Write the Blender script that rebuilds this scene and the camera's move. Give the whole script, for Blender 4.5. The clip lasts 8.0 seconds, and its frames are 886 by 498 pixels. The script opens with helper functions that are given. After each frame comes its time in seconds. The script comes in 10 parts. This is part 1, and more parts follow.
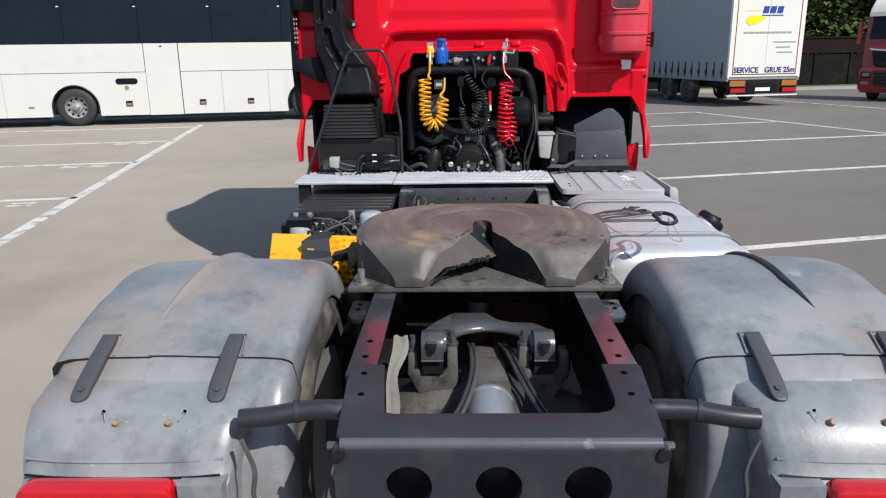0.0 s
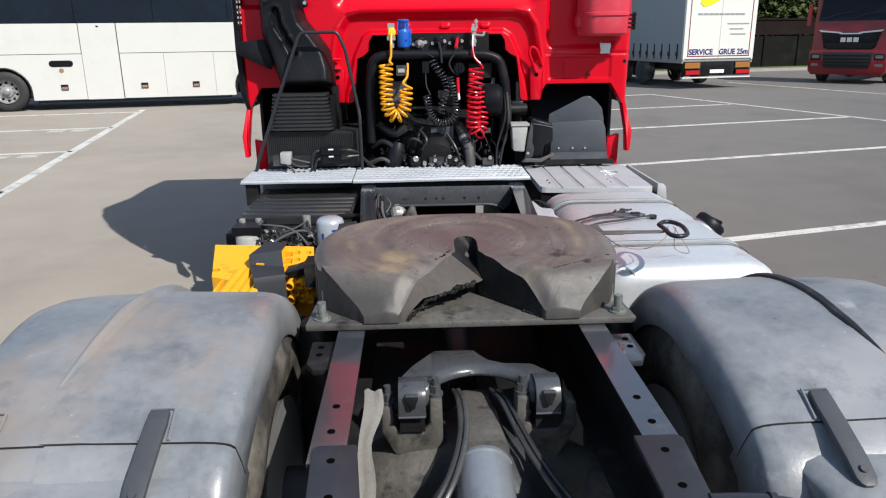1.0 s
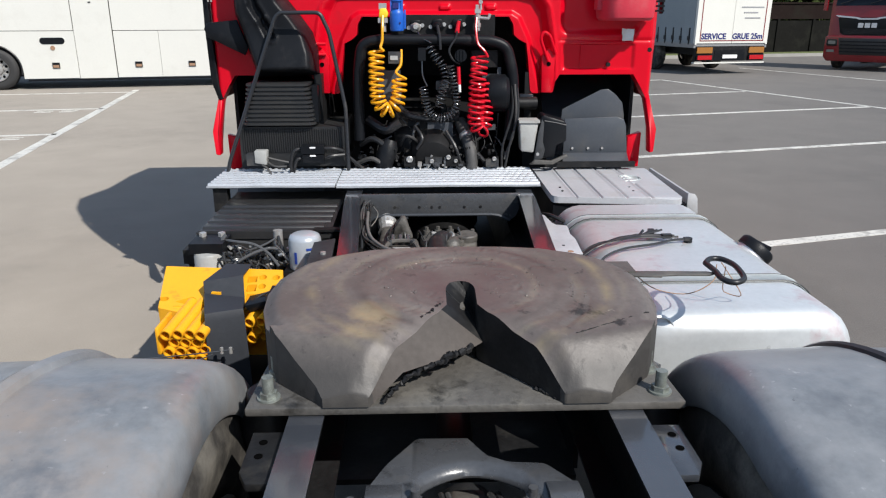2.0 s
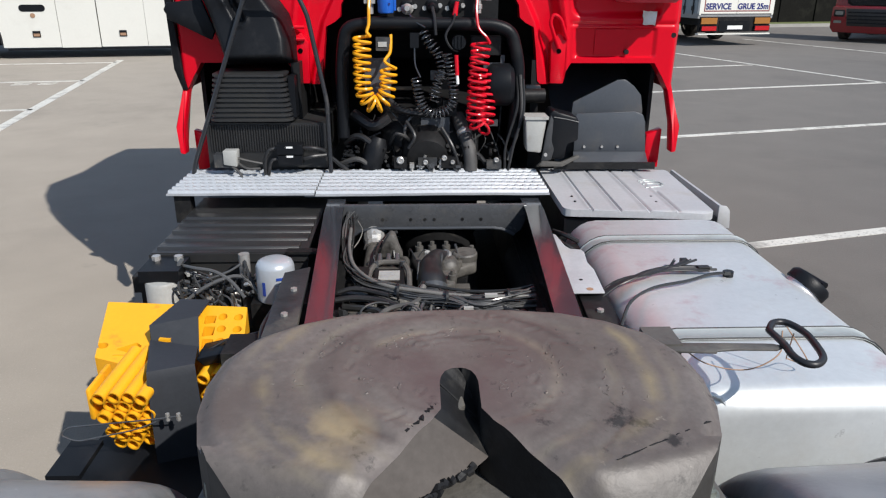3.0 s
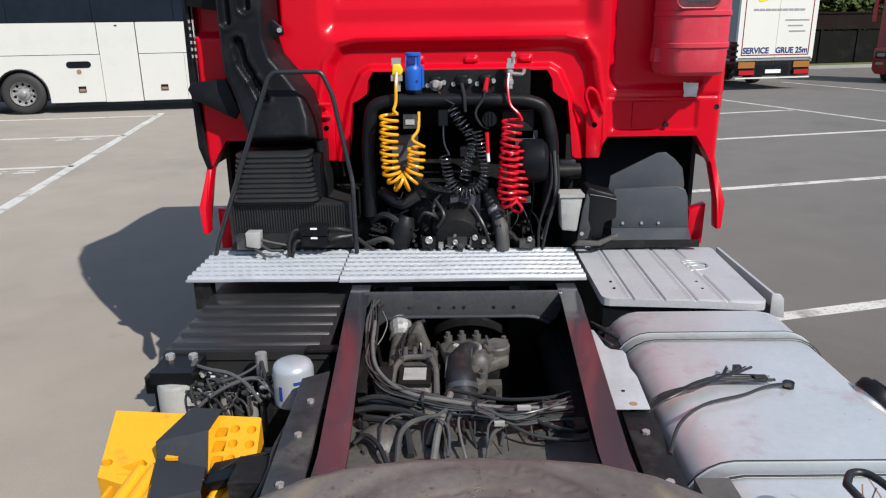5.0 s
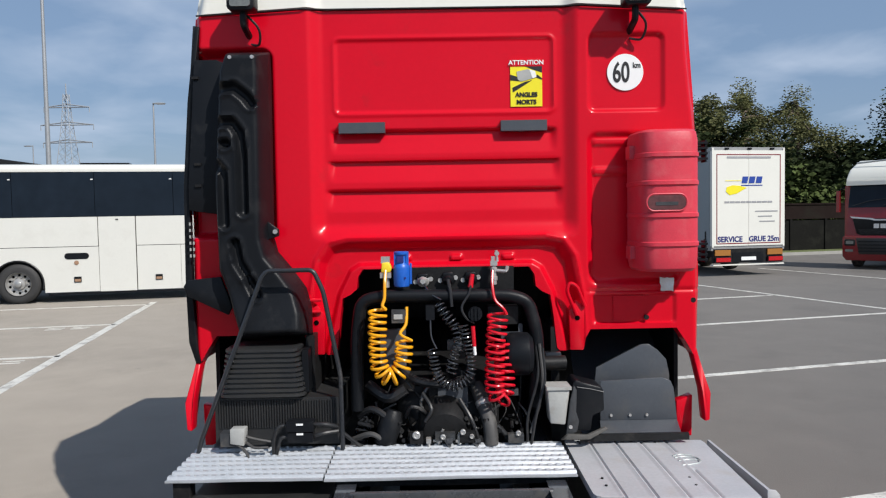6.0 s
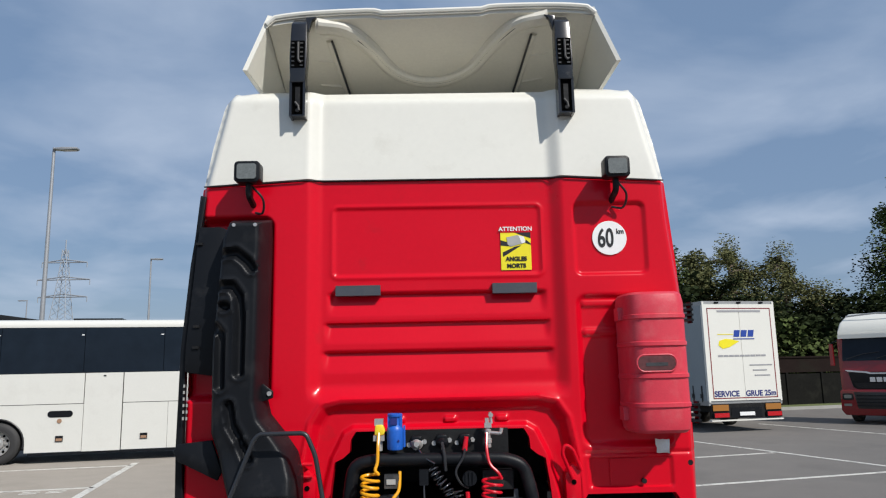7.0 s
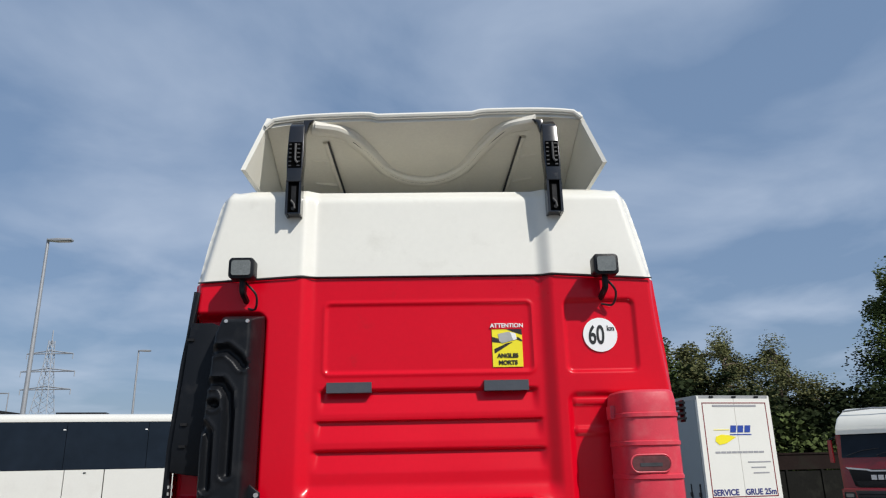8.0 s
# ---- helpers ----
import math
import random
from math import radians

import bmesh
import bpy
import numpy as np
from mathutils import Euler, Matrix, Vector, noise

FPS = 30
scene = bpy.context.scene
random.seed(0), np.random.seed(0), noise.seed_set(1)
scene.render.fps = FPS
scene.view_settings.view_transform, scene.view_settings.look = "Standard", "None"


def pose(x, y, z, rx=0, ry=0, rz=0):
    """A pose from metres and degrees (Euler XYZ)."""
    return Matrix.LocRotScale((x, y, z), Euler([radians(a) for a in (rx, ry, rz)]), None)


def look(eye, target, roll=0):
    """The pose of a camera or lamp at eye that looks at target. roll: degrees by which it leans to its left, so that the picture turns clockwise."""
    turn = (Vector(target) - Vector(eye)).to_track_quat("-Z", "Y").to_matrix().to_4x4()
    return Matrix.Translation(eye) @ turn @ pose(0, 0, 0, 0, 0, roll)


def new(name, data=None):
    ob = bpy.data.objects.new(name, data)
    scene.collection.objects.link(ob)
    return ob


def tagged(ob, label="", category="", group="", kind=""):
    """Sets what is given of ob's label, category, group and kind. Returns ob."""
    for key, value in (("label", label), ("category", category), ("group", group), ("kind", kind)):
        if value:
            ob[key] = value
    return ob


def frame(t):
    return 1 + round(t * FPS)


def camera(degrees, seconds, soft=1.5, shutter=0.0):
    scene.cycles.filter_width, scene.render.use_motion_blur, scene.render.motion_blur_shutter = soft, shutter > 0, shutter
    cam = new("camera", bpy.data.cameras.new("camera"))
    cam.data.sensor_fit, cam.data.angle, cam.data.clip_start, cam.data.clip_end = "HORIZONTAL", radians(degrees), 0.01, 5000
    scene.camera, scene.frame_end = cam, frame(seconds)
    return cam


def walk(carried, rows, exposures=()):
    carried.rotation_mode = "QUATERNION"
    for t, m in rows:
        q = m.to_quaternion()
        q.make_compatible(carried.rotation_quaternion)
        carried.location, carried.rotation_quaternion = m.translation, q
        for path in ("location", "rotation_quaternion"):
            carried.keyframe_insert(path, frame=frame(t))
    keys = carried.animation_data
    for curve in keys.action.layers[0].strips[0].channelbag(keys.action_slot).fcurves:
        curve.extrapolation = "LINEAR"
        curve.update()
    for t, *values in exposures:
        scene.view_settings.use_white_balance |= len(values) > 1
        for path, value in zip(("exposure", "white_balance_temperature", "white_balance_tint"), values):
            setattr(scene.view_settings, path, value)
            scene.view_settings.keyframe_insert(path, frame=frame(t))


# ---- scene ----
PATH = [
    (0, (-0.082, 0.016, 1.782), (-0.133, 1.946, 1.257), -0.8),
    (0.5, (-0.145, 0.243, 1.789), (-0.137, 2.172, 1.262), -0.3),
    (1, (-0.158, 0.479, 1.792), (-0.084, 2.394, 1.218), -0.7),
    (1.5, (-0.106, 0.774, 1.804), (-0.044, 2.688, 1.228), -0.6),
    (1.7, (-0.101, 0.881, 1.795), (-0.049, 2.792, 1.206), -0.2),
    (2.8, (-0.094, 1.426, 1.855), (0.014, 3.297, 1.157), 0.3),
    (3, (-0.08, 1.521, 1.865), (-0.004, 3.392, 1.161), 0.3),
    (3.5, (-0.066, 1.675, 1.911), (-0.093, 3.537, 1.18), -0.1),
    (4, (-0.062, 1.743, 1.941), (-0.115, 3.603, 1.209), -0.4),
    (4.2, (-0.053, 1.747, 1.957), (-0.127, 3.608, 1.228), -0.9),
    (5.3, (-0.051, 1.734, 2.001), (-0.046, 3.672, 1.507), -0.6),
    (5.5, (-0.051, 1.72, 2.009), (-0.036, 3.678, 1.603), -0.5),
    (6, (-0.041, 1.691, 2.042), (-0.025, 3.689, 1.951), -1.0),
    (6.5, (-0.047, 1.647, 2.063), (-0.029, 3.643, 2.193), -1.3),
    (7, (-0.044, 1.612, 2.076), (-0.001, 3.583, 2.41), -1.2),
    (7.5, (-0.044, 1.581, 2.087), (0.029, 3.52, 2.568), -1.2),
    (8, (-0.044, 1.571, 2.093), (0.025, 3.483, 2.675), -1.2),
]
cam = camera(63.6, 8.0, soft=1.2)
walk(cam, [(t, look(eye, target, roll)) for t, eye, target, roll in PATH], exposures=[(0.0, 0.0), (1.3, 0.07), (3.5, -0.06), (5.5, -0.08), (6.5, -0.22), (8.0, -0.26)])

# ---------------------------------------------------------------- daylight
SUN_TO = Vector((0.65, -0.76, 0.93)).normalized()
sun = new("sun", bpy.data.lights.new("sun", "SUN"))
sun.data.energy, sun.data.angle, sun.data.color = 4.9, radians(0.5), (1.0, 0.962, 0.915)
sun.matrix_basis = look(SUN_TO * 30, (0, 0, 0))

world = bpy.data.worlds.new("sky")
scene.world = world
world.use_nodes = True
wn, wl = world.node_tree.nodes, world.node_tree.links
wn.clear()


def wnode(kind, **inputs):
    n = wn.new(kind)
    for k, v in inputs.items():
        n.inputs[int(k[1:])].default_value = v
    return n


sky = wnode("ShaderNodeTexSky")
sky.sky_type, sky.sun_disc = "NISHITA", False
sky.sun_elevation, sky.sun_rotation = math.asin(SUN_TO.z), math.atan2(SUN_TO.x, SUN_TO.y)
sky.air_density, sky.dust_density, sky.ozone_density = 1.1, 0.8, 1.6
coord = wnode("ShaderNodeTexCoord")
split = wnode("ShaderNodeSeparateXYZ")
wl.new(coord.outputs["Generated"], split.inputs[0])
lift = wnode("ShaderNodeMath", i1=0.12)
lift.operation = "ADD"
wl.new(split.outputs[2], lift.inputs[0])
floor_z = wnode("ShaderNodeMath", i1=0.12)
floor_z.operation = "MAXIMUM"
wl.new(lift.outputs[0], floor_z.inputs[0])
flat = wnode("ShaderNodeCombineXYZ")
for i in (0, 1):
    dv = wnode("ShaderNodeMath")
    dv.operation = "DIVIDE"
    wl.new(split.outputs[i], dv.inputs[0])
    wl.new(floor_z.outputs[0], dv.inputs[1])
    wl.new(dv.outputs[0], flat.inputs[i])
cirrus_map = wnode("ShaderNodeMapping")
cirrus_map.inputs["Rotation"].default_value = (0, 0, radians(-24))
cirrus_map.inputs["Location"].default_value = (0.9, 0.35, 0)
cirrus_map.inputs["Scale"].default_value = (0.9, 0.8, 1)
wl.new(flat.outputs[0], cirrus_map.inputs[0])
cirrus = wnode("ShaderNodeTexNoise")
cirrus.inputs["Scale"].default_value, cirrus.inputs["Detail"].default_value = 1.5, 7
cirrus.inputs["Roughness"].default_value, cirrus.inputs["Distortion"].default_value = 0.5, 0.35
wl.new(cirrus_map.outputs[0], cirrus.inputs["Vector"])
veil = wnode("ShaderNodeMapRange")
veil.inputs["From Min"].default_value, veil.inputs["From Max"].default_value = 0.42, 0.70
veil.inputs["To Min"].default_value, veil.inputs["To Max"].default_value = 0.0, 0.62
wl.new(cirrus.outputs[0], veil.inputs[0])
cloudy = wnode("ShaderNodeMixRGB")
cloudy.inputs[2].default_value = (8.8, 10.3, 12.8, 1)
haze = wnode("ShaderNodeMixRGB", i0=0.55, i2=(4.5, 6.8, 10.8, 1))
wl.new(sky.outputs[0], haze.inputs[1])
wl.new(veil.outputs[0], cloudy.inputs[0])
wl.new(haze.outputs[0], cloudy.inputs[1])
bg = wnode("ShaderNodeBackground")
bg.inputs[1].default_value = 0.07
wl.new(cloudy.outputs[0], bg.inputs[0])
wout = wnode("ShaderNodeOutputWorld")
wl.new(bg.outputs[0], wout.inputs[0])

# ---------------------------------------------------------------- materials
def material(name, colour, rough=0.5, metal=0.0, vary=0.12, scale=6.0, fine=60.0, bump=0.0, bump_scale=None, stains=(), coat=0.0, spec=0.5,
             stretch=(1, 1, 1), by_object=0.0, matte=0.0):
    """A painted, cast or woven surface: colour varied at two scales, stains of their own colour, fine relief.
    stains: rows of (colour, noise scale, from, to, roughness change)."""
    m = bpy.data.materials.new(name)
    m.use_nodes = True
    nt = m.node_tree
    nd, lk = nt.nodes, nt.links
    p = nd["Principled BSDF"]
    p.inputs["Metallic"].default_value = metal
    p.inputs["Coat Weight"].default_value = coat
    p.inputs["Coat Roughness"].default_value = 0.08
    p.inputs["Specular IOR Level"].default_value = spec
    p.inputs["Diffuse Roughness"].default_value = matte
    tc = nd.new("ShaderNodeTexCoord")
    mp = nd.new("ShaderNodeMapping")
    mp.inputs["Scale"].default_value = stretch
    lk.new(tc.outputs["Object"], mp.inputs[0])

    def noise_at(s, detail=5.0, rough_=0.6):
        n = nd.new("ShaderNodeTexNoise")
        n.inputs["Scale"].default_value, n.inputs["Detail"].default_value, n.inputs["Roughness"].default_value = s, detail, rough_
        lk.new(mp.outputs[0], n.inputs["Vector"])
        return n.outputs[0]

    big, small = noise_at(scale), noise_at(fine, 3.0)
    blend = nd.new("ShaderNodeMath")
    blend.operation = "MULTIPLY_ADD"
    blend.inputs[1].default_value = 0.45
    lk.new(small, blend.inputs[0])
    half = nd.new("ShaderNodeMath")
    half.operation = "MULTIPLY"
    half.inputs[1].default_value = 0.55
    lk.new(big, half.inputs[0])
    lk.new(half.outputs[0], blend.inputs[2])
    ramp = nd.new("ShaderNodeValToRGB")
    a, b = ramp.color_ramp.elements
    a.position, b.position = 0.3, 0.7
    a.color = [max(0, c * (1 - vary)) for c in colour] + [1]
    b.color = [min(1, c * (1 + vary)) for c in colour] + [1]
    lk.new(blend.outputs[0], ramp.inputs[0])
    col = ramp.outputs[0]
    rg = nd.new("ShaderNodeMapRange")
    rg.inputs["To Min"].default_value, rg.inputs["To Max"].default_value = max(0.02, rough * 0.8), min(1, rough * 1.2)
    lk.new(big, rg.inputs[0])
    ro = rg.outputs[0]
    for k, (sc, ss, lo, hi, dr) in enumerate(stains):
        msk = nd.new("ShaderNodeMapRange")
        msk.inputs["From Min"].default_value, msk.inputs["From Max"].default_value = lo, hi
        n = nd.new("ShaderNodeTexNoise")
        n.inputs["Scale"].default_value, n.inputs["Detail"].default_value, n.inputs["Roughness"].default_value = ss, 7, 0.65
        off = nd.new("ShaderNodeMapping")
        off.inputs["Location"].default_value = (3.1 * k + 1.7, 5.3 * k, 0.7)
        off.inputs["Scale"].default_value = stretch
        lk.new(tc.outputs["Object"], off.inputs[0])
        lk.new(off.outputs[0], n.inputs["Vector"])
        lk.new(n.outputs[0], msk.inputs[0])
        mx = nd.new("ShaderNodeMixRGB")
        mx.inputs[2].default_value = (*sc, 1)
        lk.new(msk.outputs[0], mx.inputs[0])
        lk.new(col, mx.inputs[1])
        col = mx.outputs[0]
        ad = nd.new("ShaderNodeMath")
        ad.operation, ad.use_clamp = "MULTIPLY_ADD", True
        ad.inputs[1].default_value = dr
        lk.new(msk.outputs[0], ad.inputs[0])
        lk.new(ro, ad.inputs[2])
        ro = ad.outputs[0]
    if by_object:
        oi = nd.new("ShaderNodeObjectInfo")
        hv = nd.new("ShaderNodeHueSaturation")
        mr = nd.new("ShaderNodeMapRange")
        mr.inputs["To Min"].default_value, mr.inputs["To Max"].default_value = 1 - by_object, 1 + by_object
        lk.new(oi.outputs["Random"], mr.inputs[0])
        lk.new(mr.outputs[0], hv.inputs["Value"])
        lk.new(col, hv.inputs["Color"])
        col = hv.outputs[0]
    lk.new(col, p.inputs["Base Color"])
    lk.new(ro, p.inputs["Roughness"])
    if bump:
        bp = nd.new("ShaderNodeBump")
        bp.inputs["Strength"].default_value, bp.inputs["Distance"].default_value = 1.0, bump
        lk.new(noise_at(bump_scale or fine, 4.0), bp.inputs["Height"])
        lk.new(bp.outputs[0], p.inputs["Normal"])
    return m


def worn_rings_and_sheen(m, centre, rows, stretch):
    """Bright worn rings on a turned or rubbed plate, or a painted sheen: rows of (radius, width, colour, strength)."""
    nd, lk = m.node_tree.nodes, m.node_tree.links
    p = nd["Principled BSDF"]
    src = p.inputs["Base Color"].links[0].from_socket
    tc = nd.new("ShaderNodeTexCoord")
    wob = nd.new("ShaderNodeTexNoise")
    wob.inputs["Scale"].default_value, wob.inputs["Detail"].default_value = 7, 6
    lk.new(tc.outputs["Object"], wob.inputs["Vector"])
    mp = nd.new("ShaderNodeMapping")
    mp.inputs["Location"].default_value = [-c * s for c, s in zip(centre, stretch)]
    mp.inputs["Scale"].default_value = stretch
    lk.new(tc.outputs["Object"], mp.inputs[0])
    ln = nd.new("ShaderNodeVectorMath")
    ln.operation = "LENGTH"
    lk.new(mp.outputs[0], ln.inputs[0])
    jit = nd.new("ShaderNodeMath")
    jit.operation, jit.inputs[1].default_value = "MULTIPLY_ADD", 0.035
    lk.new(wob.outputs[0], jit.inputs[0])
    lk.new(ln.outputs["Value"], jit.inputs[2])
    for r, w, colour, k in rows:
        c = nd.new("ShaderNodeMath")
        c.operation = "COMPARE"
        d = nd.new("ShaderNodeMath")
        d.operation, d.inputs[1].default_value = "SUBTRACT", r + 0.0175
        lk.new(jit.outputs[0], d.inputs[0])
        a = nd.new("ShaderNodeMath")
        a.operation = "ABSOLUTE"
        lk.new(d.outputs[0], a.inputs[0])
        f = nd.new("ShaderNodeMapRange")
        f.inputs["From Min"].default_value, f.inputs["From Max"].default_value = 0.0, w
        f.inputs["To Min"].default_value, f.inputs["To Max"].default_value = k, 0.0
        lk.new(a.outputs[0], f.inputs[0])
        g = nd.new("ShaderNodeMath")
        g.operation = "MULTIPLY"
        e = nd.new("ShaderNodeMapRange")
        e.inputs["From Min"].default_value, e.inputs["From Max"].default_value = 0.4, 0.62
        n2 = nd.new("ShaderNodeTexNoise")
        n2.inputs["Scale"].default_value, n2.inputs["Detail"].default_value = 5 + 20 * r, 5
        lk.new(tc.outputs["Object"], n2.inputs["Vector"])
        lk.new(n2.outputs[0], e.inputs[0])
        lk.new(f.outputs[0], g.inputs[0])
        lk.new(e.outputs[0], g.inputs[1])
        mx = nd.new("ShaderNodeMixRGB")
        mx.inputs[2].default_value = (*colour, 1)
        lk.new(g.outputs[0], mx.inputs[0])
        lk.new(src, mx.inputs[1])
        src = mx.outputs[0]
        nd.remove(c)
    lk.new(src, p.inputs["Base Color"])
    return m


def grimy_ramps(m, colour):
    """The pick-up ramps beyond the plate's crease, which nothing rubs clean."""
    nd, lk = m.node_tree.nodes, m.node_tree.links
    p = nd["Principled BSDF"]
    src = p.inputs["Base Color"].links[0].from_socket
    tc = nd.new("ShaderNodeTexCoord")
    sx = nd.new("ShaderNodeSeparateXYZ")
    lk.new(tc.outputs["Object"], sx.inputs[0])

    def calc(op, a, b=0.0, c=0.0):
        n = nd.new("ShaderNodeMath")
        n.operation = op
        for k, v in enumerate((a, b, c)):
            if isinstance(v, float):
                n.inputs[k].default_value = v
            else:
                lk.new(v, n.inputs[k])
        return n.outputs[0]

    wob = nd.new("ShaderNodeTexNoise")
    wob.inputs["Scale"].default_value, wob.inputs["Detail"].default_value = 30, 6
    lk.new(tc.outputs["Object"], wob.inputs["Vector"])
    out = calc("MINIMUM", calc("MAXIMUM", calc("MULTIPLY_ADD", calc("ABSOLUTE", sx.outputs[0]), 1 / 0.27, -0.2 / 0.27), 0.0), 1.0)
    line = calc("MULTIPLY_ADD", calc("POWER", out, 1.5), 0.06, 2.487)
    over = calc("SUBTRACT", calc("MULTIPLY_ADD", wob.outputs[0], 0.022, line), sx.outputs[1])
    mr = nd.new("ShaderNodeMapRange")
    mr.inputs["From Min"].default_value, mr.inputs["From Max"].default_value = 0.0, 0.075
    mr.inputs["To Max"].default_value = 0.92
    lk.new(over, mr.inputs[0])
    mx = nd.new("ShaderNodeMixRGB")
    mx.inputs[2].default_value = (*colour, 1)
    lk.new(mr.outputs[0], mx.inputs[0])
    lk.new(src, mx.inputs[1])
    lk.new(mx.outputs[0], p.inputs["Base Color"])


def glass_dark(name, colour=(0.011, 0.017, 0.026), rough=0.04):
    return material(name, colour, rough, vary=0.25, scale=0.8, fine=3, spec=0.13)


M = {}
M["red"] = material("red_cab_paint", (0.625, 0.0016, 0.0145), 0.3, vary=0.04, scale=2.5, fine=40, coat=0.2, spec=0.18, bump=0.0006, bump_scale=5,
                    stains=[((0.42, 0.015, 0.02), 5, 0.62, 0.9, 0.25)])
M["red_box"] = material("faded_red_plastic", (0.62, 0.04, 0.065), 0.42, vary=0.08, scale=7, fine=90, bump=0.0008, bump_scale=140,
                        stains=[((0.62, 0.12, 0.13), 9, 0.5, 0.85, 0.1)])
M["white"] = material("white_cab_paint", (0.77, 0.755, 0.675), 0.3, vary=0.03, scale=2, fine=30, coat=0.4,
                      stains=[((0.6, 0.58, 0.5), 4, 0.6, 0.95, 0.2)])
M["hatch_under"] = material("bare_moulded_underside", (0.70, 0.67, 0.58), 0.6, vary=0.06, scale=4, fine=60, bump=0.001, bump_scale=25)
M["plastic"] = material("black_grained_plastic", (0.0075, 0.0085, 0.0105), 0.40, spec=0.2, vary=0.15, scale=5, fine=150, bump=0.0006, bump_scale=260,
                        stains=[((0.026, 0.026, 0.027), 7, 0.55, 0.85, 0.12)])
M["guard"] = material("weathered_grey_mudguard_plastic", (0.176, 0.188, 0.198), 0.31, spec=0.5, vary=0.26, scale=2.6, fine=38, bump=0.0004, bump_scale=90,
                      stains=[((0.33, 0.335, 0.335), 1.3, 0.52, 0.70, 0.14), ((0.285, 0.29, 0.295), 2.4, 0.46, 0.68, 0.12), ((0.27, 0.225, 0.19), 1.7, 0.53, 0.70, 0.10), ((0.115, 0.125, 0.138), 5.5, 0.55, 0.75, -0.06),
                              ((0.32, 0.325, 0.33), 9, 0.63, 0.74, -0.04), ((0.36, 0.365, 0.37), 34, 0.66, 0.73, -0.05), ((0.06, 0.065, 0.07), 60, 0.68, 0.74, 0.1)])
M["frame"] = material("dark_grey_chassis_paint", (0.045, 0.05, 0.058), 0.38, vary=0.2, scale=7, fine=60, bump=0.0008, bump_scale=50,
                      stains=[((0.12, 0.12, 0.118), 9, 0.63, 0.85, 0.2)])
M["dusty_plastic"] = material("dusty_black_plastic", (0.024, 0.0245, 0.0255), 0.36, spec=0.5, vary=0.25, scale=4, fine=90, bump=0.0006, bump_scale=240,
                              stains=[((0.032, 0.031, 0.029), 5, 0.45, 0.75, 0.1), ((0.06, 0.056, 0.05), 30, 0.64, 0.76, 0.1)])
M["rail"] = material("glossy_frame_rail_paint", (0.042, 0.046, 0.054), 0.2, vary=0.15, scale=5, fine=50, coat=1.0, spec=0.65, bump=0.0003, bump_scale=45,
                     stains=[((0.085, 0.08, 0.075), 9, 0.6, 0.85, 0.3), ((0.2, 0.2, 0.2), 40, 0.72, 0.78, 0.2)])
# oily black metal; also stands for shade on some faces
M["dark"] = material("black_metal_and_shade", (0.013, 0.013, 0.0135), 0.5, spec=0.22, vary=0.4, scale=8, fine=60, bump=0.0015, bump_scale=40,
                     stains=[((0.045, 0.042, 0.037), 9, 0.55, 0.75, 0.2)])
M["axle"] = material("dusty_axle_paint", (0.036, 0.038, 0.041), 0.5, vary=0.3, scale=8, fine=60, bump=0.0015, bump_scale=55,
                     stains=[((0.13, 0.115, 0.095), 6, 0.54, 0.78, 0.25), ((0.02, 0.02, 0.02), 11, 0.56, 0.7, -0.1)])
M["greasy"] = material("greasy_worn_steel_plate", (0.137, 0.117, 0.105), 0.49, metal=0.06, vary=0.3, scale=5, fine=70, bump=0.0014, bump_scale=30,
                       stains=[((0.10, 0.078, 0.068), 3.5, 0.45, 0.7, 0.05), ((0.22, 0.175, 0.115), 5, 0.64, 0.8, -0.08), ((0.03, 0.026, 0.024), 14, 0.62, 0.7, 0.1), ((0.24, 0.21, 0.17), 38, 0.66, 0.74, -0.1), ((0.05, 0.042, 0.038), 27, 0.62, 0.72, 0.1)])
worn_rings_and_sheen(M["greasy"], (0, 2.735, 0), ((0.02, 0.2, (0.095, 0.062, 0.06), 0.95), (0.115, 0.012, (0.06, 0.042, 0.038), 0.8), (0.15, 0.014, (0.26, 0.21, 0.15), 0.4), (0.20, 0.016, (0.07, 0.055, 0.05), 0.8), (0.235, 0.014, (0.22, 0.19, 0.14), 0.45),
                                          (0.29, 0.02, (0.30, 0.24, 0.13), 0.55), (0.325, 0.012, (0.2, 0.17, 0.13), 0.6)), (0.78, 1, 0))
# golden highlight on the grease, painted in as a smear
worn_rings_and_sheen(M["greasy"], (-0.27, 2.57, 0), ((0.0, 0.13, (0.44, 0.335, 0.17), 1.2),), (1.0, 1.3, 0))
grimy_ramps(M["greasy"], (0.044, 0.041, 0.037))
M["ramp"] = material("grimy_ramp_steel", (0.052, 0.049, 0.046), 0.62, spec=0.2, vary=0.22, scale=6, fine=50, bump=0.0012, bump_scale=45,
                     stains=[((0.105, 0.095, 0.082), 5, 0.5, 0.8, 0.15), ((0.02, 0.019, 0.018), 12, 0.6, 0.7, -0.1)])
M["steel"] = material("bare_bolt_steel", (0.52, 0.51, 0.49), 0.32, metal=0.55, vary=0.2, scale=30, fine=200,
                      stains=[((0.2, 0.14, 0.09), 40, 0.58, 0.75, 0.3)])
# first stain row paints the red cab's pink reflection; the others are stains
M["alu"] = material("dull_painted_tank_aluminium", (0.70, 0.72, 0.715), 0.44, metal=0.55, vary=0.08, scale=3, fine=50, bump=0.0006, bump_scale=12,
                    stains=[((0.50, 0.26, 0.28), 2.2, 0.53, 0.70, 0.12), ((0.62, 0.62, 0.6), 6, 0.55, 0.8, 0.15), ((0.25, 0.25, 0.25), 20, 0.68, 0.8, 0.2)])
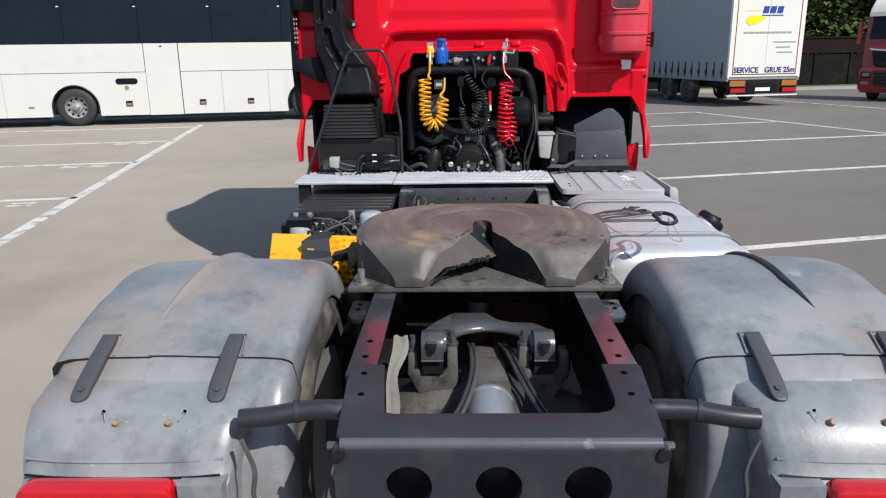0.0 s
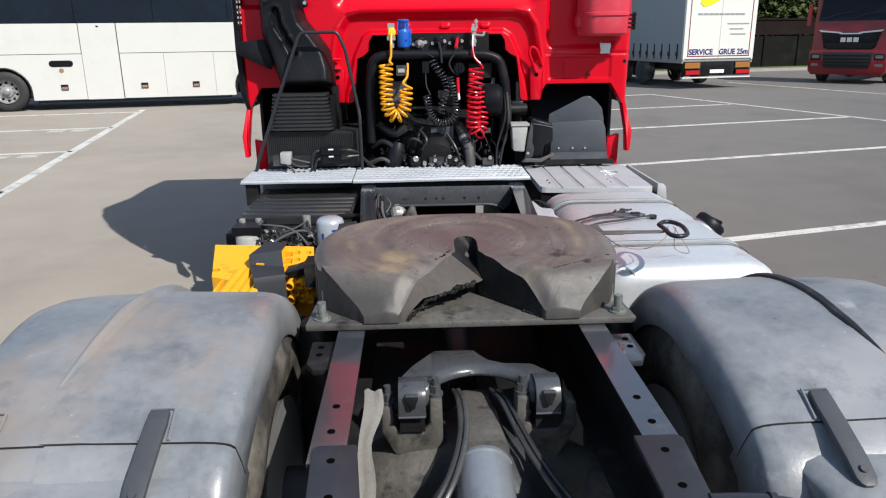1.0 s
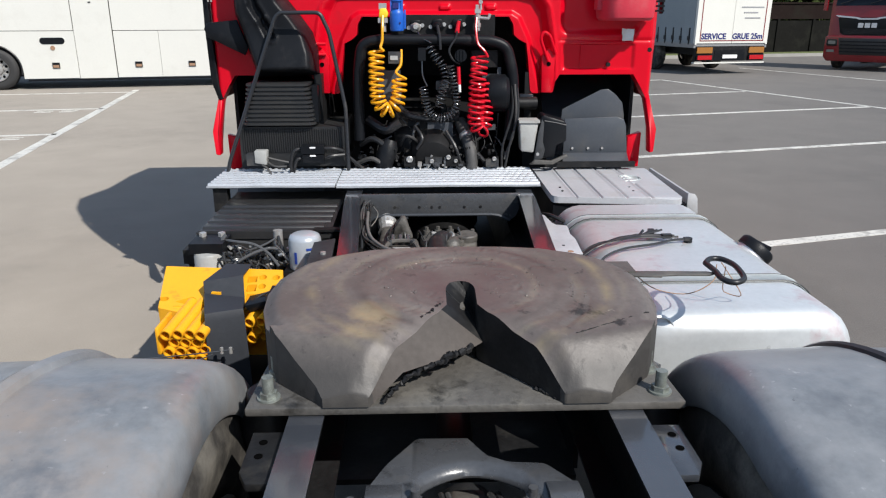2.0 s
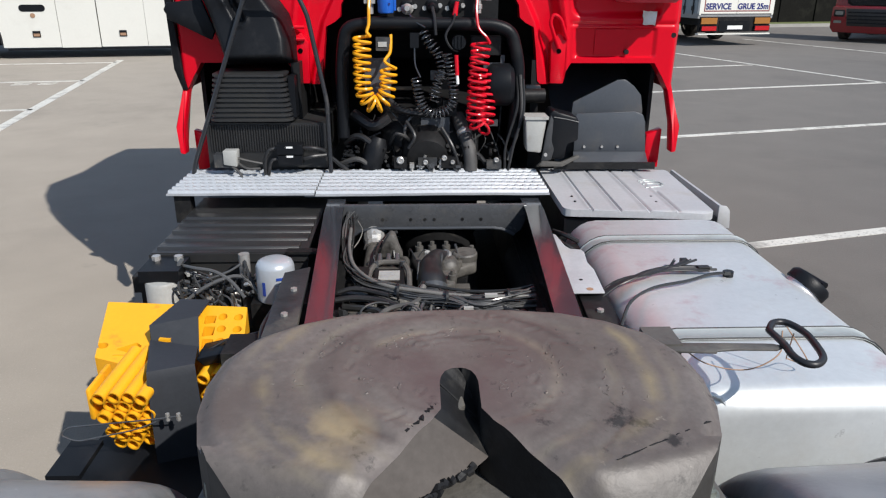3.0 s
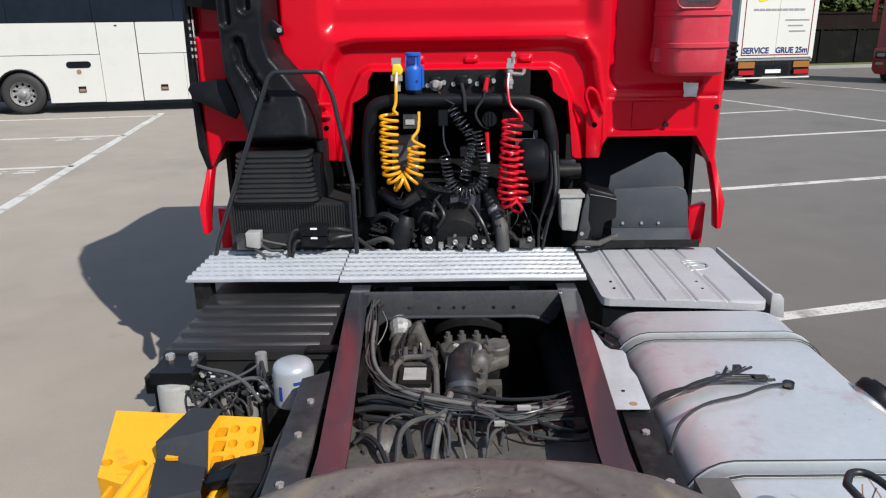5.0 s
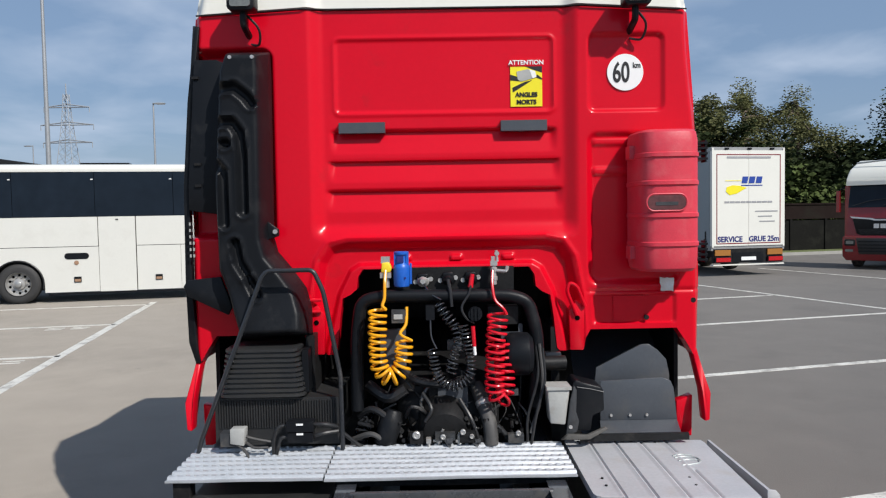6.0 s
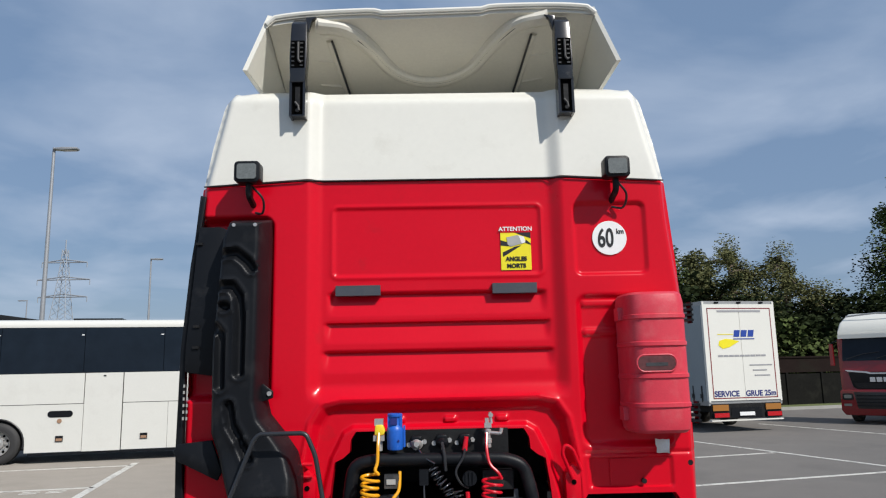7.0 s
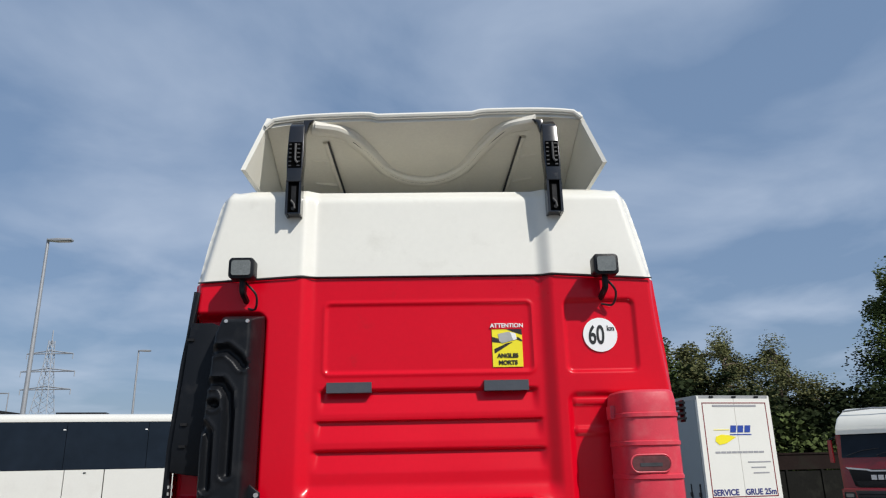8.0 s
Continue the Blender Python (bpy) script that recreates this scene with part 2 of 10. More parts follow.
M["alu_sheet"] = material("dusty_pressed_aluminium_sheet", (0.46, 0.465, 0.475), 0.5, metal=0.1, vary=0.12, scale=4, fine=70, bump=0.0006, bump_scale=30,
                          stains=[((0.42, 0.40, 0.37), 5, 0.54, 0.82, 0.2)])
M["tread"] = material("galvanised_tread_plate", (0.46, 0.48, 0.50), 0.4, metal=0.25, vary=0.14, scale=9, fine=110, bump=0.0008, bump_scale=80,
                      stains=[((0.48, 0.48, 0.48), 8, 0.58, 0.8, 0.2)])
M["rubber"] = material("dusty_tyre_rubber", (0.05, 0.046, 0.041), 0.8, spec=0.2, vary=0.25, scale=9, fine=80, bump=0.0015, bump_scale=90,
                       stains=[((0.18, 0.165, 0.138), 5, 0.42, 0.64, 0.1)])
M["hose"] = material("black_hose_rubber", (0.016, 0.016, 0.017), 0.42, vary=0.3, scale=20, fine=200,
                     stains=[((0.07, 0.065, 0.06), 14, 0.58, 0.8, 0.2)])
M["grey_hose"] = material("dusty_corrugated_conduit", (0.06, 0.058, 0.056), 0.6, vary=0.3, scale=20, fine=200,
                          stains=[((0.13, 0.125, 0.115), 14, 0.55, 0.8, 0.2)])
M["yellow"] = material("yellow_chock_plastic", (0.85, 0.40, 0.012), 0.45, vary=0.06, scale=9, fine=80,
                       stains=[((0.40, 0.17, 0.03), 12, 0.6, 0.78, 0.2)])
M["yellow_hose"] = material("yellow_nylon_coil", (0.82, 0.37, 0.01), 0.3, vary=0.06, scale=20, fine=100)
M["red_hose"] = material("red_nylon_coil", (0.62, 0.006, 0.02), 0.28, vary=0.06, scale=20, fine=100)
M["blue"] = material("blue_coupling_plastic", (0.012, 0.11, 0.5), 0.4, vary=0.1, scale=30, fine=100)
M["yellow_cap"] = material("yellow_coupling_cap", (0.85, 0.62, 0.03), 0.4, vary=0.1, scale=30, fine=100)
M["pale"] = material("dirty_pale_plastic", (0.38, 0.38, 0.36), 0.5, vary=0.1, scale=12, fine=90, stains=[((0.25, 0.22, 0.18), 14, 0.55, 0.8, 0.2)])
M["canister"] = material("silver_filter_canister", (0.47, 0.50, 0.53), 0.3, metal=0.3, vary=0.05, scale=10, fine=80, coat=0.2)
M["label_blue"] = material("blue_label_ink", (0.02, 0.06, 0.32), 0.4, vary=0.05)
M["black_ink"] = material("black_ink", (0.012, 0.012, 0.013), 0.45, vary=0.1)
M["navy_ink"] = material("navy_ink", (0.02, 0.025, 0.16), 0.45, vary=0.08)
M["grey_ink"] = material("faded_grey_ink", (0.33, 0.33, 0.34), 0.5, vary=0.08)
M["yellow_ink"] = material("yellow_sticker_ink", (0.86, 0.74, 0.02), 0.4, vary=0.05)
M["white_ink"] = material("white_sticker_ink", (0.85, 0.85, 0.83), 0.4, vary=0.03)
M["lens_red"] = material("red_lamp_lens", (0.5, 0.004, 0.01), 0.1, vary=0.12, scale=20, fine=120, coat=0.8)
M["lens_amber"] = material("amber_lamp_lens", (0.36, 0.15, 0.03), 0.2, vary=0.08, scale=20, fine=120, coat=0.5)
M["lens_clear"] = material("clear_lamp_lens", (0.17, 0.18, 0.165), 0.22, metal=0.0, vary=0.2, scale=60, fine=160, coat=0.7)
M["box_window"] = material("smoked_red_window", (0.10, 0.028, 0.028), 0.15, vary=0.5, scale=25, fine=60, coat=0.6)
M["rust"] = material("rusty_rivet", (0.34, 0.20, 0.12), 0.6, vary=0.3, scale=60, fine=200)
M["coach"] = material("white_coach_paint", (0.70, 0.69, 0.63), 0.32, vary=0.03, scale=1.2, fine=20, coat=0.35, stains=[((0.6, 0.58, 0.52), 1.1, 0.55, 0.9, 0.15)])
M["glass"] = glass_dark("tinted_coach_glass")
M["rim"] = material("grey_steel_rim", (0.38, 0.38, 0.37), 0.42, metal=0.5, vary=0.12, scale=8, fine=60)
M["curtain"] = material("grey_trailer_curtain", (0.30, 0.335, 0.345), 0.5, vary=0.06, scale=0.8, fine=18, bump=0.02, bump_scale=0.9)
M["trailer_white"] = material("white_trailer_door", (0.76, 0.75, 0.68), 0.38, vary=0.03, scale=1, fine=20)
M["far_red"] = material("dark_red_truck_paint", (0.21, 0.004, 0.010), 0.26, vary=0.06, scale=2, fine=30, coat=0.5)
M["galv"] = material("galvanised_lamp_post", (0.36, 0.37, 0.38), 0.5, metal=0.4, vary=0.1, scale=3, fine=30)
M["pylon"] = material("weathered_pylon_steel", (0.34, 0.36, 0.38), 0.6, metal=0.3, vary=0.12, scale=1, fine=8)
# brick and concrete near black: the trees' shade is in their colour
M["brick"] = material("shade_darkened_brick", (0.018, 0.012, 0.0105), 0.9, spec=0.06, vary=0.3, scale=1.5, fine=14, bump=0.006, bump_scale=18, stains=[((0.02, 0.018, 0.014), 0.9, 0.48, 0.7, 0)])
M["slab"] = material("shade_darkened_concrete", (0.012, 0.0118, 0.0105), 0.95, spec=0.06, vary=0.3, scale=0.9, fine=12, bump=0.004, bump_scale=20, stains=[((0.022, 0.022, 0.018), 1.3, 0.52, 0.72, 0)])
M["leaf"] = material("green_leaf", (0.085, 0.112, 0.036), 0.8, spec=0.08, vary=0.45, scale=0.5, fine=4, matte=0.3)
# green leaf darkened to carry the deep shadow low in the trees
M["leaf_shaded"] = material("shaded_green_leaf", (0.022, 0.031, 0.011), 0.8, spec=0.08, vary=0.45, scale=0.4, fine=4, matte=0.3)
M["leaf_dry"] = material("olive_leaf", (0.14, 0.142, 0.06), 0.8, spec=0.08, vary=0.4, scale=0.5, fine=4, matte=0.3)
M["bark"] = material("tree_bark", (0.10, 0.075, 0.05), 0.9, vary=0.3, scale=3, fine=30, bump=0.01, bump_scale=16)
M["grass"] = material("dry_grass", (0.13, 0.15, 0.05), 0.9, vary=0.35, scale=0.8, fine=14, bump=0.03, bump_scale=12)
M["kerb"] = material("concrete_kerb", (0.34, 0.33, 0.30), 0.85, vary=0.15, scale=1.5, fine=25, bump=0.003)
M["line"] = material("worn_white_road_paint", (0.63, 0.61, 0.55), 0.7, vary=0.1, scale=2.5, fine=30, bump=0.001, stains=[((0.27, 0.25, 0.225), 5, 0.5, 0.66, 0.1), ((0.24, 0.22, 0.2), 45, 0.58, 0.66, 0.1)])
M["ground"] = material("sun_bleached_asphalt", (0.187, 0.171, 0.153), 0.85, vary=0.13, scale=0.22, fine=1.6, bump=0.003, bump_scale=70, matte=1.0,
                       stains=[((0.14, 0.128, 0.115), 0.5, 0.52, 0.75, 0), ((0.09, 0.085, 0.08), 1.7, 0.68, 0.78, -0.1), ((0.30, 0.28, 0.25), 130, 0.58, 0.72, 0), ((0.12, 0.11, 0.1), 190, 0.58, 0.7, 0)])
M["beam"] = material("blue_black_chassis_enamel", (0.030, 0.033, 0.039), 0.5, spec=0.3, vary=0.15, scale=4, fine=70, coat=0.0, bump=0.0004, bump_scale=60,
                     stains=[((0.055, 0.056, 0.06), 7, 0.55, 0.85, 0.15), ((0.2, 0.2, 0.2), 33, 0.72, 0.76, 0.2)])
M["cast"] = material("grey_cast_iron", (0.062, 0.065, 0.07), 0.27, spec=0.7, vary=0.15, scale=9, fine=80, bump=0.0008, bump_scale=70,
                     stains=[((0.085, 0.078, 0.068), 9, 0.55, 0.8, 0.2), ((0.018, 0.018, 0.018), 14, 0.58, 0.72, 0.0)])
M["dusty"] = material("road_dust_on_castings", (0.095, 0.089, 0.08), 0.5, vary=0.25, scale=9, fine=70, bump=0.002, bump_scale=70,
                      stains=[((0.16, 0.148, 0.125), 8, 0.54, 0.78, 0.1), ((0.025, 0.023, 0.02), 12, 0.55, 0.7, -0.2)])
M["loom"] = material("glossy_cable_sleeving", (0.05, 0.05, 0.05), 0.2, vary=0.3, scale=20, fine=200, by_object=0.85,
                     stains=[((0.09, 0.087, 0.08), 12, 0.6, 0.8, 0.25)])
M["grey_conduit"] = material("light_grey_corrugated_conduit", (0.15, 0.145, 0.135), 0.42, vary=0.3, scale=20, fine=200)
M["chrome"] = material("bright_chrome_trim", (0.75, 0.75, 0.76), 0.16, metal=1.0, vary=0.03)
M["foil"] = material("dull_crumpled_foil", (0.72, 0.70, 0.68), 0.34, metal=0.75, vary=0.1, scale=30, fine=120)
M["zinc"] = material("greenish_zinc_bolt", (0.24, 0.26, 0.235), 0.4, metal=0.4, vary=0.25, scale=40, fine=200, stains=[((0.09, 0.085, 0.075), 30, 0.5, 0.7, 0.2)])
# paler enamel that paints the bright highlight along rounded edges
M["edge_highlight"] = material("enamel_edge_highlight", (0.09, 0.095, 0.11), 0.3, vary=0.15, scale=9, fine=60, stains=[((0.25, 0.25, 0.25), 12, 0.62, 0.7, -0.05)])
M["lens_bright"] = material("bright_red_lens", (0.75, 0.003, 0.008), 0.1, vary=0.08, scale=20, fine=120, coat=0.8)
# black for solid discs and boxes that stand for the dark inside holes
M["bore"] = material("hole_shade", (0.003, 0.003, 0.003), 0.9, spec=0.0, vary=0.1)
M["enamel"] = material("oiled_bright_enamel", (0.24, 0.26, 0.285), 0.24, metal=0.25, vary=0.12, scale=6, fine=60, coat=0.5, stains=[((0.07, 0.068, 0.062), 7, 0.58, 0.8, 0.2)])
M["throat"] = material("dusty_throat_casting", (0.088, 0.077, 0.069), 0.7, spec=0.15, vary=0.2, scale=8, fine=60, bump=0.001, bump_scale=40, stains=[((0.04, 0.036, 0.033), 9, 0.58, 0.75, 0)])
M["strap_alu"] = material("dull_tank_strap", (0.42, 0.45, 0.44), 0.5, metal=0.3, vary=0.1, scale=4, fine=60, stains=[((0.25, 0.25, 0.23), 8, 0.55, 0.8, 0.1)])
M["far_tyre"] = material("plain_black_tyre", (0.034, 0.033, 0.032), 0.7, vary=0.12, scale=4, fine=40)
M["bright_rim"] = material("bright_dished_rim", (0.42, 0.41, 0.39), 0.35, metal=0.4, vary=0.12, scale=8, fine=60)
M["work_lens"] = material("ribbed_clear_lens", (0.15, 0.16, 0.15), 0.2, vary=0.25, scale=60, fine=160, coat=0.6)
M["tube"] = material("satin_grey_tube", (0.022, 0.024, 0.028), 0.34, vary=0.12, scale=6, fine=60, coat=0.15, stains=[((0.13, 0.12, 0.105), 7, 0.6, 0.85, 0.2)])
M["gloss_black"] = material("glossy_black_moulding", (0.012, 0.012, 0.014), 0.24, vary=0.2, scale=9, fine=80, coat=0.4, stains=[((0.06, 0.055, 0.05), 9, 0.6, 0.8, 0.3)])
M["cable"] = material("shiny_black_cable_sheath", (0.022, 0.022, 0.024), 0.16, spec=0.9, vary=0.2, scale=20, fine=200, coat=0.6)
M["strap_rubber"] = material("matt_rubber_strap", (0.058, 0.061, 0.066), 0.5, vary=0.15, scale=12, fine=150, bump=0.0005, bump_scale=200)
M["liner"] = material("dark_grey_liner_board", (0.062, 0.069, 0.08), 0.36, vary=0.12, scale=5, fine=90, bump=0.0006, bump_scale=150,
                      stains=[((0.09, 0.09, 0.088), 6, 0.52, 0.8, 0.12)])


def backscatter_tone(m, left, right, x0, x1):
    """Tints asphalt paler on the left, darker on the right, for sunlight scattered back."""
    nd, lk = m.node_tree.nodes, m.node_tree.links
    p = nd["Principled BSDF"]
    src = p.inputs["Base Color"].links[0].from_socket
    tc = nd.new("ShaderNodeTexCoord")
    sx = nd.new("ShaderNodeSeparateXYZ")
    lk.new(tc.outputs["Object"], sx.inputs[0])
    mr = nd.new("ShaderNodeMapRange")
    mr.inputs["From Min"].default_value, mr.inputs["From Max"].default_value = x0, x1
    lk.new(sx.outputs[0], mr.inputs[0])
    tone = nd.new("ShaderNodeMixRGB")
    tone.inputs[1].default_value, tone.inputs[2].default_value = (*left, 1), (*right, 1)
    lk.new(mr.outputs[0], tone.inputs[0])
    mul = nd.new("ShaderNodeMixRGB")
    mul.blend_type = "MULTIPLY"
    mul.inputs[0].default_value = 1
    lk.new(src, mul.inputs[1])
    lk.new(tone.outputs[0], mul.inputs[2])
    lk.new(mul.outputs[0], p.inputs["Base Color"])


# sun backscatter put into the ground colour, left to right
backscatter_tone(M["ground"], (1.28, 1.25, 1.18), (0.8, 0.8, 0.8), -1.5, 1.5)
M["brickwall_far"] = material("grey_render", (0.45, 0.43, 0.40), 0.8, vary=0.08, scale=0.3, fine=4)
M["cloth"] = material("pale_worn_webbing", (0.2, 0.19, 0.165), 0.8, vary=0.2, scale=14, fine=160, bump=0.001)


# ---------------------------------------------------------------- mesh tools
ORIGIN = {}


def thing(name, label, category, at=(0, 0, 0), group="", kind=""):
    e = new(name)
    e.empty_display_size = 0.3
    e.location = at
    ORIGIN[e] = Vector(at)
    return tagged(e, label, category, group, kind)


def finish(bm, name, mat, smooth=40.0, bevel=0.0):
    if bevel:
        edges = [e for e in bm.edges if len(e.link_faces) == 2 and e.calc_face_angle(0) > radians(35)]
        bmesh.ops.bevel(bm, geom=edges, offset=bevel, segments=2, profile=0.5, affect="EDGES", clamp_overlap=True)
    me = bpy.data.meshes.new(name)
    bm.to_mesh(me)
    bm.free()
    me.materials.append(mat)
    if smooth:
        me.shade_smooth()
        me.set_sharp_from_angle(angle=radians(smooth))
    return me


def part(name, bm, mat, parent=None, label="", smooth=40.0, bevel=0.0):
    """Links a bmesh (or a finished mesh) as one object under a thing or a part."""
    me = bm if isinstance(bm, bpy.types.Mesh) else finish(bm, name, mat, smooth, bevel)
    ob = new(name, me)
    if parent is not None:
        ob.parent = parent
        if parent in ORIGIN:
            ob.location = -ORIGIN[parent]
    return tagged(ob, label)


def whole(name, bm, mat, label, category, kind="", group="", smooth=40.0, bevel=0.0):
    """A thing made of one mesh."""
    return tagged(part(name, bm, mat, None, "", smooth, bevel), label, category, group, kind)


def box(bm, x0, x1, y0, y1, z0, z1, m=None):
    vs = [bm.verts.new((x, y, z)) for z in (z0, z1) for x, y in ((x0, y0), (x1, y0), (x1, y1), (x0, y1))]
    if m is not None:
        for v in vs:
            v.co = m @ v.co
    for f in ((3, 2, 1, 0), (4, 5, 6, 7), (0, 1, 5, 4), (1, 2, 6, 5), (2, 3, 7, 6), (3, 0, 4, 7)):
        bm.faces.new([vs[i] for i in f])
    return bm


def B(*a, **k):
    return box(bmesh.new(), *a, **k)


def ring_frame(d):
    d = d.normalized()
    a = Vector((0, 0, 1)) if abs(d.z) < 0.9 else Vector((1, 0, 0))
    u = d.cross(a).normalized()
    return u, d.cross(u).normalized()


def tube(bm, pts, r, n=10, caps=True, close=False):
    """A round bar along points; r may be one radius or one for each point."""
    pts = [Vector(p) for p in pts]
    rs = r if isinstance(r, (list, tuple)) else [r] * len(pts)
    rings, u = [], None
    for i, p in enumerate(pts):
        d = (pts[(i + 1) % len(pts)] if close or i + 1 < len(pts) else p) - (pts[i - 1] if close or i else p)
        if d.length < 1e-9:
            d = Vector((0, 0, 1))
        d.normalize()
        if u is None:
            u, _ = ring_frame(d)
        u = (u - d * u.dot(d))
        u = u.normalized() if u.length > 1e-6 else ring_frame(d)[0]
        v = d.cross(u)
        rings.append([bm.verts.new(p + rs[i] * (math.cos(2 * math.pi * k / n) * u + math.sin(2 * math.pi * k / n) * v)) for k in range(n)])
    m = len(rings)
    for i in range(m if close else m - 1):
        a, b = rings[i], rings[(i + 1) % m]
        for k in range(n):
            bm.faces.new((a[k], a[(k + 1) % n], b[(k + 1) % n], b[k]))
    if caps and not close:
        bm.faces.new(rings[0][::-1])
        bm.faces.new(rings[-1])
    return bm


def T(pts, r, n=10, **k):
    return tube(bmesh.new(), pts, r, n, **k)


def cyl(bm, a, b, r, n=20):
    return tube(bm, [a, b], r, n)


def lathe(bm, axis0, axis1, prof, n=32, caps=True):
    """Turns (along, radius) rows about the line axis0 -> axis1 (along in metres)."""
    a, b = Vector(axis0), Vector(axis1)
    d = (b - a).normalized()
    u, v = ring_frame(d)
    rings = []
    for s, r in prof:
        c = a + d * s
        rings.append([bm.verts.new(c + max(r, 1e-4) * (math.cos(2 * math.pi * k / n) * u + math.sin(2 * math.pi * k / n) * v)) for k in range(n)])
    for p, q in zip(rings, rings[1:]):
        for k in range(n):
            bm.faces.new((p[k], p[(k + 1) % n], q[(k + 1) % n], q[k]))
    if caps:
        bm.faces.new(rings[0][::-1])
        bm.faces.new(rings[-1])
    return bm


def prism(bm, outline, a, b, axis="y"):
    """A flat outline drawn out from a to b along an axis; the outline lies in the two others (x z, y z or x y)."""
    def at(p, s):
        return {"y": (p[0], s, p[1]), "x": (s, p[0], p[1]), "z": (p[0], p[1], s)}[axis]
    lo = [bm.verts.new(at(p, a)) for p in outline]
    hi = [bm.verts.new(at(p, b)) for p in outline]
    n = len(outline)
    bm.faces.new(lo)
    bm.faces.new(hi[::-1])
    for i in range(n):
        bm.faces.new((lo[i], hi[i], hi[(i + 1) % n], lo[(i + 1) % n]))
    bmesh.ops.recalc_face_normals(bm, faces=bm.faces)
    return bm


def P(*a, **k):
    return prism(bmesh.new(), *a, **k)


def loft(bm, sections, closed=True, caps=True):
    """Skins rows of points of equal count."""
    rows = [[bm.verts.new(p) for p in s] for s in sections]
    n = len(rows[0])
    for a, b in zip(rows, rows[1:]):
        for k in range(n if closed else n - 1):
            bm.faces.new((a[k], a[(k + 1) % n], b[(k + 1) % n], b[k]))
    if caps and closed:
        bm.faces.new(rows[0][::-1])
        bm.faces.new(rows[-1])
    bmesh.ops.recalc_face_normals(bm, faces=bm.faces)
    return bm


def spline(pts, k=6):
    """A smooth line through points (Catmull-Rom)."""
    p = [Vector(q) for q in pts]
    p = [2 * p[0] - p[1]] + p + [2 * p[-1] - p[-2]]
    out = []
    for i in range(1, len(p) - 2):
        for j in range(k):
            t = j / k
            out.append(0.5 * ((2 * p[i]) + (p[i + 1] - p[i - 1]) * t + (2 * p[i - 1] - 5 * p[i] + 4 * p[i + 1] - p[i + 2]) * t * t
                              + (3 * p[i] - p[i - 1] - 3 * p[i + 1] + p[i + 2]) * t ** 3))
    return out + [p[-2]]


def rounded(pts, r, k=4):
    """A bar's centre line with its corners rounded."""
    pts = [Vector(p) for p in pts]
    out = [pts[0]]
    for a, b, c in zip(pts, pts[1:], pts[2:]):
        s = min(r, (a - b).length * 0.45, (c - b).length * 0.45)
        p, q = b + (a - b).normalized() * s, b + (c - b).normalized() * s
        out += [(1 - t) ** 2 * p + 2 * t * (1 - t) * b + t * t * q for t in [j / k for j in range(k + 1)]]
    return out + [pts[-1]]


def rrect(x0, x1, z0, z1, r, k=5):
    out = []
    for cx, cz, a0 in ((x1 - r, z1 - r, 0), (x0 + r, z1 - r, 90), (x0 + r, z0 + r, 180), (x1 - r, z0 + r, 270)):
        out += [(cx + r * math.cos(radians(a0 + 90 * j / k)), cz + r * math.sin(radians(a0 + 90 * j / k))) for j in range(k + 1)]
    return out


def smooth01(v, a, b):
    t = np.clip((v - a) / (b - a), 0, 1)
    return t * t * (3 - 2 * t)


def sd_rect(u, v, x0, x1, z0, z1, r):
    """Distance to a rounded rectangle, negative inside."""
    qx, qz = np.abs(u - (x0 + x1) / 2) - (x1 - x0) / 2 + r, np.abs(v - (z0 + z1) / 2) - (z1 - z0) / 2 + r
    return np.hypot(np.maximum(qx, 0), np.maximum(qz, 0)) + np.minimum(np.maximum(qx, qz), 0) - r


def sd_path(u, v, pts):
    """Distance to a broken line."""
    d = np.full(u.shape, 9.0)
    for (ax, az), (bx, bz) in zip(pts, pts[1:]):
        ex, ez = bx - ax, bz - az
        t = np.clip(((u - ax) * ex + (v - az) * ez) / (ex * ex + ez * ez + 1e-12), 0, 1)
        d = np.minimum(d, np.hypot(u - ax - t * ex, v - az - t * ez))
    return d


def inside(u, v, poly):
    c = np.zeros(u.shape, bool)
    for (ax, az), (bx, bz) in zip(poly, poly[1:] + poly[:1]):
        hit = ((az > v) != (bz > v)) & (u < (bx - ax) * (v - az) / (bz - az + 1e-12) + ax)
        c ^= hit
    return c


def sd_poly(u, v, poly):
    d = sd_path(u, v, poly + poly[:1])
    return np.where(inside(u, v, poly), -d, d)


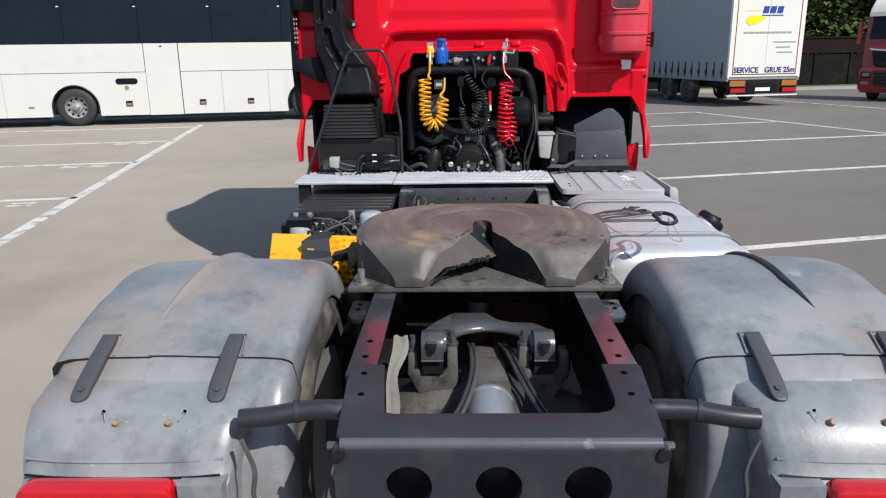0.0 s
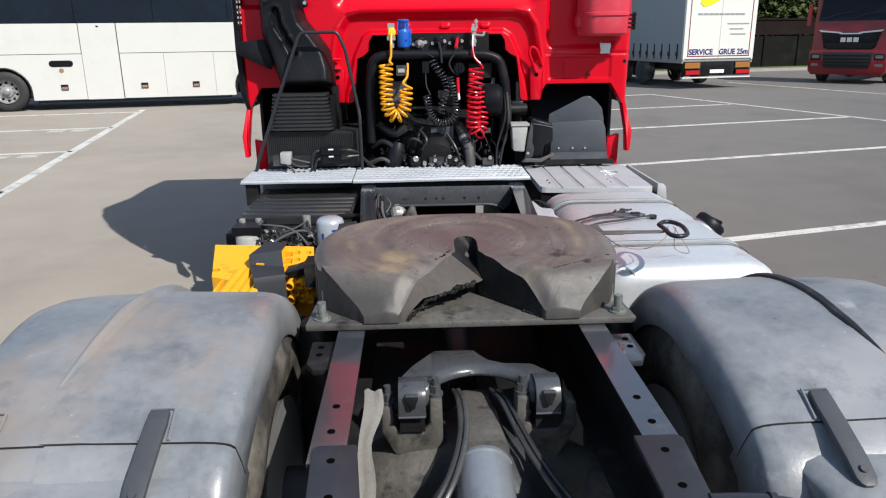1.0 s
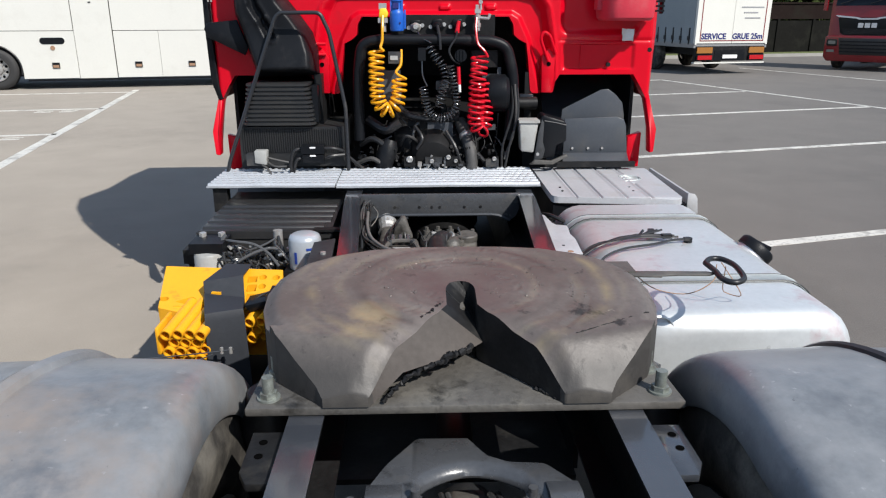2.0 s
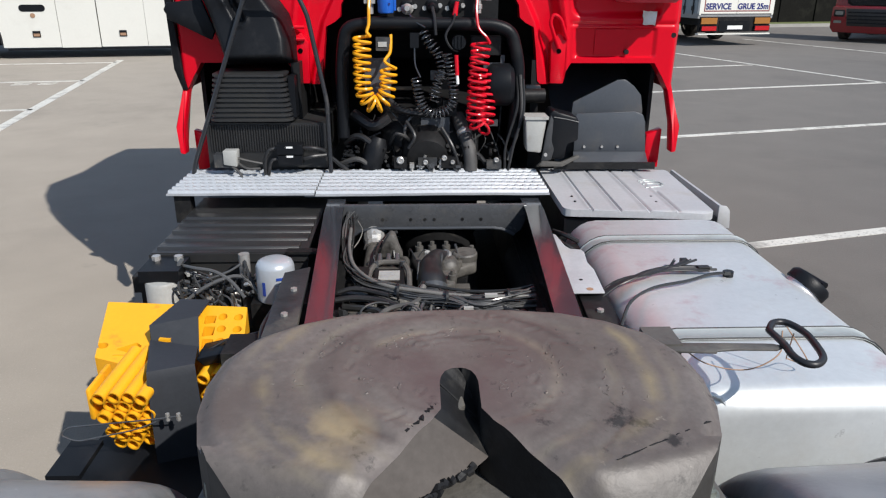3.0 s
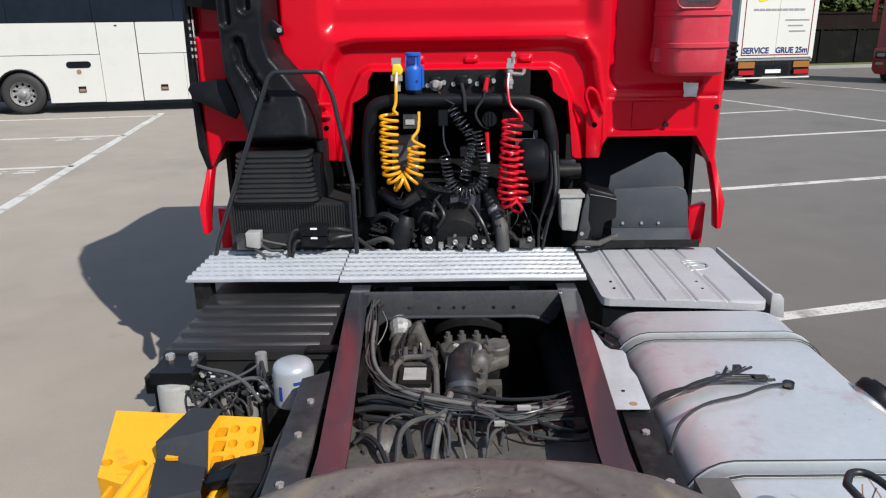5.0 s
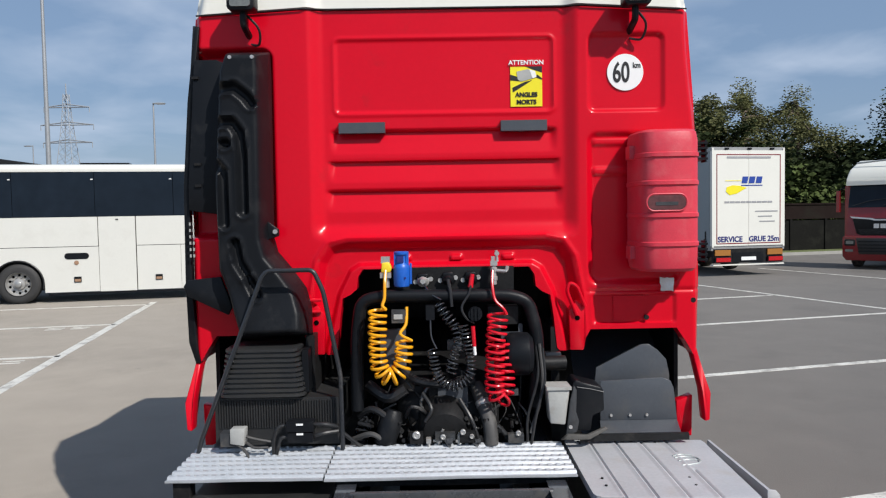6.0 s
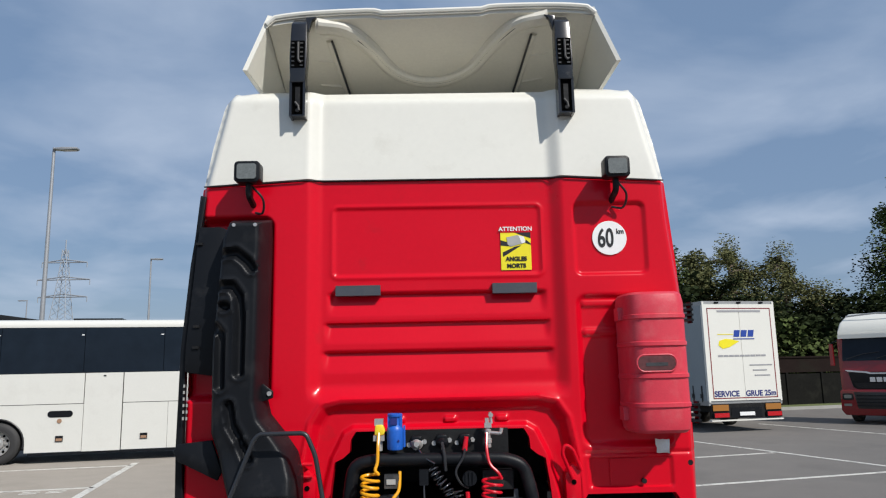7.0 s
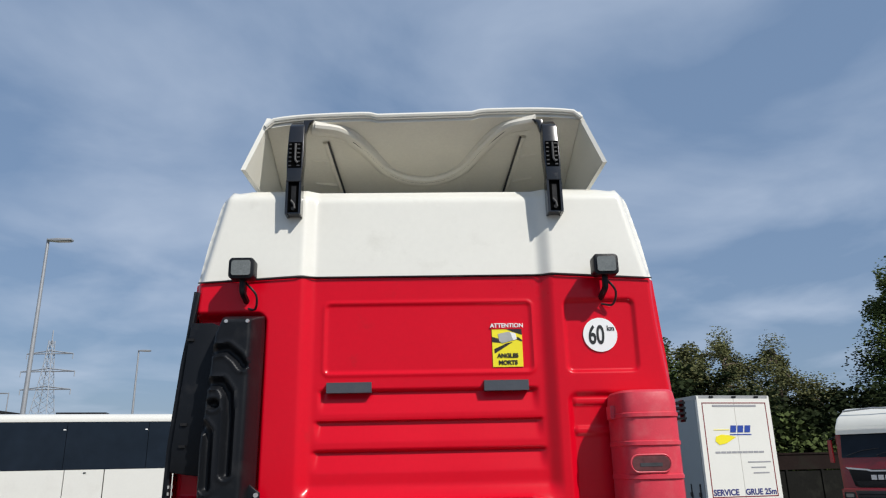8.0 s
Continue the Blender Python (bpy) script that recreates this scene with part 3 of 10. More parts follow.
def relief(name, mat, outline, step, depth, back, to=lambda u, v, d: (u, d, v), smooth=50.0, holes=()):
    """A pressed or moulded sheet: a fine grid cut to an outline, its face at depth(u, v), its rim drawn back to `back`."""
    loops = [list(outline)] + [list(h) for h in holes]
    us, vs_ = [p[0] for p in outline], [p[1] for p in outline]
    gu, gv = np.arange(min(us) - step, max(us) + 2 * step, step), np.arange(min(vs_) - step, max(vs_) + 2 * step, step)
    U, V = np.meshgrid(gu, gv, indexing="ij")
    cu, cv = (U[:-1, :-1] + step / 2), (V[:-1, :-1] + step / 2)
    keep = inside(cu, cv, loops[0])
    for h in loops[1:]:
        keep &= ~inside(cu, cv, h)
    used = np.zeros(U.shape, int)
    for i, j in ((0, 0), (1, 0), (0, 1), (1, 1)):
        used[i:i + keep.shape[0], j:j + keep.shape[1]] += keep
    rim = (used > 0) & (used < 4)
    ru, rv = U[rim], V[rim]
    best, bu, bv = np.full(ru.shape, 9.0), ru.copy(), rv.copy()
    for loop in loops:
        for (ax, az), (bx, bz) in zip(loop, loop[1:] + loop[:1]):
            ex, ez = bx - ax, bz - az
            t = np.clip(((ru - ax) * ex + (rv - az) * ez) / (ex * ex + ez * ez + 1e-12), 0, 1)
            px, pz = ax + t * ex, az + t * ez
            d = np.hypot(ru - px, rv - pz)
            w = d < best
            best[w], bu[w], bv[w] = d[w], px[w], pz[w]
    U[rim], V[rim] = bu, bv
    D = depth(U, V)
    idx = np.full(U.shape, -1)
    idx[used > 0] = np.arange((used > 0).sum())
    verts = [to(float(a), float(b), float(c)) for a, b, c in zip(U[used > 0], V[used > 0], D[used > 0])]
    faces, edge = [], {}
    for i, j in zip(*np.nonzero(keep)):
        q = [int(idx[i, j]), int(idx[i + 1, j]), int(idx[i + 1, j + 1]), int(idx[i, j + 1])]
        faces.append(q)
        for a, b in zip(q, q[1:] + q[:1]):
            if (b, a) in edge:
                del edge[(b, a)]
            else:
                edge[(a, b)] = 1
    if back is not None:
        flat_u, flat_v = U[used > 0], V[used > 0]
        extra = {}
        for a, b in edge:
            for k in (a, b):
                if k not in extra:
                    extra[k] = len(verts)
                    verts.append(to(float(flat_u[k]), float(flat_v[k]), back))
            faces.append([b, a, extra[a], extra[b]])
    me = bpy.data.meshes.new(name)
    me.from_pydata(verts, [], faces)
    me.materials.append(mat)
    me.shade_smooth()
    me.set_sharp_from_angle(angle=radians(smooth))
    return me


def lettering(text, size, mat, m, name="lettering", parent=None, weight=0.0, label="", squeeze=1.0):
    """Words in the built-in font as a thin mesh."""
    cu = bpy.data.curves.new(name, "FONT")
    cu.body, cu.size, cu.align_x, cu.align_y, cu.extrude, cu.offset = text, size, "CENTER", "CENTER", 0.0008, weight
    tmp = bpy.data.objects.new(name, cu)
    scene.collection.objects.link(tmp)
    dg = bpy.context.evaluated_depsgraph_get()
    me = bpy.data.meshes.new_from_object(tmp.evaluated_get(dg))
    bpy.data.objects.remove(tmp)
    me.name = name
    me.transform(m @ Matrix.Diagonal((squeeze, 1, 1, 1)))
    me.materials.clear()
    me.materials.append(mat)
    return part(name, me, mat, parent, label)


UP_WALL = Euler((radians(90), 0, 0)).to_matrix().to_4x4()

# ---------------------------------------------------------------- the yard
def ground_sheet():
    bm = bmesh.new()
    lines = [-700, -200, -80, -40, -20, -10, -5, 0, 5, 10, 20, 40, 80, 200, 700]
    vs = [[bm.verts.new((x, y + 10, 0)) for y in lines] for x in lines]
    for i in range(len(lines) - 1):
        for j in range(len(lines) - 1):
            bm.faces.new((vs[i][j], vs[i + 1][j], vs[i + 1][j + 1], vs[i][j + 1]))
    whole("ground", bm, M["ground"], "sun-bleached grey asphalt of a truck parking yard", "ground", "structure")


ground_sheet()


def road_line(a, b, width=0.12, label="worn white painted bay line on the asphalt"):
    a, b = Vector((*a, 0)), Vector((*b, 0))
    d = (b - a).normalized()
    s = Vector((-d.y, d.x, 0)) * width / 2
    bm = bmesh.new()
    n = max(2, int((b - a).length / 0.5))
    rows = []
    for i in range(n + 1):
        c = a.lerp(b, i / n)
        w = 1 + 0.1 * noise.noise(c * 1.7)
        rows.append([bm.verts.new(c + s * w + Vector((0, 0, z))) for z in (0.0, 0.004)] + [bm.verts.new(c - s * w + Vector((0, 0, z))) for z in (0.004, 0.0)])
    for p, q in zip(rows, rows[1:]):
        for k in range(3):
            bm.faces.new((p[k], q[k], q[k + 1], p[k + 1]))
    return whole("road_marking", bm, M["line"], label, "road marking", "structure", "bay lines", smooth=0)


A_DIR = Vector((-0.190, 0.982))


def on_a(y):
    return Vector((-7.24 + (y - 19.75) * A_DIR.x / A_DIR.y, y))


road_line(on_a(1.0), on_a(19.8), 0.15)
for yj in (19.25, 15.95, 12.62, 9.3, 6.0):
    j = on_a(yj)
    road_line(j, j - Vector((0.984, 0.176)) * 14)
    # a painted bay number beside each junction, too worn to read
    for k, (w, off) in enumerate(((0.32, 0.55), (0.32, 1.0))):
        c = j - Vector((0.984, 0.176)) * off + Vector((0.19, -0.98)) * 0.3 * (1 if yj < 19 else -0.0001)
        if yj > 19:
            continue
        road_line(c + Vector((-0.15, -0.13)), c + Vector((0.15, -0.08)), 0.06, "worn white painted bay number")
        road_line(c + Vector((-0.17, 0.03)), c + Vector((0.13, 0.08)), 0.06, "worn white painted bay number")
for a, b in (((0.9, 6.08), (12.0, 8.98)), ((0.9, 9.9), (11.0, 12.45)), ((2.0, 13.85), (9.25, 15.66)), ((4.6, 17.94), (8.0, 18.82)), ((5.2, 21.55), (7.0, 22.2)),
             ((7.0, 22.2), (11.7, 8.6)), ((11.4, 27.0), (14.6, 18.0))):
    road_line(a, b)


# ---------------------------------------------------------------- coach
def wheel(parent, at, r, w, n_lug=8, side=-1, name="wheel", dual=False):
    """tyre with sidewall steps and a dished rim; `side` is the side of y (or x) that is seen."""
    x, y, z = at
    bm = bmesh.new()
    prof = [(0, r * 0.60), (0.015, r * 0.62), (0.0, r * 0.80), (0.02, r * 0.93), (0.06, r), (w - 0.06, r), (w - 0.02, r * 0.93), (w, r * 0.8), (w, r * 0.6)]
    lathe(bm, (x, y, z), (x, y - side, z), prof, 40, False)
    t = part("tyre", bm, M["far_tyre"], parent, "dusty black tyre")
    bm = bmesh.new()
    lathe(bm, (x, y, z), (x, y - side, z), [(0.02, r * 0.60), (0.01, r * 0.58), (0.05, r * 0.54), (0.10, r * 0.52), (0.12, r * 0.30), (0.06, r * 0.27), (0.05, r * 0.16), (0.03, r * 0.1)], 40, False)
    for k in range(10):
        a = 2 * math.pi * k / 10
        px, pz = x + math.cos(a) * r * 0.36, z + math.sin(a) * r * 0.36
        cyl(bm, (px, y - side * 0.15, pz), (px, y - side * 0.07, pz), 0.02, 6)
    part("rim", bm, M["bright_rim"], t, "bright steel rim with wheel nuts")
    for k in range(10):
        a = 2 * math.pi * (k + 0.5) / 10
        part("hand_hole", T([(x + math.cos(a) * r * 0.45, y - side * 0.112, z + math.sin(a) * r * 0.45), (x + math.cos(a) * r * 0.45, y - side * 0.10, z + math.sin(a) * r * 0.45)], r * 0.065, 10), M["bore"], t)
    bm = bmesh.new()
    lathe(bm, (x, y + side * 0.01, z), (x, y - side, z), [(0.0, r * 0.12), (0.01, r * 0.15), (0.09, r * 0.17)], 24)
    part("hub", bm, M["rim"], t)
    return t


def coach():
    c = thing("coach", "long white touring coach with dark tinted windows", "coach")
    c.matrix_basis = Matrix.Translation((-10.66, 19.81, 0)) @ Matrix.Rotation(math.atan2(0.206, 0.979), 4, "Z")
    x0, x1, d = -3.6, 9.0, 2.5
    bm = bmesh.new()
    prof = [(0.16, 0.32), (0.16, 2.2), (0.16, 3.30), (0.2, 3.40), (d - 0.1, 3.40), (d - 0.03, 3.3), (d - 0.03, 0.32)]
    loft(bm, [[(x, p[0], p[1]) for p in prof] for x in (x0 + 0.03, x1 - 0.03)])
    part("body", bm, M["dark"], c, "dark body shell behind the panels")
    bm = bmesh.new()
    roof = [(0.0, 3.345), (-0.005, 3.40), (0.02, 3.47), (0.10, 3.53), (0.5, 3.57), (d - 0.5, 3.57), (d - 0.1, 3.53), (d, 3.40), (d, 3.345)]
    loft(bm, [[(x, p[0], p[1]) for p in roof] for x in (x0, x0 + 0.2, 3.0, x1 - 0.2, x1)])
    part("roof", bm, M["coach"], c, "white roof edge")
    for a, b in ((x0 + 0.8, x0 + 2.3), (1.4, 2.6), (5.0, 6.4)):
        part("roof_hatch", B(a, b, 0.6, 1.8, 3.55, 3.62), M["plastic"], c, bevel=0.02)
    # lower panels with gaps between them
    arch = 0.6
    rows = [(x0, -1.78), (-1.77, -0.62), (0.62, 1.91), (2.84, 3.92), (3.93, 5.2), (5.21, 5.72), (6.95, 9.0)]
    for a, b in rows:
        part("side_panel", B(a, b + 0.003, -0.005, 0.04, 0.27, 1.425), M["coach"], c, bevel=0.003)
    for cx in (0.0, 6.33):
        bm = bmesh.new()
        o = [(cx - 0.62, 1.425), (cx - 0.62, 0.5)] + [(cx - 0.6 * math.cos(radians(a)), 0.5 + 0.6 * math.sin(radians(a))) for a in range(0, 181, 12)] + [(cx + 0.62, 0.5), (cx + 0.62, 1.425)]
        prism(bm, o, -0.005, 0.04)
        part("arch_panel", bm, M["coach"], c)
        bm = bmesh.new()
        tube(bm, [(cx - 0.6 * math.cos(radians(a)), -0.005, 0.5 + 0.6 * math.sin(radians(a))) for a in range(-12, 193, 12)], 0.022, 6)
        part("arch_trim", bm, M["hose"], c)
        wheel(c, (cx, -0.012, 0.51), 0.51, 0.3)
    for a, b in ((x0, 1.91), (2.84, x1)):
        part("belt_panel", B(a, b - 0.005, -0.006, 0.04, 1.44, 2.19), M["coach"], c, bevel=0.004)
    dr = part("door", B(1.925, 2.815, -0.008, 0.04, 0.26, 2.19), M["coach"], c, "flush white emergency door", bevel=0.006)
    part("handle", B(2.35, 2.41, -0.02, 0.0, 2.1, 2.13), M["plastic"], dr)
    xs = [x0, -1.96, -0.06, 1.87, 3.78, 5.68, 7.6, x1]
    for a, b in zip(xs, xs[1:]):
        w = part("window", B(a, b - 0.012, -0.004, 0.035, 2.20, 3.335), M["glass"], c, "dark tinted window", bevel=0.004)
        part("clip", B(b - 0.09, b - 0.03, -0.012, 0.0, 3.14, 3.165), M["white_ink"], w)
    part("vent", P(rrect(1.10, 1.68, 1.11, 1.27, 0.08), -0.014, 0.0), M["plastic"], c, "oval black vent")
    part("filler", T([(1.38, -0.02, 1.02), (1.38, 0.0, 1.02)], 0.055, 16), M["rust"], c)
    for cx in (1.40, 3.37, 4.69):
        l = part("side_lamp", B(cx - 0.085, cx + 0.085, -0.03, 0.0, 0.52, 0.66), M["plastic"], c, bevel=0.01)
        part("lens", B(cx - 0.07, cx + 0.07, -0.036, -0.03, 0.535, 0.6), M["rust"], l)
    part("side_lamp", B(-1.2, -1.06, -0.02, 0.0, 0.52, 0.56), M["rust"], c)
    part("skirt", B(x0, -0.7, 0.0, 0.03, 0.2, 0.265), M["plastic"], c)
    part("skirt", B(0.7, 5.6, 0.0, 0.03, 0.2, 0.255), M["plastic"], c)


coach()


# ---------------------------------------------------------------- curtain-sided trailer
def trailer():
    c = thing("box_trailer", "grey curtain-sided trailer with white lettered rear doors", "trailer")
    c.matrix_basis = Matrix.Translation((8.54, 23.93, 0)) @ Matrix.Rotation(radians(11.5), 4, "Z")
    W, L, z0, z1 = 2.55, 8.0, 0.92, 4.03
    bm = bmesh.new()
    n = 70
    rows = []
    for i in range(n + 1):
        y = 0.1 + (L - 0.2) * i / n
        w = 0.012 * math.sin(i * 0.9) * math.sin(i * 0.37)
        rows.append([(0.0, y, z0 + 0.02), (-0.004 + w, y, z0 + 0.6), (w, y, 2.5), (0.0, y, z1 - 0.08)])
    loft(bm, rows, closed=False, caps=False)
    bmesh.ops.solidify(bm, geom=bm.faces[:], thickness=0.01)
    part("curtain", bm, M["curtain"], c, "grey side curtain")
    part("body", B(0.03, W, 0.05, L, z0, z1 - 0.02), M["trailer_white"], c, bevel=0.02)
    part("roof_rail", B(-0.02, W + 0.02, 0.0, L, z1 - 0.1, z1 + 0.02), M["rim"], c, bevel=0.015)
    part("side_rail", B(-0.02, W + 0.02, 0.0, L, z0 - 0.1, z0 + 0.04), M["rim"], c, bevel=0.01)
    for k in range(16):
        y = 0.3 + k * 0.48
        s = part("strap", B(-0.03, 0.0, y, y + 0.05, z0 + 0.0, z0 + 0.5), M["hose"], c)
        part("buckle", B(-0.05, -0.03, y - 0.03, y + 0.08, z0 + 0.12, z0 + 0.25), M["hose"], s, bevel=0.006)
    for a, b in ((0.05, W / 2 - 0.006), (W / 2 + 0.006, W - 0.05)):
        part("rear_door", B(a, b, -0.03, 0.06, z0 + 0.04, z1 - 0.08), M["trailer_white"], c, bevel=0.012)
    part("hinge_post", B(-0.01, 0.05, -0.03, 0.08, z0, z1), M["trailer_white"], c, bevel=0.01)
    part("hinge_post", B(W - 0.05, W + 0.01, -0.03, 0.08, z0, z1), M["trailer_white"], c, bevel=0.01)
    # dark outline strips and lettering on the doors
    for a in ((0.14, 0.17, z0 + 0.1, z1 - 0.2), (W - 0.17, W - 0.14, z0 + 0.1, z1 - 0.2), (0.14, W - 0.14, z0 + 0.1, z0 + 0.13), (0.14, W - 0.14, z1 - 0.23, z1 - 0.2)):
        part("outline_strip", B(a[0], a[1], -0.035, -0.03, a[2], a[3]), M["far_red"], c)
    for text, cx, sz in (("SERVICE", 0.62, 0.24), ("GRUE 25m", 1.82, 0.235)):
        lettering(text, sz, M["navy_ink"], Matrix.Translation((cx, -0.036, z0 + 0.24)) @ UP_WALL, parent=c, weight=0.008)
    bm = bmesh.new()
    for k, x in enumerate((1.03, 1.28, 1.53)):
        box(bm, x, x + 0.2, -0.04, -0.034, 2.92, 3.13, Matrix(((1, 0, 0.2, -0.6), (0, 1, 0, 0), (0, 0, 1, 0), (0, 0, 0, 1))))
    box(bm, 1.0, 1.75, -0.04, -0.034, 2.84, 2.87)
    part("logo_block", bm, M["label_blue"], c, "blue logo shapes")
    bm = bmesh.new()
    prism(bm, [(0.46, 2.66), (0.6, 2.55), (0.85, 2.6), (1.2, 2.78), (0.95, 2.84), (0.7, 2.86), (0.5, 2.8)], -0.04, -0.034)
    part("logo_splash", bm, M["yellow_ink"], c, "yellow logo splash")
    part("logo_line", B(0.45, 1.0, -0.04, -0.034, 2.99, 3.01), M["yellow_ink"], c)
    bm = bmesh.new()
    for k in range(9):
        box(bm, 0.42 + k * 0.19, 0.42 + k * 0.19 + 0.165, -0.04, -0.034, 2.305, 2.36)
    part("web_address_bar", bm, M["grey_ink"], c)
    for z, a, b in ((2.02, 1.5, 2.3), (1.86, 1.6, 2.1), (1.7, 1.65, 2.2)):
        part("small_print_bar", B(a, b, -0.04, -0.034, z, z + 0.035), M["grey_ink"], c)
    part("small_print_bar", B(0.5, 2.05, -0.04, -0.034, 3.7, 3.76), M["grey_ink"], c)
    for x in (0.45, 1.25, 2.05):
        part("door_stop", B(x, x + 0.12, -0.05, 0.0, z1 - 0.06, z1 + 0.0), M["plastic"], c)
    # under-run bar, lamps and reflective boards
    part("bumper", B(0.02, W - 0.02, -0.05, 0.1, 0.345, 0.385), M["trailer_white"], c, bevel=0.01)
    part("light_beam", B(0.05, W - 0.05, -0.015, 0.1, 0.42, 0.87), M["dark"], c, bevel=0.01)
    for a, b in ((0.08, 0.62), (W - 0.62, W - 0.08)):
        part("marker_board", B(a, b, -0.06, -0.02, 0.66, 0.84), M["lens_amber"], c, "dull orange reflective board")
        l = part("rear_lamp", B(a, b, -0.08, 0.0, 0.45, 0.61), M["plastic"], c)
        part("lens", B(a + 0.02, b - 0.02, -0.095, -0.08, 0.465, 0.595), M["lens_red"], l)
    part("number_plate", B(1.0, 1.52, -0.06, -0.04, 0.5, 0.61), M["white_ink"], c, "blank plate")
    part("plate_holder", B(0.72, 1.8, -0.03, 0.0, 0.44, 0.75), M["plastic"], c)
    part("chassis", B(0.4, W - 0.4, 0.1, L, 0.58, z0 - 0.1), M["dark"], c)
    for y in (2.65, 4.2):
        bm = bmesh.new()
        r = 0.5
        for x in (0.02, W - 0.32):
            bm = bmesh.new()
            lathe(bm, (x, y, r), (x + 1, y, r), [(0, r * 0.58), (0.0, r * 0.8), (0.03, r * 0.95), (0.06, r), (0.26, r), (0.3, r * 0.9), (0.3, r * 0.5)], 32, False)
            t = part("tyre", bm, M["rubber"], c)
        bm = bmesh.new()
        lathe(bm, (-0.01, y, r), (1, y, r), [(0.03, r * 0.57), (0.06, r * 0.52), (0.08, r * 0.3), (0.02, r * 0.24), (0.0, r * 0.1)], 24)
        part("rim", bm, M["axle"], t)
        part("mudflap", B(0.02, 0.32, y + 0.58, y + 0.6, 0.3, 0.95), M["hose"], c)


trailer()


# ---------------------------------------------------------------- second truck, seen from its front
def other_truck():
    c = thing("parked_truck", "dark red truck with a white roof, parked facing the yard", "truck")
    c.matrix_basis = Matrix.Translation((13.95, 26.2, 0)) @ Matrix.Rotation(radians(-45), 4, "Z")
    W = 2.45
    def sec(y, z0, z1, dx, r=0.12):
        return [(x, y, z) for x, z in rrect(dx, W - dx, z0, z1, r)]
    bm = bmesh.new()
    loft(bm, [sec(0.02, 0.35, 2.12, 0.05), sec(0.12, 0.35, 2.9, 0.02), sec(0.35, 0.35, 3.0, 0.0), sec(2.3, 0.35, 3.0, 0.0)])
    part("cab", bm, M["far_red"], c, bevel=0.0)
    bm = bmesh.new()
    loft(bm, [sec(0.16, 2.9, 3.12, 0.06, 0.05), sec(0.32, 2.9, 3.42, 0.1, 0.1), sec(0.9, 2.95, 3.72, 0.2, 0.12), sec(2.2, 2.95, 3.78, 0.2, 0.12)])
    part("roof", bm, M["white"], c, "white high roof")
    bm = bmesh.new()
    loft(bm, [[(0.16, -0.005, 2.10), (W - 0.16, -0.005, 2.10), (W - 0.2, 0.105, 2.88), (0.2, 0.105, 2.88)], [(0.16, 0.05, 2.10), (W - 0.16, 0.05, 2.10), (W - 0.2, 0.16, 2.88), (0.2, 0.16, 2.88)]])
    ws = part("windscreen", bm, M["glass"], c)
    for a, b in ((0.3, 1.3), (1.2, 2.2)):
        part("wiper", T([(a, -0.03, 2.16), ((a + b) / 2, 0.0, 2.32), (b, 0.01, 2.38)], 0.012, 6), M["hose"], ws)
    part("sun_visor", B(0.1, W - 0.1, -0.04, 0.12, 2.85, 2.98), M["white"], c, "white lip over the windscreen", bevel=0.03)
    part("grille", P([(0.30, 1.72), (W - 0.30, 1.72), (W - 0.42, 1.22), (W - 0.55, 1.16), (0.55, 1.16), (0.42, 1.22)], -0.02, 0.03), M["plastic"], c, bevel=0.01)
    part("grille_trim", P([(0.22, 1.80), (0.9, 1.735), (1.0, 1.70), (W - 1.0, 1.70), (W - 0.9, 1.735), (W - 0.22, 1.80), (W - 0.3, 1.74), (W - 0.85, 1.69), (W - 0.95, 1.655), (0.95, 1.655), (0.85, 1.69), (0.3, 1.74)], -0.05, 0.02), M["chrome"], c, "chrome trim")
    bm = bmesh.new()
    for k in range(3):
        box(bm, 0.94 + k * 0.2, 1.10 + k * 0.2, -0.035, -0.02, 1.40, 1.55)
    part("badge", bm, M["chrome"], c, "plain silver badge shapes")
    for k in range(5):
        part("grille_slat", B(0.46 + 0.02 * k, W - 0.46 - 0.02 * k, -0.032, -0.018, 1.20 + 0.0 * k + 0.09 * (4 - k) * 0.4, 1.215 + 0.09 * (4 - k) * 0.4), M["hose"], c)
    part("lower_grille", P([(0.42, 1.06), (W - 0.42, 1.06), (W - 0.52, 0.52), (0.52, 0.52)], -0.095, 0.02), M["hose"], c, bevel=0.01)
    for k in range(4):
        part("lower_slat", B(0.5, W - 0.5, -0.11, -0.09, 0.60 + k * 0.11, 0.64 + k * 0.11), M["plastic"], c)
    part("bumper", P([(0.0, 0.45), (0.12, 0.30), (W - 0.12, 0.30), (W, 0.45), (W, 1.10), (W - 0.1, 1.14), (0.1, 1.14), (0.0, 1.10)], -0.08, 0.3), M["far_red"], c, bevel=0.03)
    for sx in (0, 1):
        fl = lambda a, b: sorted((a, b)) if not sx else sorted((W - a, W - b))
        x0, x1 = fl(0.07, 0.40)
        hl = part("headlight", P(rrect(x0, x1, 0.80, 1.02, 0.05), -0.10, 0.0), M["dark"], c, bevel=0.01)
        part("reflector", P(rrect(x0 + 0.05, x1 - 0.05, 0.86, 0.97, 0.03), -0.108, -0.1), M["lens_clear"], hl)
        x0, x1 = fl(0.10, 0.34)
        part("fog_lamp", P(rrect(x0, x1, 0.60, 0.68, 0.02), -0.092, -0.04), M["lens_clear"], c)
    # side door with its window, stripe and step
    part("side_window", P([(0.35, 2.1), (1.25, 2.1), (1.25, 2.78), (0.5, 2.78)], W - 0.02, W + 0.006, axis="x"), M["glass"], c)
    part("side_stripe", B(W - 0.01, W + 0.006, 0.5, 2.2, 1.38, 1.46), M["white_ink"], c)
    part("door_seam", B(W - 0.01, W + 0.005, 1.3, 1.315, 0.9, 2.8), M["dark"], c)
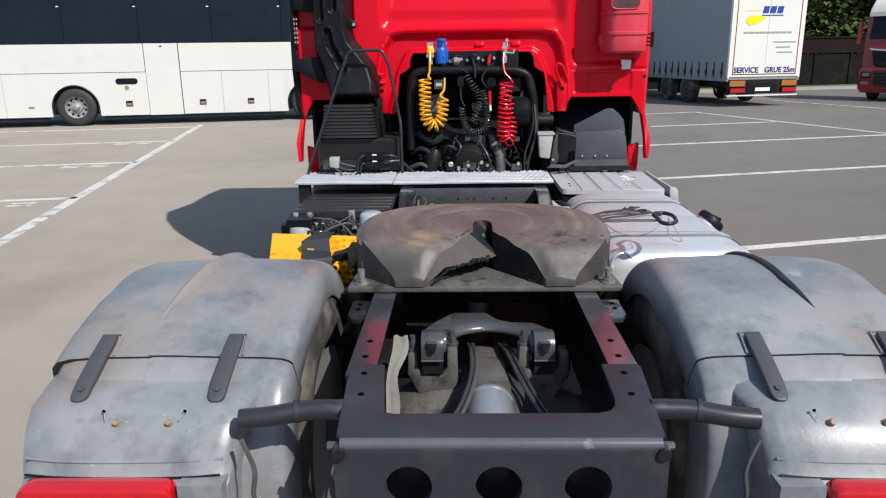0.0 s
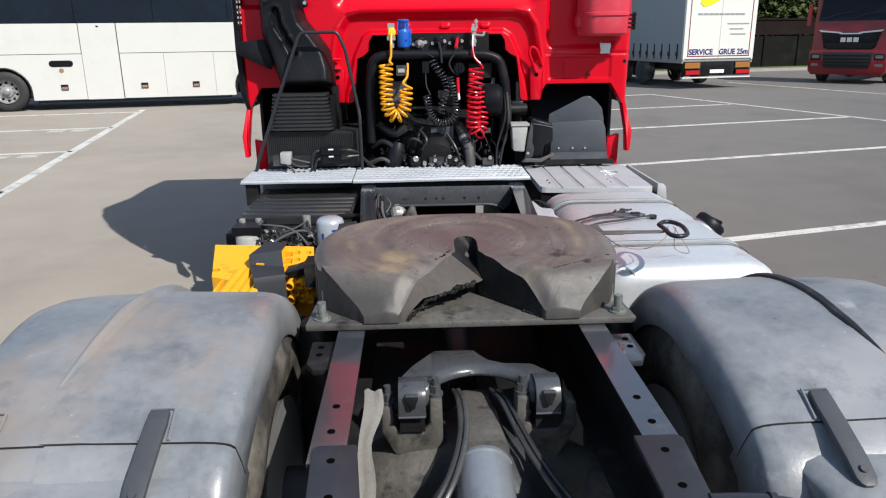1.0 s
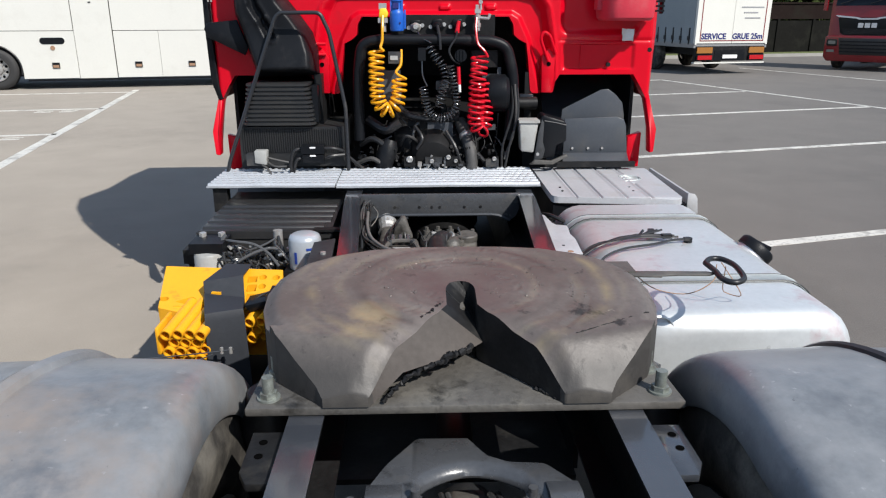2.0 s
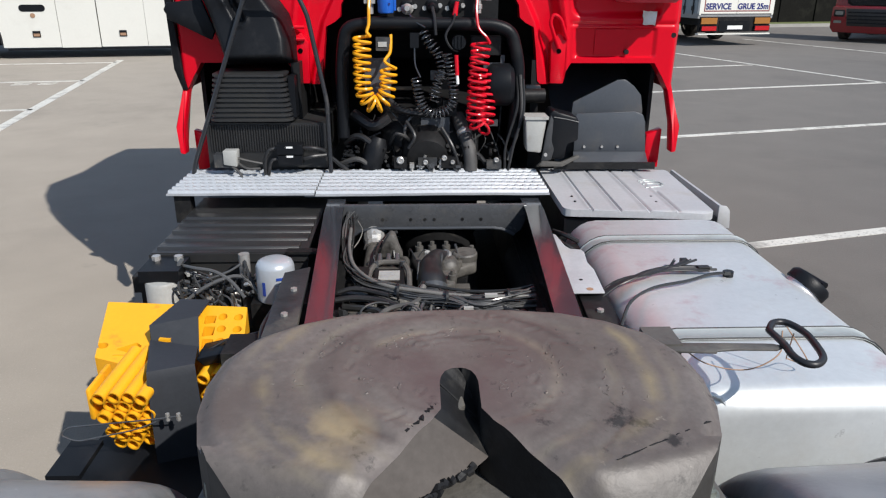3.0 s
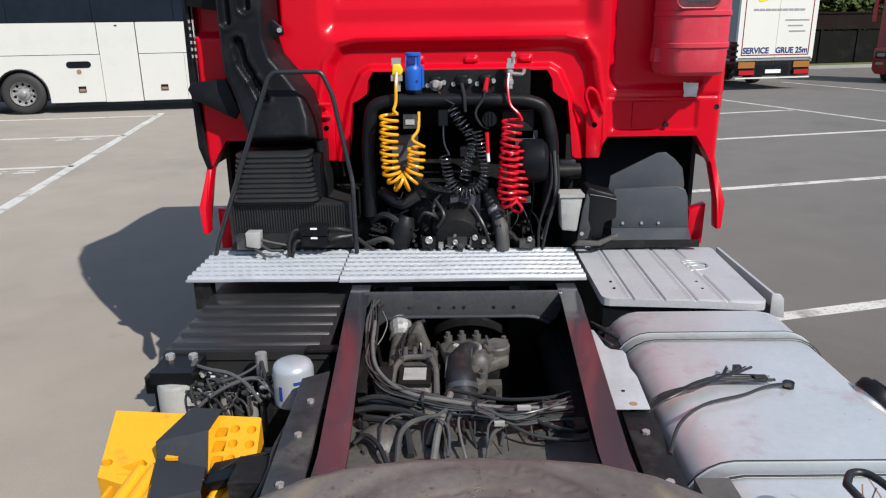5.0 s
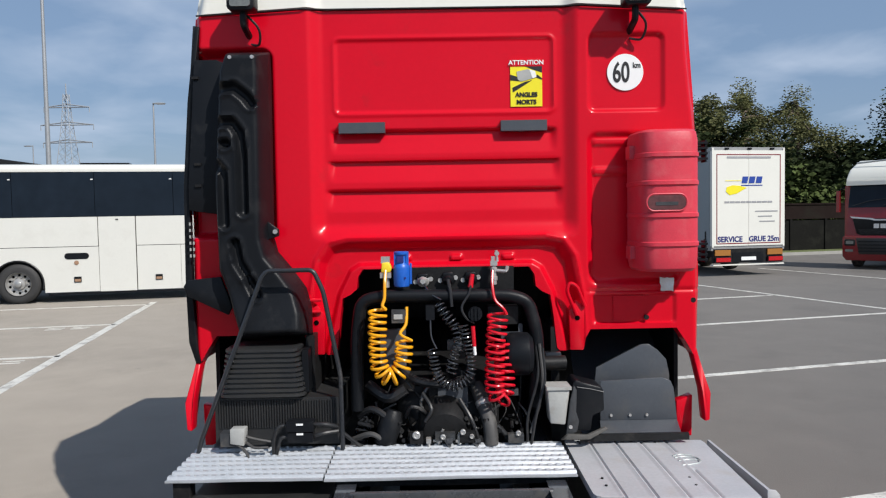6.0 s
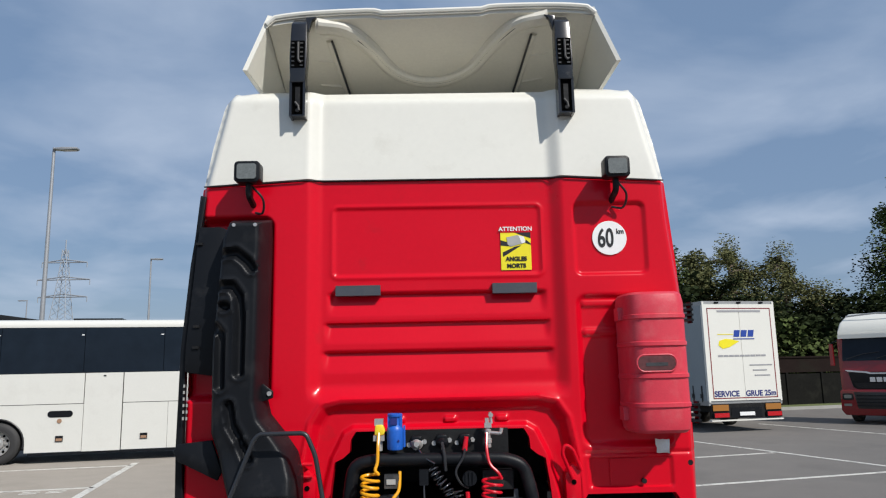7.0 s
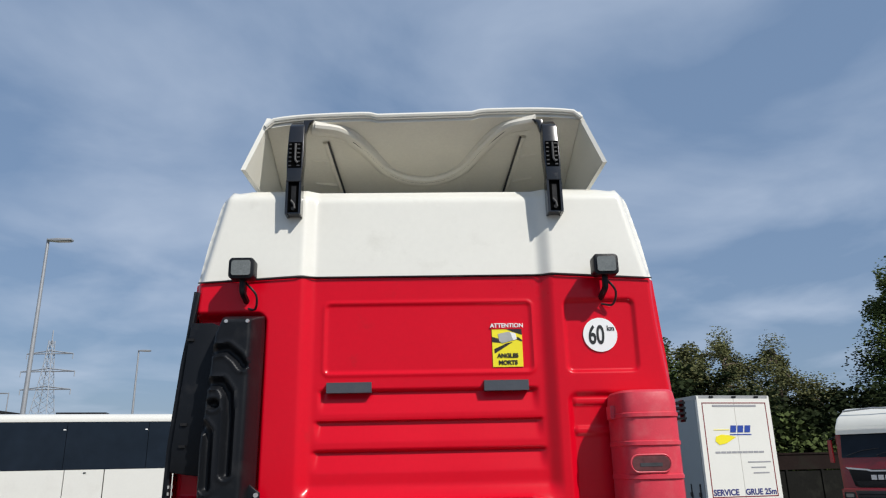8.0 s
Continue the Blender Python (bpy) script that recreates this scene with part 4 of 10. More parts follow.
    part("roof_lamp_bar", T([(0.3, 0.45, 3.62), (W / 2, 0.40, 3.68), (W - 0.3, 0.45, 3.62)], 0.03, 8), M["rim"], c)
    for x in (-0.14, W + 0.14):
        m = part("mirror", B(x - 0.055, x + 0.055, -0.08, 0.06, 1.95, 2.68), M["far_red"], c, "slim red mirror housing", bevel=0.03)
        part("mirror_arm", T([(x, 0.0, 2.7), (W / 2 + (x - W / 2) * 0.86, 0.15, 2.8)], 0.02, 6), M["plastic"], m)
    part("chassis", B(0.6, W - 0.6, 2.0, 6.0, 0.6, 0.95), M["dark"], c)
    for y in (1.3, 4.9):
        for x in (0.0, W - 0.3):
            bm = bmesh.new()
            lathe(bm, (x, y, 0.5), (x + 1, y, 0.5), [(0, 0.3), (0.0, 0.42), (0.04, 0.49), (0.26, 0.49), (0.3, 0.42), (0.3, 0.3)], 28)
            part("tyre", bm, M["rubber"], c)


other_truck()


# ---------------------------------------------------------------- edge of the yard
W_DIR = Vector((0.972, 0.233))
W_N = Vector((-0.233, 0.972))


def edge_at(s, off=0.0):
    return Vector((17.0, 36.0)) + W_DIR * s + W_N * off


def strip(name, mat, s0, s1, o0, o1, z0, z1, label, category):
    m = Matrix.Translation((17.0, 36.0, 0)) @ Matrix.Rotation(math.atan2(0.233, 0.972), 4, "Z")
    return whole(name, B(s0, s1, o0, o1, z0, z1, m=m), mat, label, category, "structure")


strip("verge", M["grass"], -60, 60, -1.6, 14, 0.0, 0.11, "dry grass verge along the yard wall", "grass verge")
strip("kerb", M["kerb"], -60, 60, -1.78, -1.6, 0.0, 0.13, "concrete kerb at the edge of the yard", "kerb")


def yard_wall():
    m = Matrix.Translation((17.0, 36.0, 0)) @ Matrix.Rotation(math.atan2(0.233, 0.972), 4, "Z")
    c = thing("wall_north", "concrete panel wall with a brick top course, tree shade in its colours", "wall", kind="structure")
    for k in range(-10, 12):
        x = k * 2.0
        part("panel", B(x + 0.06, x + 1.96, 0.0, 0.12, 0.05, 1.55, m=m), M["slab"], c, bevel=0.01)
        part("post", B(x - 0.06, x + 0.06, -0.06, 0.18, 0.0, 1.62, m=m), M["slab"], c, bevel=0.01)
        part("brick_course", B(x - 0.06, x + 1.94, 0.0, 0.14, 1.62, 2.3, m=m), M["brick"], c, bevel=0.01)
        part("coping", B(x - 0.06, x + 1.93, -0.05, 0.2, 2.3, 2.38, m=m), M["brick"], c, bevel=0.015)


yard_wall()

rng = random.Random(11)


def tree(at, height, spread, leaf, n_leaf, seed, trunk_h=0.3, size=0.16, droop=0.0, label="tall leafy tree behind the yard wall"):
    r = random.Random(seed)
    c = thing("tree", label, "tree", (*at, 0.05), "trees behind the wall")
    base = Vector((*at, 0.05))
    bm = bmesh.new()
    top = base + Vector((r.uniform(-0.3, 0.3), r.uniform(-0.3, 0.3), height * 0.8))
    mid = base.lerp(top, 0.5) + Vector((r.uniform(-0.25, 0.25), r.uniform(-0.25, 0.25), 0))
    tr = spline([base, base.lerp(mid, 0.5), mid, top], 4)
    tube(bm, tr, [height * 0.028 * (1 - 0.85 * i / (len(tr) - 1)) for i in range(len(tr))], 8)
    tips = []
    for k in range(22):
        f = trunk_h + (1 - trunk_h) * (k + r.random()) / 22
        p = base.lerp(top, f)
        a = r.uniform(0, 2 * math.pi)
        ln = spread * (1.0 - 0.62 * abs(f - 0.52) * 1.6) * r.uniform(0.6, 1.1)
        q = p + Vector((math.cos(a) * ln, math.sin(a) * ln, ln * r.uniform(0.15, 0.75) - droop * ln))
        s = p.lerp(q, 0.5) + Vector((0, 0, 0.12 * ln))
        tube(bm, spline([p, s, q], 3), [height * 0.011, height * 0.009, height * 0.008, height * 0.006, height * 0.005, height * 0.004, height * 0.003][:7], 5, caps=False)
        tips += [(s.lerp(q, u), ln * (0.42 if u > 0.3 else 0.32)) for u in (0.15, 0.55, 1.0)]
    tips += [(top + Vector((0, 0, height * 0.06)), spread * 0.3), (top, spread * 0.36)]
    part("trunk", bm, M["bark"], c)
    vs, fs = [], []
    for i in range(n_leaf):
        p, rad = tips[r.randrange(len(tips))]
        d = Vector((r.gauss(0, 1), r.gauss(0, 1), r.gauss(0, 0.8)))
        d = d.normalized() * rad * (r.random() ** 0.45)
        o = p + d - base
        if droop:
            o.z -= droop * r.random() * 1.2
        nrm = Vector((r.gauss(0, 1), r.gauss(0, 1), r.gauss(0.5, 1))).normalized()
        u, v = ring_frame(nrm)
        s = size * r.uniform(0.6, 1.3)
        k = len(vs)
        vs += [o - u * s * 0.5, o + v * s * 0.3, o + u * s * 0.6, o - v * s * 0.3]
        fs.append((k, k + 1, k + 2, k + 3))
    me = bpy.data.meshes.new("crown")
    me.from_pydata([tuple(v + base) for v in vs], [], fs)
    me.materials.append(leaf)
    part("crown", me, leaf, c)
    return c


for (s, off, h, sp, leaf, n, sz, dr) in (
        (-4.6, 4.0, 8.9, 2.5, "leaf", 15000, 0.17, 0), (-2.2, 5.5, 9.0, 2.6, "leaf_dry", 15000, 0.17, 0), (-0.2, 4.5, 7.0, 2.4, "leaf_shaded", 8000, 0.17, 0),
        (1.7, 6.0, 10.6, 2.6, "leaf_dry", 19000, 0.13, 0.5), (5.0, 5.8, 10.3, 2.6, "leaf_dry", 19000, 0.13, 0.5), (7.6, 5.2, 6.6, 2.8, "leaf_shaded", 9000, 0.18, 0),
        (14.9, 5.0, 15.0, 4.2, "leaf", 20000, 0.19, 0), (18.0, 7.0, 14.0, 4.2, "leaf_shaded", 12000, 0.19, 0), (-10.5, 5.0, 7.4, 2.6, "leaf_shaded", 7000, 0.17, 0)):
    tree(edge_at(s, off), h, sp, M[leaf], n, int(s * 10) + 500, 0.28, sz, dr,
         {"leaf": "leafy green tree behind the yard wall", "leaf_shaded": "dense green tree behind the yard wall, deep shade in its colour", "leaf_dry": "olive-green tree with drooping twigs behind the wall"}[leaf])


def hedge(s0, s1, o0, o1, h, n, leaf, seed):
    """Close shrubs that nobody could count."""
    r = random.Random(seed)
    vs, fs = [], []
    m = Matrix.Translation((17.0, 36.0, 0)) @ Matrix.Rotation(math.atan2(0.233, 0.972), 4, "Z")
    for i in range(n):
        s = r.uniform(s0, s1)
        top = h * (0.66 + 0.42 * noise.noise(Vector((s * 0.4, seed, 0))) + 0.16 * noise.noise(Vector((s * 1.7, seed, 3))))
        o = m @ Vector((s, r.uniform(o0, o1), 0.1 + top * r.random() ** 0.8))
        u, v = ring_frame(Vector((r.gauss(0, 1), r.gauss(0, 1), r.gauss(0.3, 1))).normalized())
        w = r.uniform(0.16, 0.38)
        k = len(vs)
        vs += [o - u * w * 0.5, o + v * w * 0.35, o + u * w * 0.6, o - v * w * 0.35]
        fs.append((k, k + 1, k + 2, k + 3))
    me = bpy.data.meshes.new("shrubs")
    me.from_pydata([tuple(v) for v in vs], [], fs)
    me.materials.append(M[leaf])
    tagged(new("shrubs", me), "dense dark shrubs behind the yard wall", "shrubs", "", "stuff")


hedge(-14, 26, 1.0, 5.6, 7.0, 80000, "leaf_shaded", 3)
hedge(-14, 24, 0.8, 2.6, 5.2, 22000, "leaf", 5)


# ---------------------------------------------------------------- lamp posts, pylon, far building
def lamp_post(at, h, arm):
    c = thing("street_lamp", "tall galvanised lamp post beyond the coach", "street lamp", (*at, 0), "lamp posts")
    x, y = at
    part("pole", T([(x, y, 0), (x, y, h * 0.5), (x, y, h)], [0.11, 0.085, 0.055], 10), M["galv"], c)
    hd = part("lamp_head", P([(x + 0.0, h - 0.04), (x + arm * 0.4, h + 0.0), (x + arm, h - 0.02), (x + arm, h - 0.1), (x + arm * 0.4, h - 0.13), (x, h - 0.09)], y - 0.14, y + 0.14), M["galv"], c, bevel=0.02)
    part("lens", B(x + arm * 0.45, x + arm * 0.95, y - 0.1, y + 0.1, h - 0.135, h - 0.1), M["lens_clear"], hd)


lamp_post((-14.8, 29.2), 11.1, 0.95)
lamp_post((-21.3, 56.3), 11.0, 0.9)
lamp_post((-46.2, 84.5), 11.0, -1.0)


def pylon(at, h):
    c = thing("power_pylon", "grey lattice electricity pylon in the distance", "pylon", (*at, 0))
    x, y = at
    bm = bmesh.new()
    def leg(f, sx, sy):
        w = 3.6 * (1 - f) ** 1.3 + 0.55
        return Vector((x + sx * w, y + sy * w, h * 0.93 * f))
    fs = [0, 0.12, 0.23, 0.33, 0.42, 0.5, 0.57, 0.64, 0.7, 0.76, 0.82, 0.88, 0.94, 1.0]
    q = ((-1, -1), (1, -1), (1, 1), (-1, 1))
    for a, b in zip(fs, fs[1:]):
        for k in range(4):
            p0, p1 = q[k], q[(k + 1) % 4]
            tube(bm, [leg(a, *p0), leg(b, *p0)], 0.1, 4)
            tube(bm, [leg(a, *p0), leg(b, *p1)], 0.05, 4)
            tube(bm, [leg(a, *p1), leg(b, *p0)], 0.05, 4)
    tube(bm, [(x, y, h * 0.9), (x, y, h)], 0.16, 4)
    part("lattice", bm, M["pylon"], c)
    for f, w in ((0.6, 6.5), (0.72, 7.0), (0.84, 6.0)):
        bm = bmesh.new()
        z = h * f
        for s in (-1, 1):
            tube(bm, [(x, y, z + 0.8), (x + s * w, y, z)], 0.16, 4)
            tube(bm, [(x, y, z), (x + s * w, y, z)], 0.16, 4)
            tube(bm, [(x + s * w, y, z), (x + s * w, y, z - 1.4)], 0.12, 4)
        part("crossarm", bm, M["pylon"], c)


pylon((-97.9, 194), 39.0)


def far_house():
    c = thing("far_building", "low grey building with a dark roof beyond the coach", "building", (-42, 62, 0))
    part("wall", B(-52, -34.6, 58, 70, 0, 6.6), M["brickwall_far"], c)
    part("roof", P([(-52.6, 6.6), (-34.0, 6.6), (-36.5, 7.5), (-50, 7.9)], 57.5, 70.5), M["slab"], c)


far_house()

# ---------------------------------------------------------------- the tractor unit
TRUCK = thing("tractor_truck", "red tractor unit with white roof and bare fifth wheel", "truck", (0, 2.27, 0))
CY = 5.10                       # plane of the cab's back wall

CAB_LEFT = [(-1.172, 2.998), (-1.202, 2.6), (-1.222, 2.2), (-1.226, 1.68), (-1.212, 1.40)]
CAB_EDGE = [(-1.195, 1.34), (-1.15, 1.42), (-1.105, 1.488), (-0.69, 1.488), (-0.665, 1.45), (-0.658, 1.40), (-0.645, 1.385), (-0.545, 1.385), (-0.53, 1.40),
            (-0.515, 1.55), (-0.50, 1.655), (-0.46, 1.675), (-0.43, 1.70), (-0.425, 1.755), (-0.40, 1.795)]
BACK_OUTLINE = CAB_LEFT + CAB_EDGE + [(-x, z) for x, z in reversed(CAB_EDGE)] + [(-x, z) for x, z in reversed(CAB_LEFT)]
BACK_OUTLINE = BACK_OUTLINE + [(0.66, 3.020), (0.56, 3.027), (-0.56, 3.027), (-0.66, 3.020)]
ARCH = [(-0.66, 1.40), (-0.645, 1.66), (-0.61, 1.84), (-0.56, 1.915), (-0.48, 1.935), (0.48, 1.935), (0.56, 1.915), (0.61, 1.84), (0.645, 1.66), (0.66, 1.40), (0.66, 1.2), (-0.66, 1.2)]


def cab_depth(u, v):
    d = np.zeros(u.shape)
    # long central recess between two upright shoulders
    side = 1 - smooth01(np.abs(u), 0.565, 0.645)
    d += 0.04 * side * smooth01(v, 1.93, 2.02)
    # outer edges roll forward into the cab sides
    edge = np.abs(u) - (1.226 - 0.054 * smooth01(v, 2.2, 2.985))
    d += 0.05 * smooth01(edge, -0.05, 0.0) ** 2
    # beaded field in the middle
    f = sd_rect(u, v, -0.52, 0.53, 2.535, 2.895, 0.03)
    d -= 0.0055 * np.exp(-(f / 0.009) ** 2)
    d += 0.006 * (1 - smooth01(f, -0.02, 0.0))
    # right-hand and left-hand fields
    for s in (1,):
        f = sd_rect(s * u, v, 0.685, 1.05, 2.525, 2.895, 0.035)
        d += 0.016 * (1 - smooth01(f, -0.016, 0.004))
        f = sd_rect(s * u, v, 0.68, 1.12, 1.70, 2.43, 0.05)
        d += 0.022 * (1 - smooth01(f, -0.03, 0.006))
        for zb, zt in ((2.36, 2.41), (2.22, 2.27)):
            f = sd_rect(s * u, v, 0.70, 0.9, zb, zt, 0.02)
            d -= 0.012 * (1 - smooth01(f, -0.015, 0.0))
        f = sd_rect(s * u, v, 0.70, 1.10, 1.515, 1.655, 0.012)
        d += 0.012 * (1 - smooth01(f, -0.006, 0.002))
        d += 0.008 * np.exp(-((v - 1.672) / 0.007) ** 2) * smooth01(s * u, 0.66, 0.70)
    # deep pocket behind the intake duct
    f = sd_rect(u, v, -1.4, -0.805, 1.955, 2.845, 0.05)
    d += 0.065 * (1 - smooth01(f, -0.03, 0.008))
    # three louvred ribs: sharp ledge above, running out below
    for zb, zt, w in ((2.345, 2.45, 0.545), (2.212, 2.305, 0.56), (2.072, 2.165, 0.57)):
        ends = 1 - smooth01(np.abs(u), w - 0.035, w + 0.005)
        t = np.clip((v - zb) / (zt - zb), 0, 1)
        d += 0.026 * ends * t * (v < zt + 0.012) * (1 - smooth01(v, zt, zt + 0.012)) * (v > zb)
    # arch pressing round the opening
    f = sd_poly(u, v, ARCH)
    d += 0.045 * (1 - smooth01(f, -0.05, 0.0))
    d -= 0.008 * np.exp(-((f - 0.012) / 0.009) ** 2)
    # inner lip, standing out again above the opening
    lip = sd_poly(u, v, [(-0.60, 1.4), (-0.53, 1.68), (-0.47, 1.80), (-0.42, 1.83), (0.42, 1.83), (0.47, 1.80), (0.53, 1.68), (0.60, 1.4), (0.6, 1.2), (-0.6, 1.2)])
    d -= 0.03 * (1 - smooth01(lip, -0.025, 0.0))
    for k in (-0.2, 0.05, 0.3):
        f = sd_rect(u, v, k - 0.03, k + 0.03, 1.83, 1.858, 0.008)
        d -= 0.014 * (1 - smooth01(f, -0.006, 0.004))
    return CY + d


CAB = part("cab_back_wall", relief("cab_back_wall", M["red"], BACK_OUTLINE, 0.0075, cab_depth, CY + 0.09), M["red"], TRUCK, "red pressed-steel cab back wall with ribs")

ROOF_OUT = [(-1.155, 2.99), (-1.115, 3.2), (-1.06, 3.40), (-1.033, 3.465), (-1.0, 3.478), (-0.965, 3.468), (-0.9, 3.482), (-0.57, 3.49), (0.57, 3.49), (0.9, 3.482), (0.965, 3.468),
            (1.0, 3.478), (1.033, 3.465), (1.06, 3.40), (1.115, 3.2), (1.155, 2.99), (0.62, 3.022), (-0.62, 3.022)]


def roof_depth(u, v):
    d = 0.04 * (1 - smooth01(np.abs(u), 0.565, 0.645)) - 0.012
    d = d + 0.05 * smooth01(v, 3.43, 3.53) ** 2 + 0.06 * (v - 2.99)
    edge = np.abs(u) - (1.169 - 0.097 * (v - 2.99) / 0.475)
    return CY + d + 0.06 * smooth01(edge, -0.06, 0.0) ** 2


ROOF_OUT = [(x * (1.012 + 0.03 * (z - 2.99)), z + 0.012 + 0.02 * (z > 3.3)) for x, z in ROOF_OUT]
ROOF = part("roof_extension", relief("roof_extension", M["white"], ROOF_OUT, 0.0125, roof_depth, CY + 0.12), M["white"], TRUCK, "white moulded high-roof back")
bm = bmesh.new()
tube(bm, [(-1.15, CY - 0.012, 2.998), (-0.66, CY - 0.012, 3.025), (-0.56, CY + 0.028, 3.031), (0.56, CY + 0.028, 3.031), (0.66, CY - 0.012, 3.025), (1.15, CY - 0.012, 2.998)], 0.004, 6)
part("seam_seal", bm, M["hose"], ROOF, "black rubber seam")


def cab_sides():
    half = [(-1.195, 1.36), (-1.226, 1.68), (-1.222, 2.2), (-1.172, 2.985)]
    top = [(-1.06, 3.485), (-0.57, 3.518)]
    ring = half + top
    ring = ring + [(-x, z) for x, z in reversed(ring)]
    bm = bmesh.new()
    secs = []
    for y, k, zc in ((CY + 0.06, 0.995, -0.012), (CY + 0.16, 1.0, 0), (6.6, 1.0, 0.02), (7.1, 0.99, -0.05), (7.32, 0.95, -0.35)):
        secs.append([(x * k, y + (0.055 if z > 3.3 and y < CY + 0.1 else 0.0), z + zc * max(0, (z - 2.4) / 1.1)) for x, z in ring])
    n = len(half)
    for lo, hi in ((0, n), (len(ring) - n, len(ring))):
        loft(bm, [q[lo:hi] for q in secs], closed=False, caps=False)
    bm.faces.new([bm.verts.new(p) for p in secs[-1][:n] + secs[-1][-n:]])
    bmesh.ops.recalc_face_normals(bm, faces=bm.faces)
    part("cab_shell", bm, M["red"], TRUCK, "red cab sides")
    bm = bmesh.new()
    loft(bm, [q[n - 1:len(ring) - n + 1] for q in secs], closed=False, caps=False)
    bm.faces.new([bm.verts.new(p) for p in secs[-1][n - 1:len(ring) - n + 1]])
    bmesh.ops.recalc_face_normals(bm, faces=bm.faces)
    part("high_roof", bm, M["white"], TRUCK, "white high roof")
    # added dark sheet that closes the shaded space under the cab
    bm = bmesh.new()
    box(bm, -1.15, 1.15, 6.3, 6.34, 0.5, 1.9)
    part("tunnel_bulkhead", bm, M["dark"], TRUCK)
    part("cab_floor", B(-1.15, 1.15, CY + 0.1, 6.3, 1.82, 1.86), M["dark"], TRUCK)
    for s in (-1, 1):
        part("lower_side", P([(s * 1.13, CY + 0.12), (s * 1.15, CY + 0.12), (s * 1.15, 7.2), (s * 1.13, 7.2)], 1.06, 1.5, axis="z"), M["dark"], TRUCK)


cab_sides()

# dark seals down both back edges
for s in (-1,):
    part("edge_seal", T([(s * 1.168, CY + 0.03, 2.96), (s * 1.2, CY + 0.03, 2.6), (s * 1.236, CY + 0.03, 2.2), (s * 1.240, CY + 0.03, 1.7), (s * 1.225, CY + 0.03, 1.42)], 0.012, 8), M["hose"], CAB)

# buffers
for x0, x1 in ((-0.5, -0.28), (0.273, 0.493)):
    part("buffer_pad", B(x0, x1, CY + 0.016, CY + 0.06, 2.445, 2.495), M["liner"], CAB, "grey-black rubber buffer", bevel=0.01)


# stickers
def stickers():
    x0, x1, z0, z1, y = 0.323, 0.475, 2.562, 2.786, CY + 0.042
    st = part("warning_sticker", B(x0, x1, y - 0.001, y + 0.004, z0, z1), M["yellow_ink"], CAB, "yellow blind-spot warning sticker")
    part("red_band", B(x0, x1, y - 0.003, y - 0.001, z1 - 0.034, z1), M["red"], st)
    lettering("ATTENTION", 0.03, M["white_ink"], Matrix.Translation(((x0 + x1) / 2, y - 0.005, z1 - 0.017)) @ UP_WALL, parent=st, weight=0.0006)
    lettering("ANGLES", 0.029, M["black_ink"], Matrix.Translation(((x0 + x1) / 2, y - 0.003, z0 + 0.055)) @ UP_WALL, parent=st, weight=0.0013)
    lettering("MORTS", 0.029, M["black_ink"], Matrix.Translation(((x0 + x1) / 2, y - 0.003, z0 + 0.02)) @ UP_WALL, parent=st, weight=0.0013)
    # picture: a pale lorry with dark bands to either side of it
    fw, fh = x1 - x0, z1 - z0 - 0.034
    at = lambda *q: [(x0 + fw * u, z0 + fh * v) for u, v in q]
    for q in (((0.47, 1.0), (1.0, 1.0), (1.0, 0.84), (0.70, 0.92)), ((0.0, 0.80), (0.27, 0.73), (0.27, 0.63), (0.0, 0.655)), ((0.06, 0.47), (0.47, 0.62), (0.69, 0.655), (0.30, 0.46), (0.07, 0.35)), ((0.80, 0.72), (1.0, 0.66), (1.0, 0.70), (0.84, 0.80))):
        part("picture_band", P(at(*q), y - 0.002, y - 0.001), M["black_ink"], st)
    part("picture_truck", P(at((0.20, 0.87), (0.56, 0.93), (0.69, 0.85), (0.71, 0.70), (0.33, 0.62), (0.23, 0.68)), y - 0.0035, y - 0.002), M["pale"], st)
    part("picture_cab", P(at((0.60, 0.92), (0.78, 0.88), (0.82, 0.73), (0.70, 0.695)), y - 0.0045, y - 0.0035), M["white_ink"], st)
    bm = bmesh.new()
    cyl(bm, (0.866, CY + 0.0135, 2.711), (0.866, CY + 0.009, 2.711), 0.086, 48)
    sx = part("speed_sticker", bm, M["white_ink"], CAB, "round white speed-limit sticker")
    lettering("60", 0.132, M["black_ink"], Matrix.Translation((0.846, CY + 0.008, 2.706)) @ UP_WALL, parent=sx, weight=0.0028, squeeze=0.62)
    lettering("km", 0.036, M["black_ink"], Matrix.Translation((0.92, CY + 0.008, 2.742)) @ UP_WALL, parent=sx, weight=0.001, squeeze=0.85)


stickers()


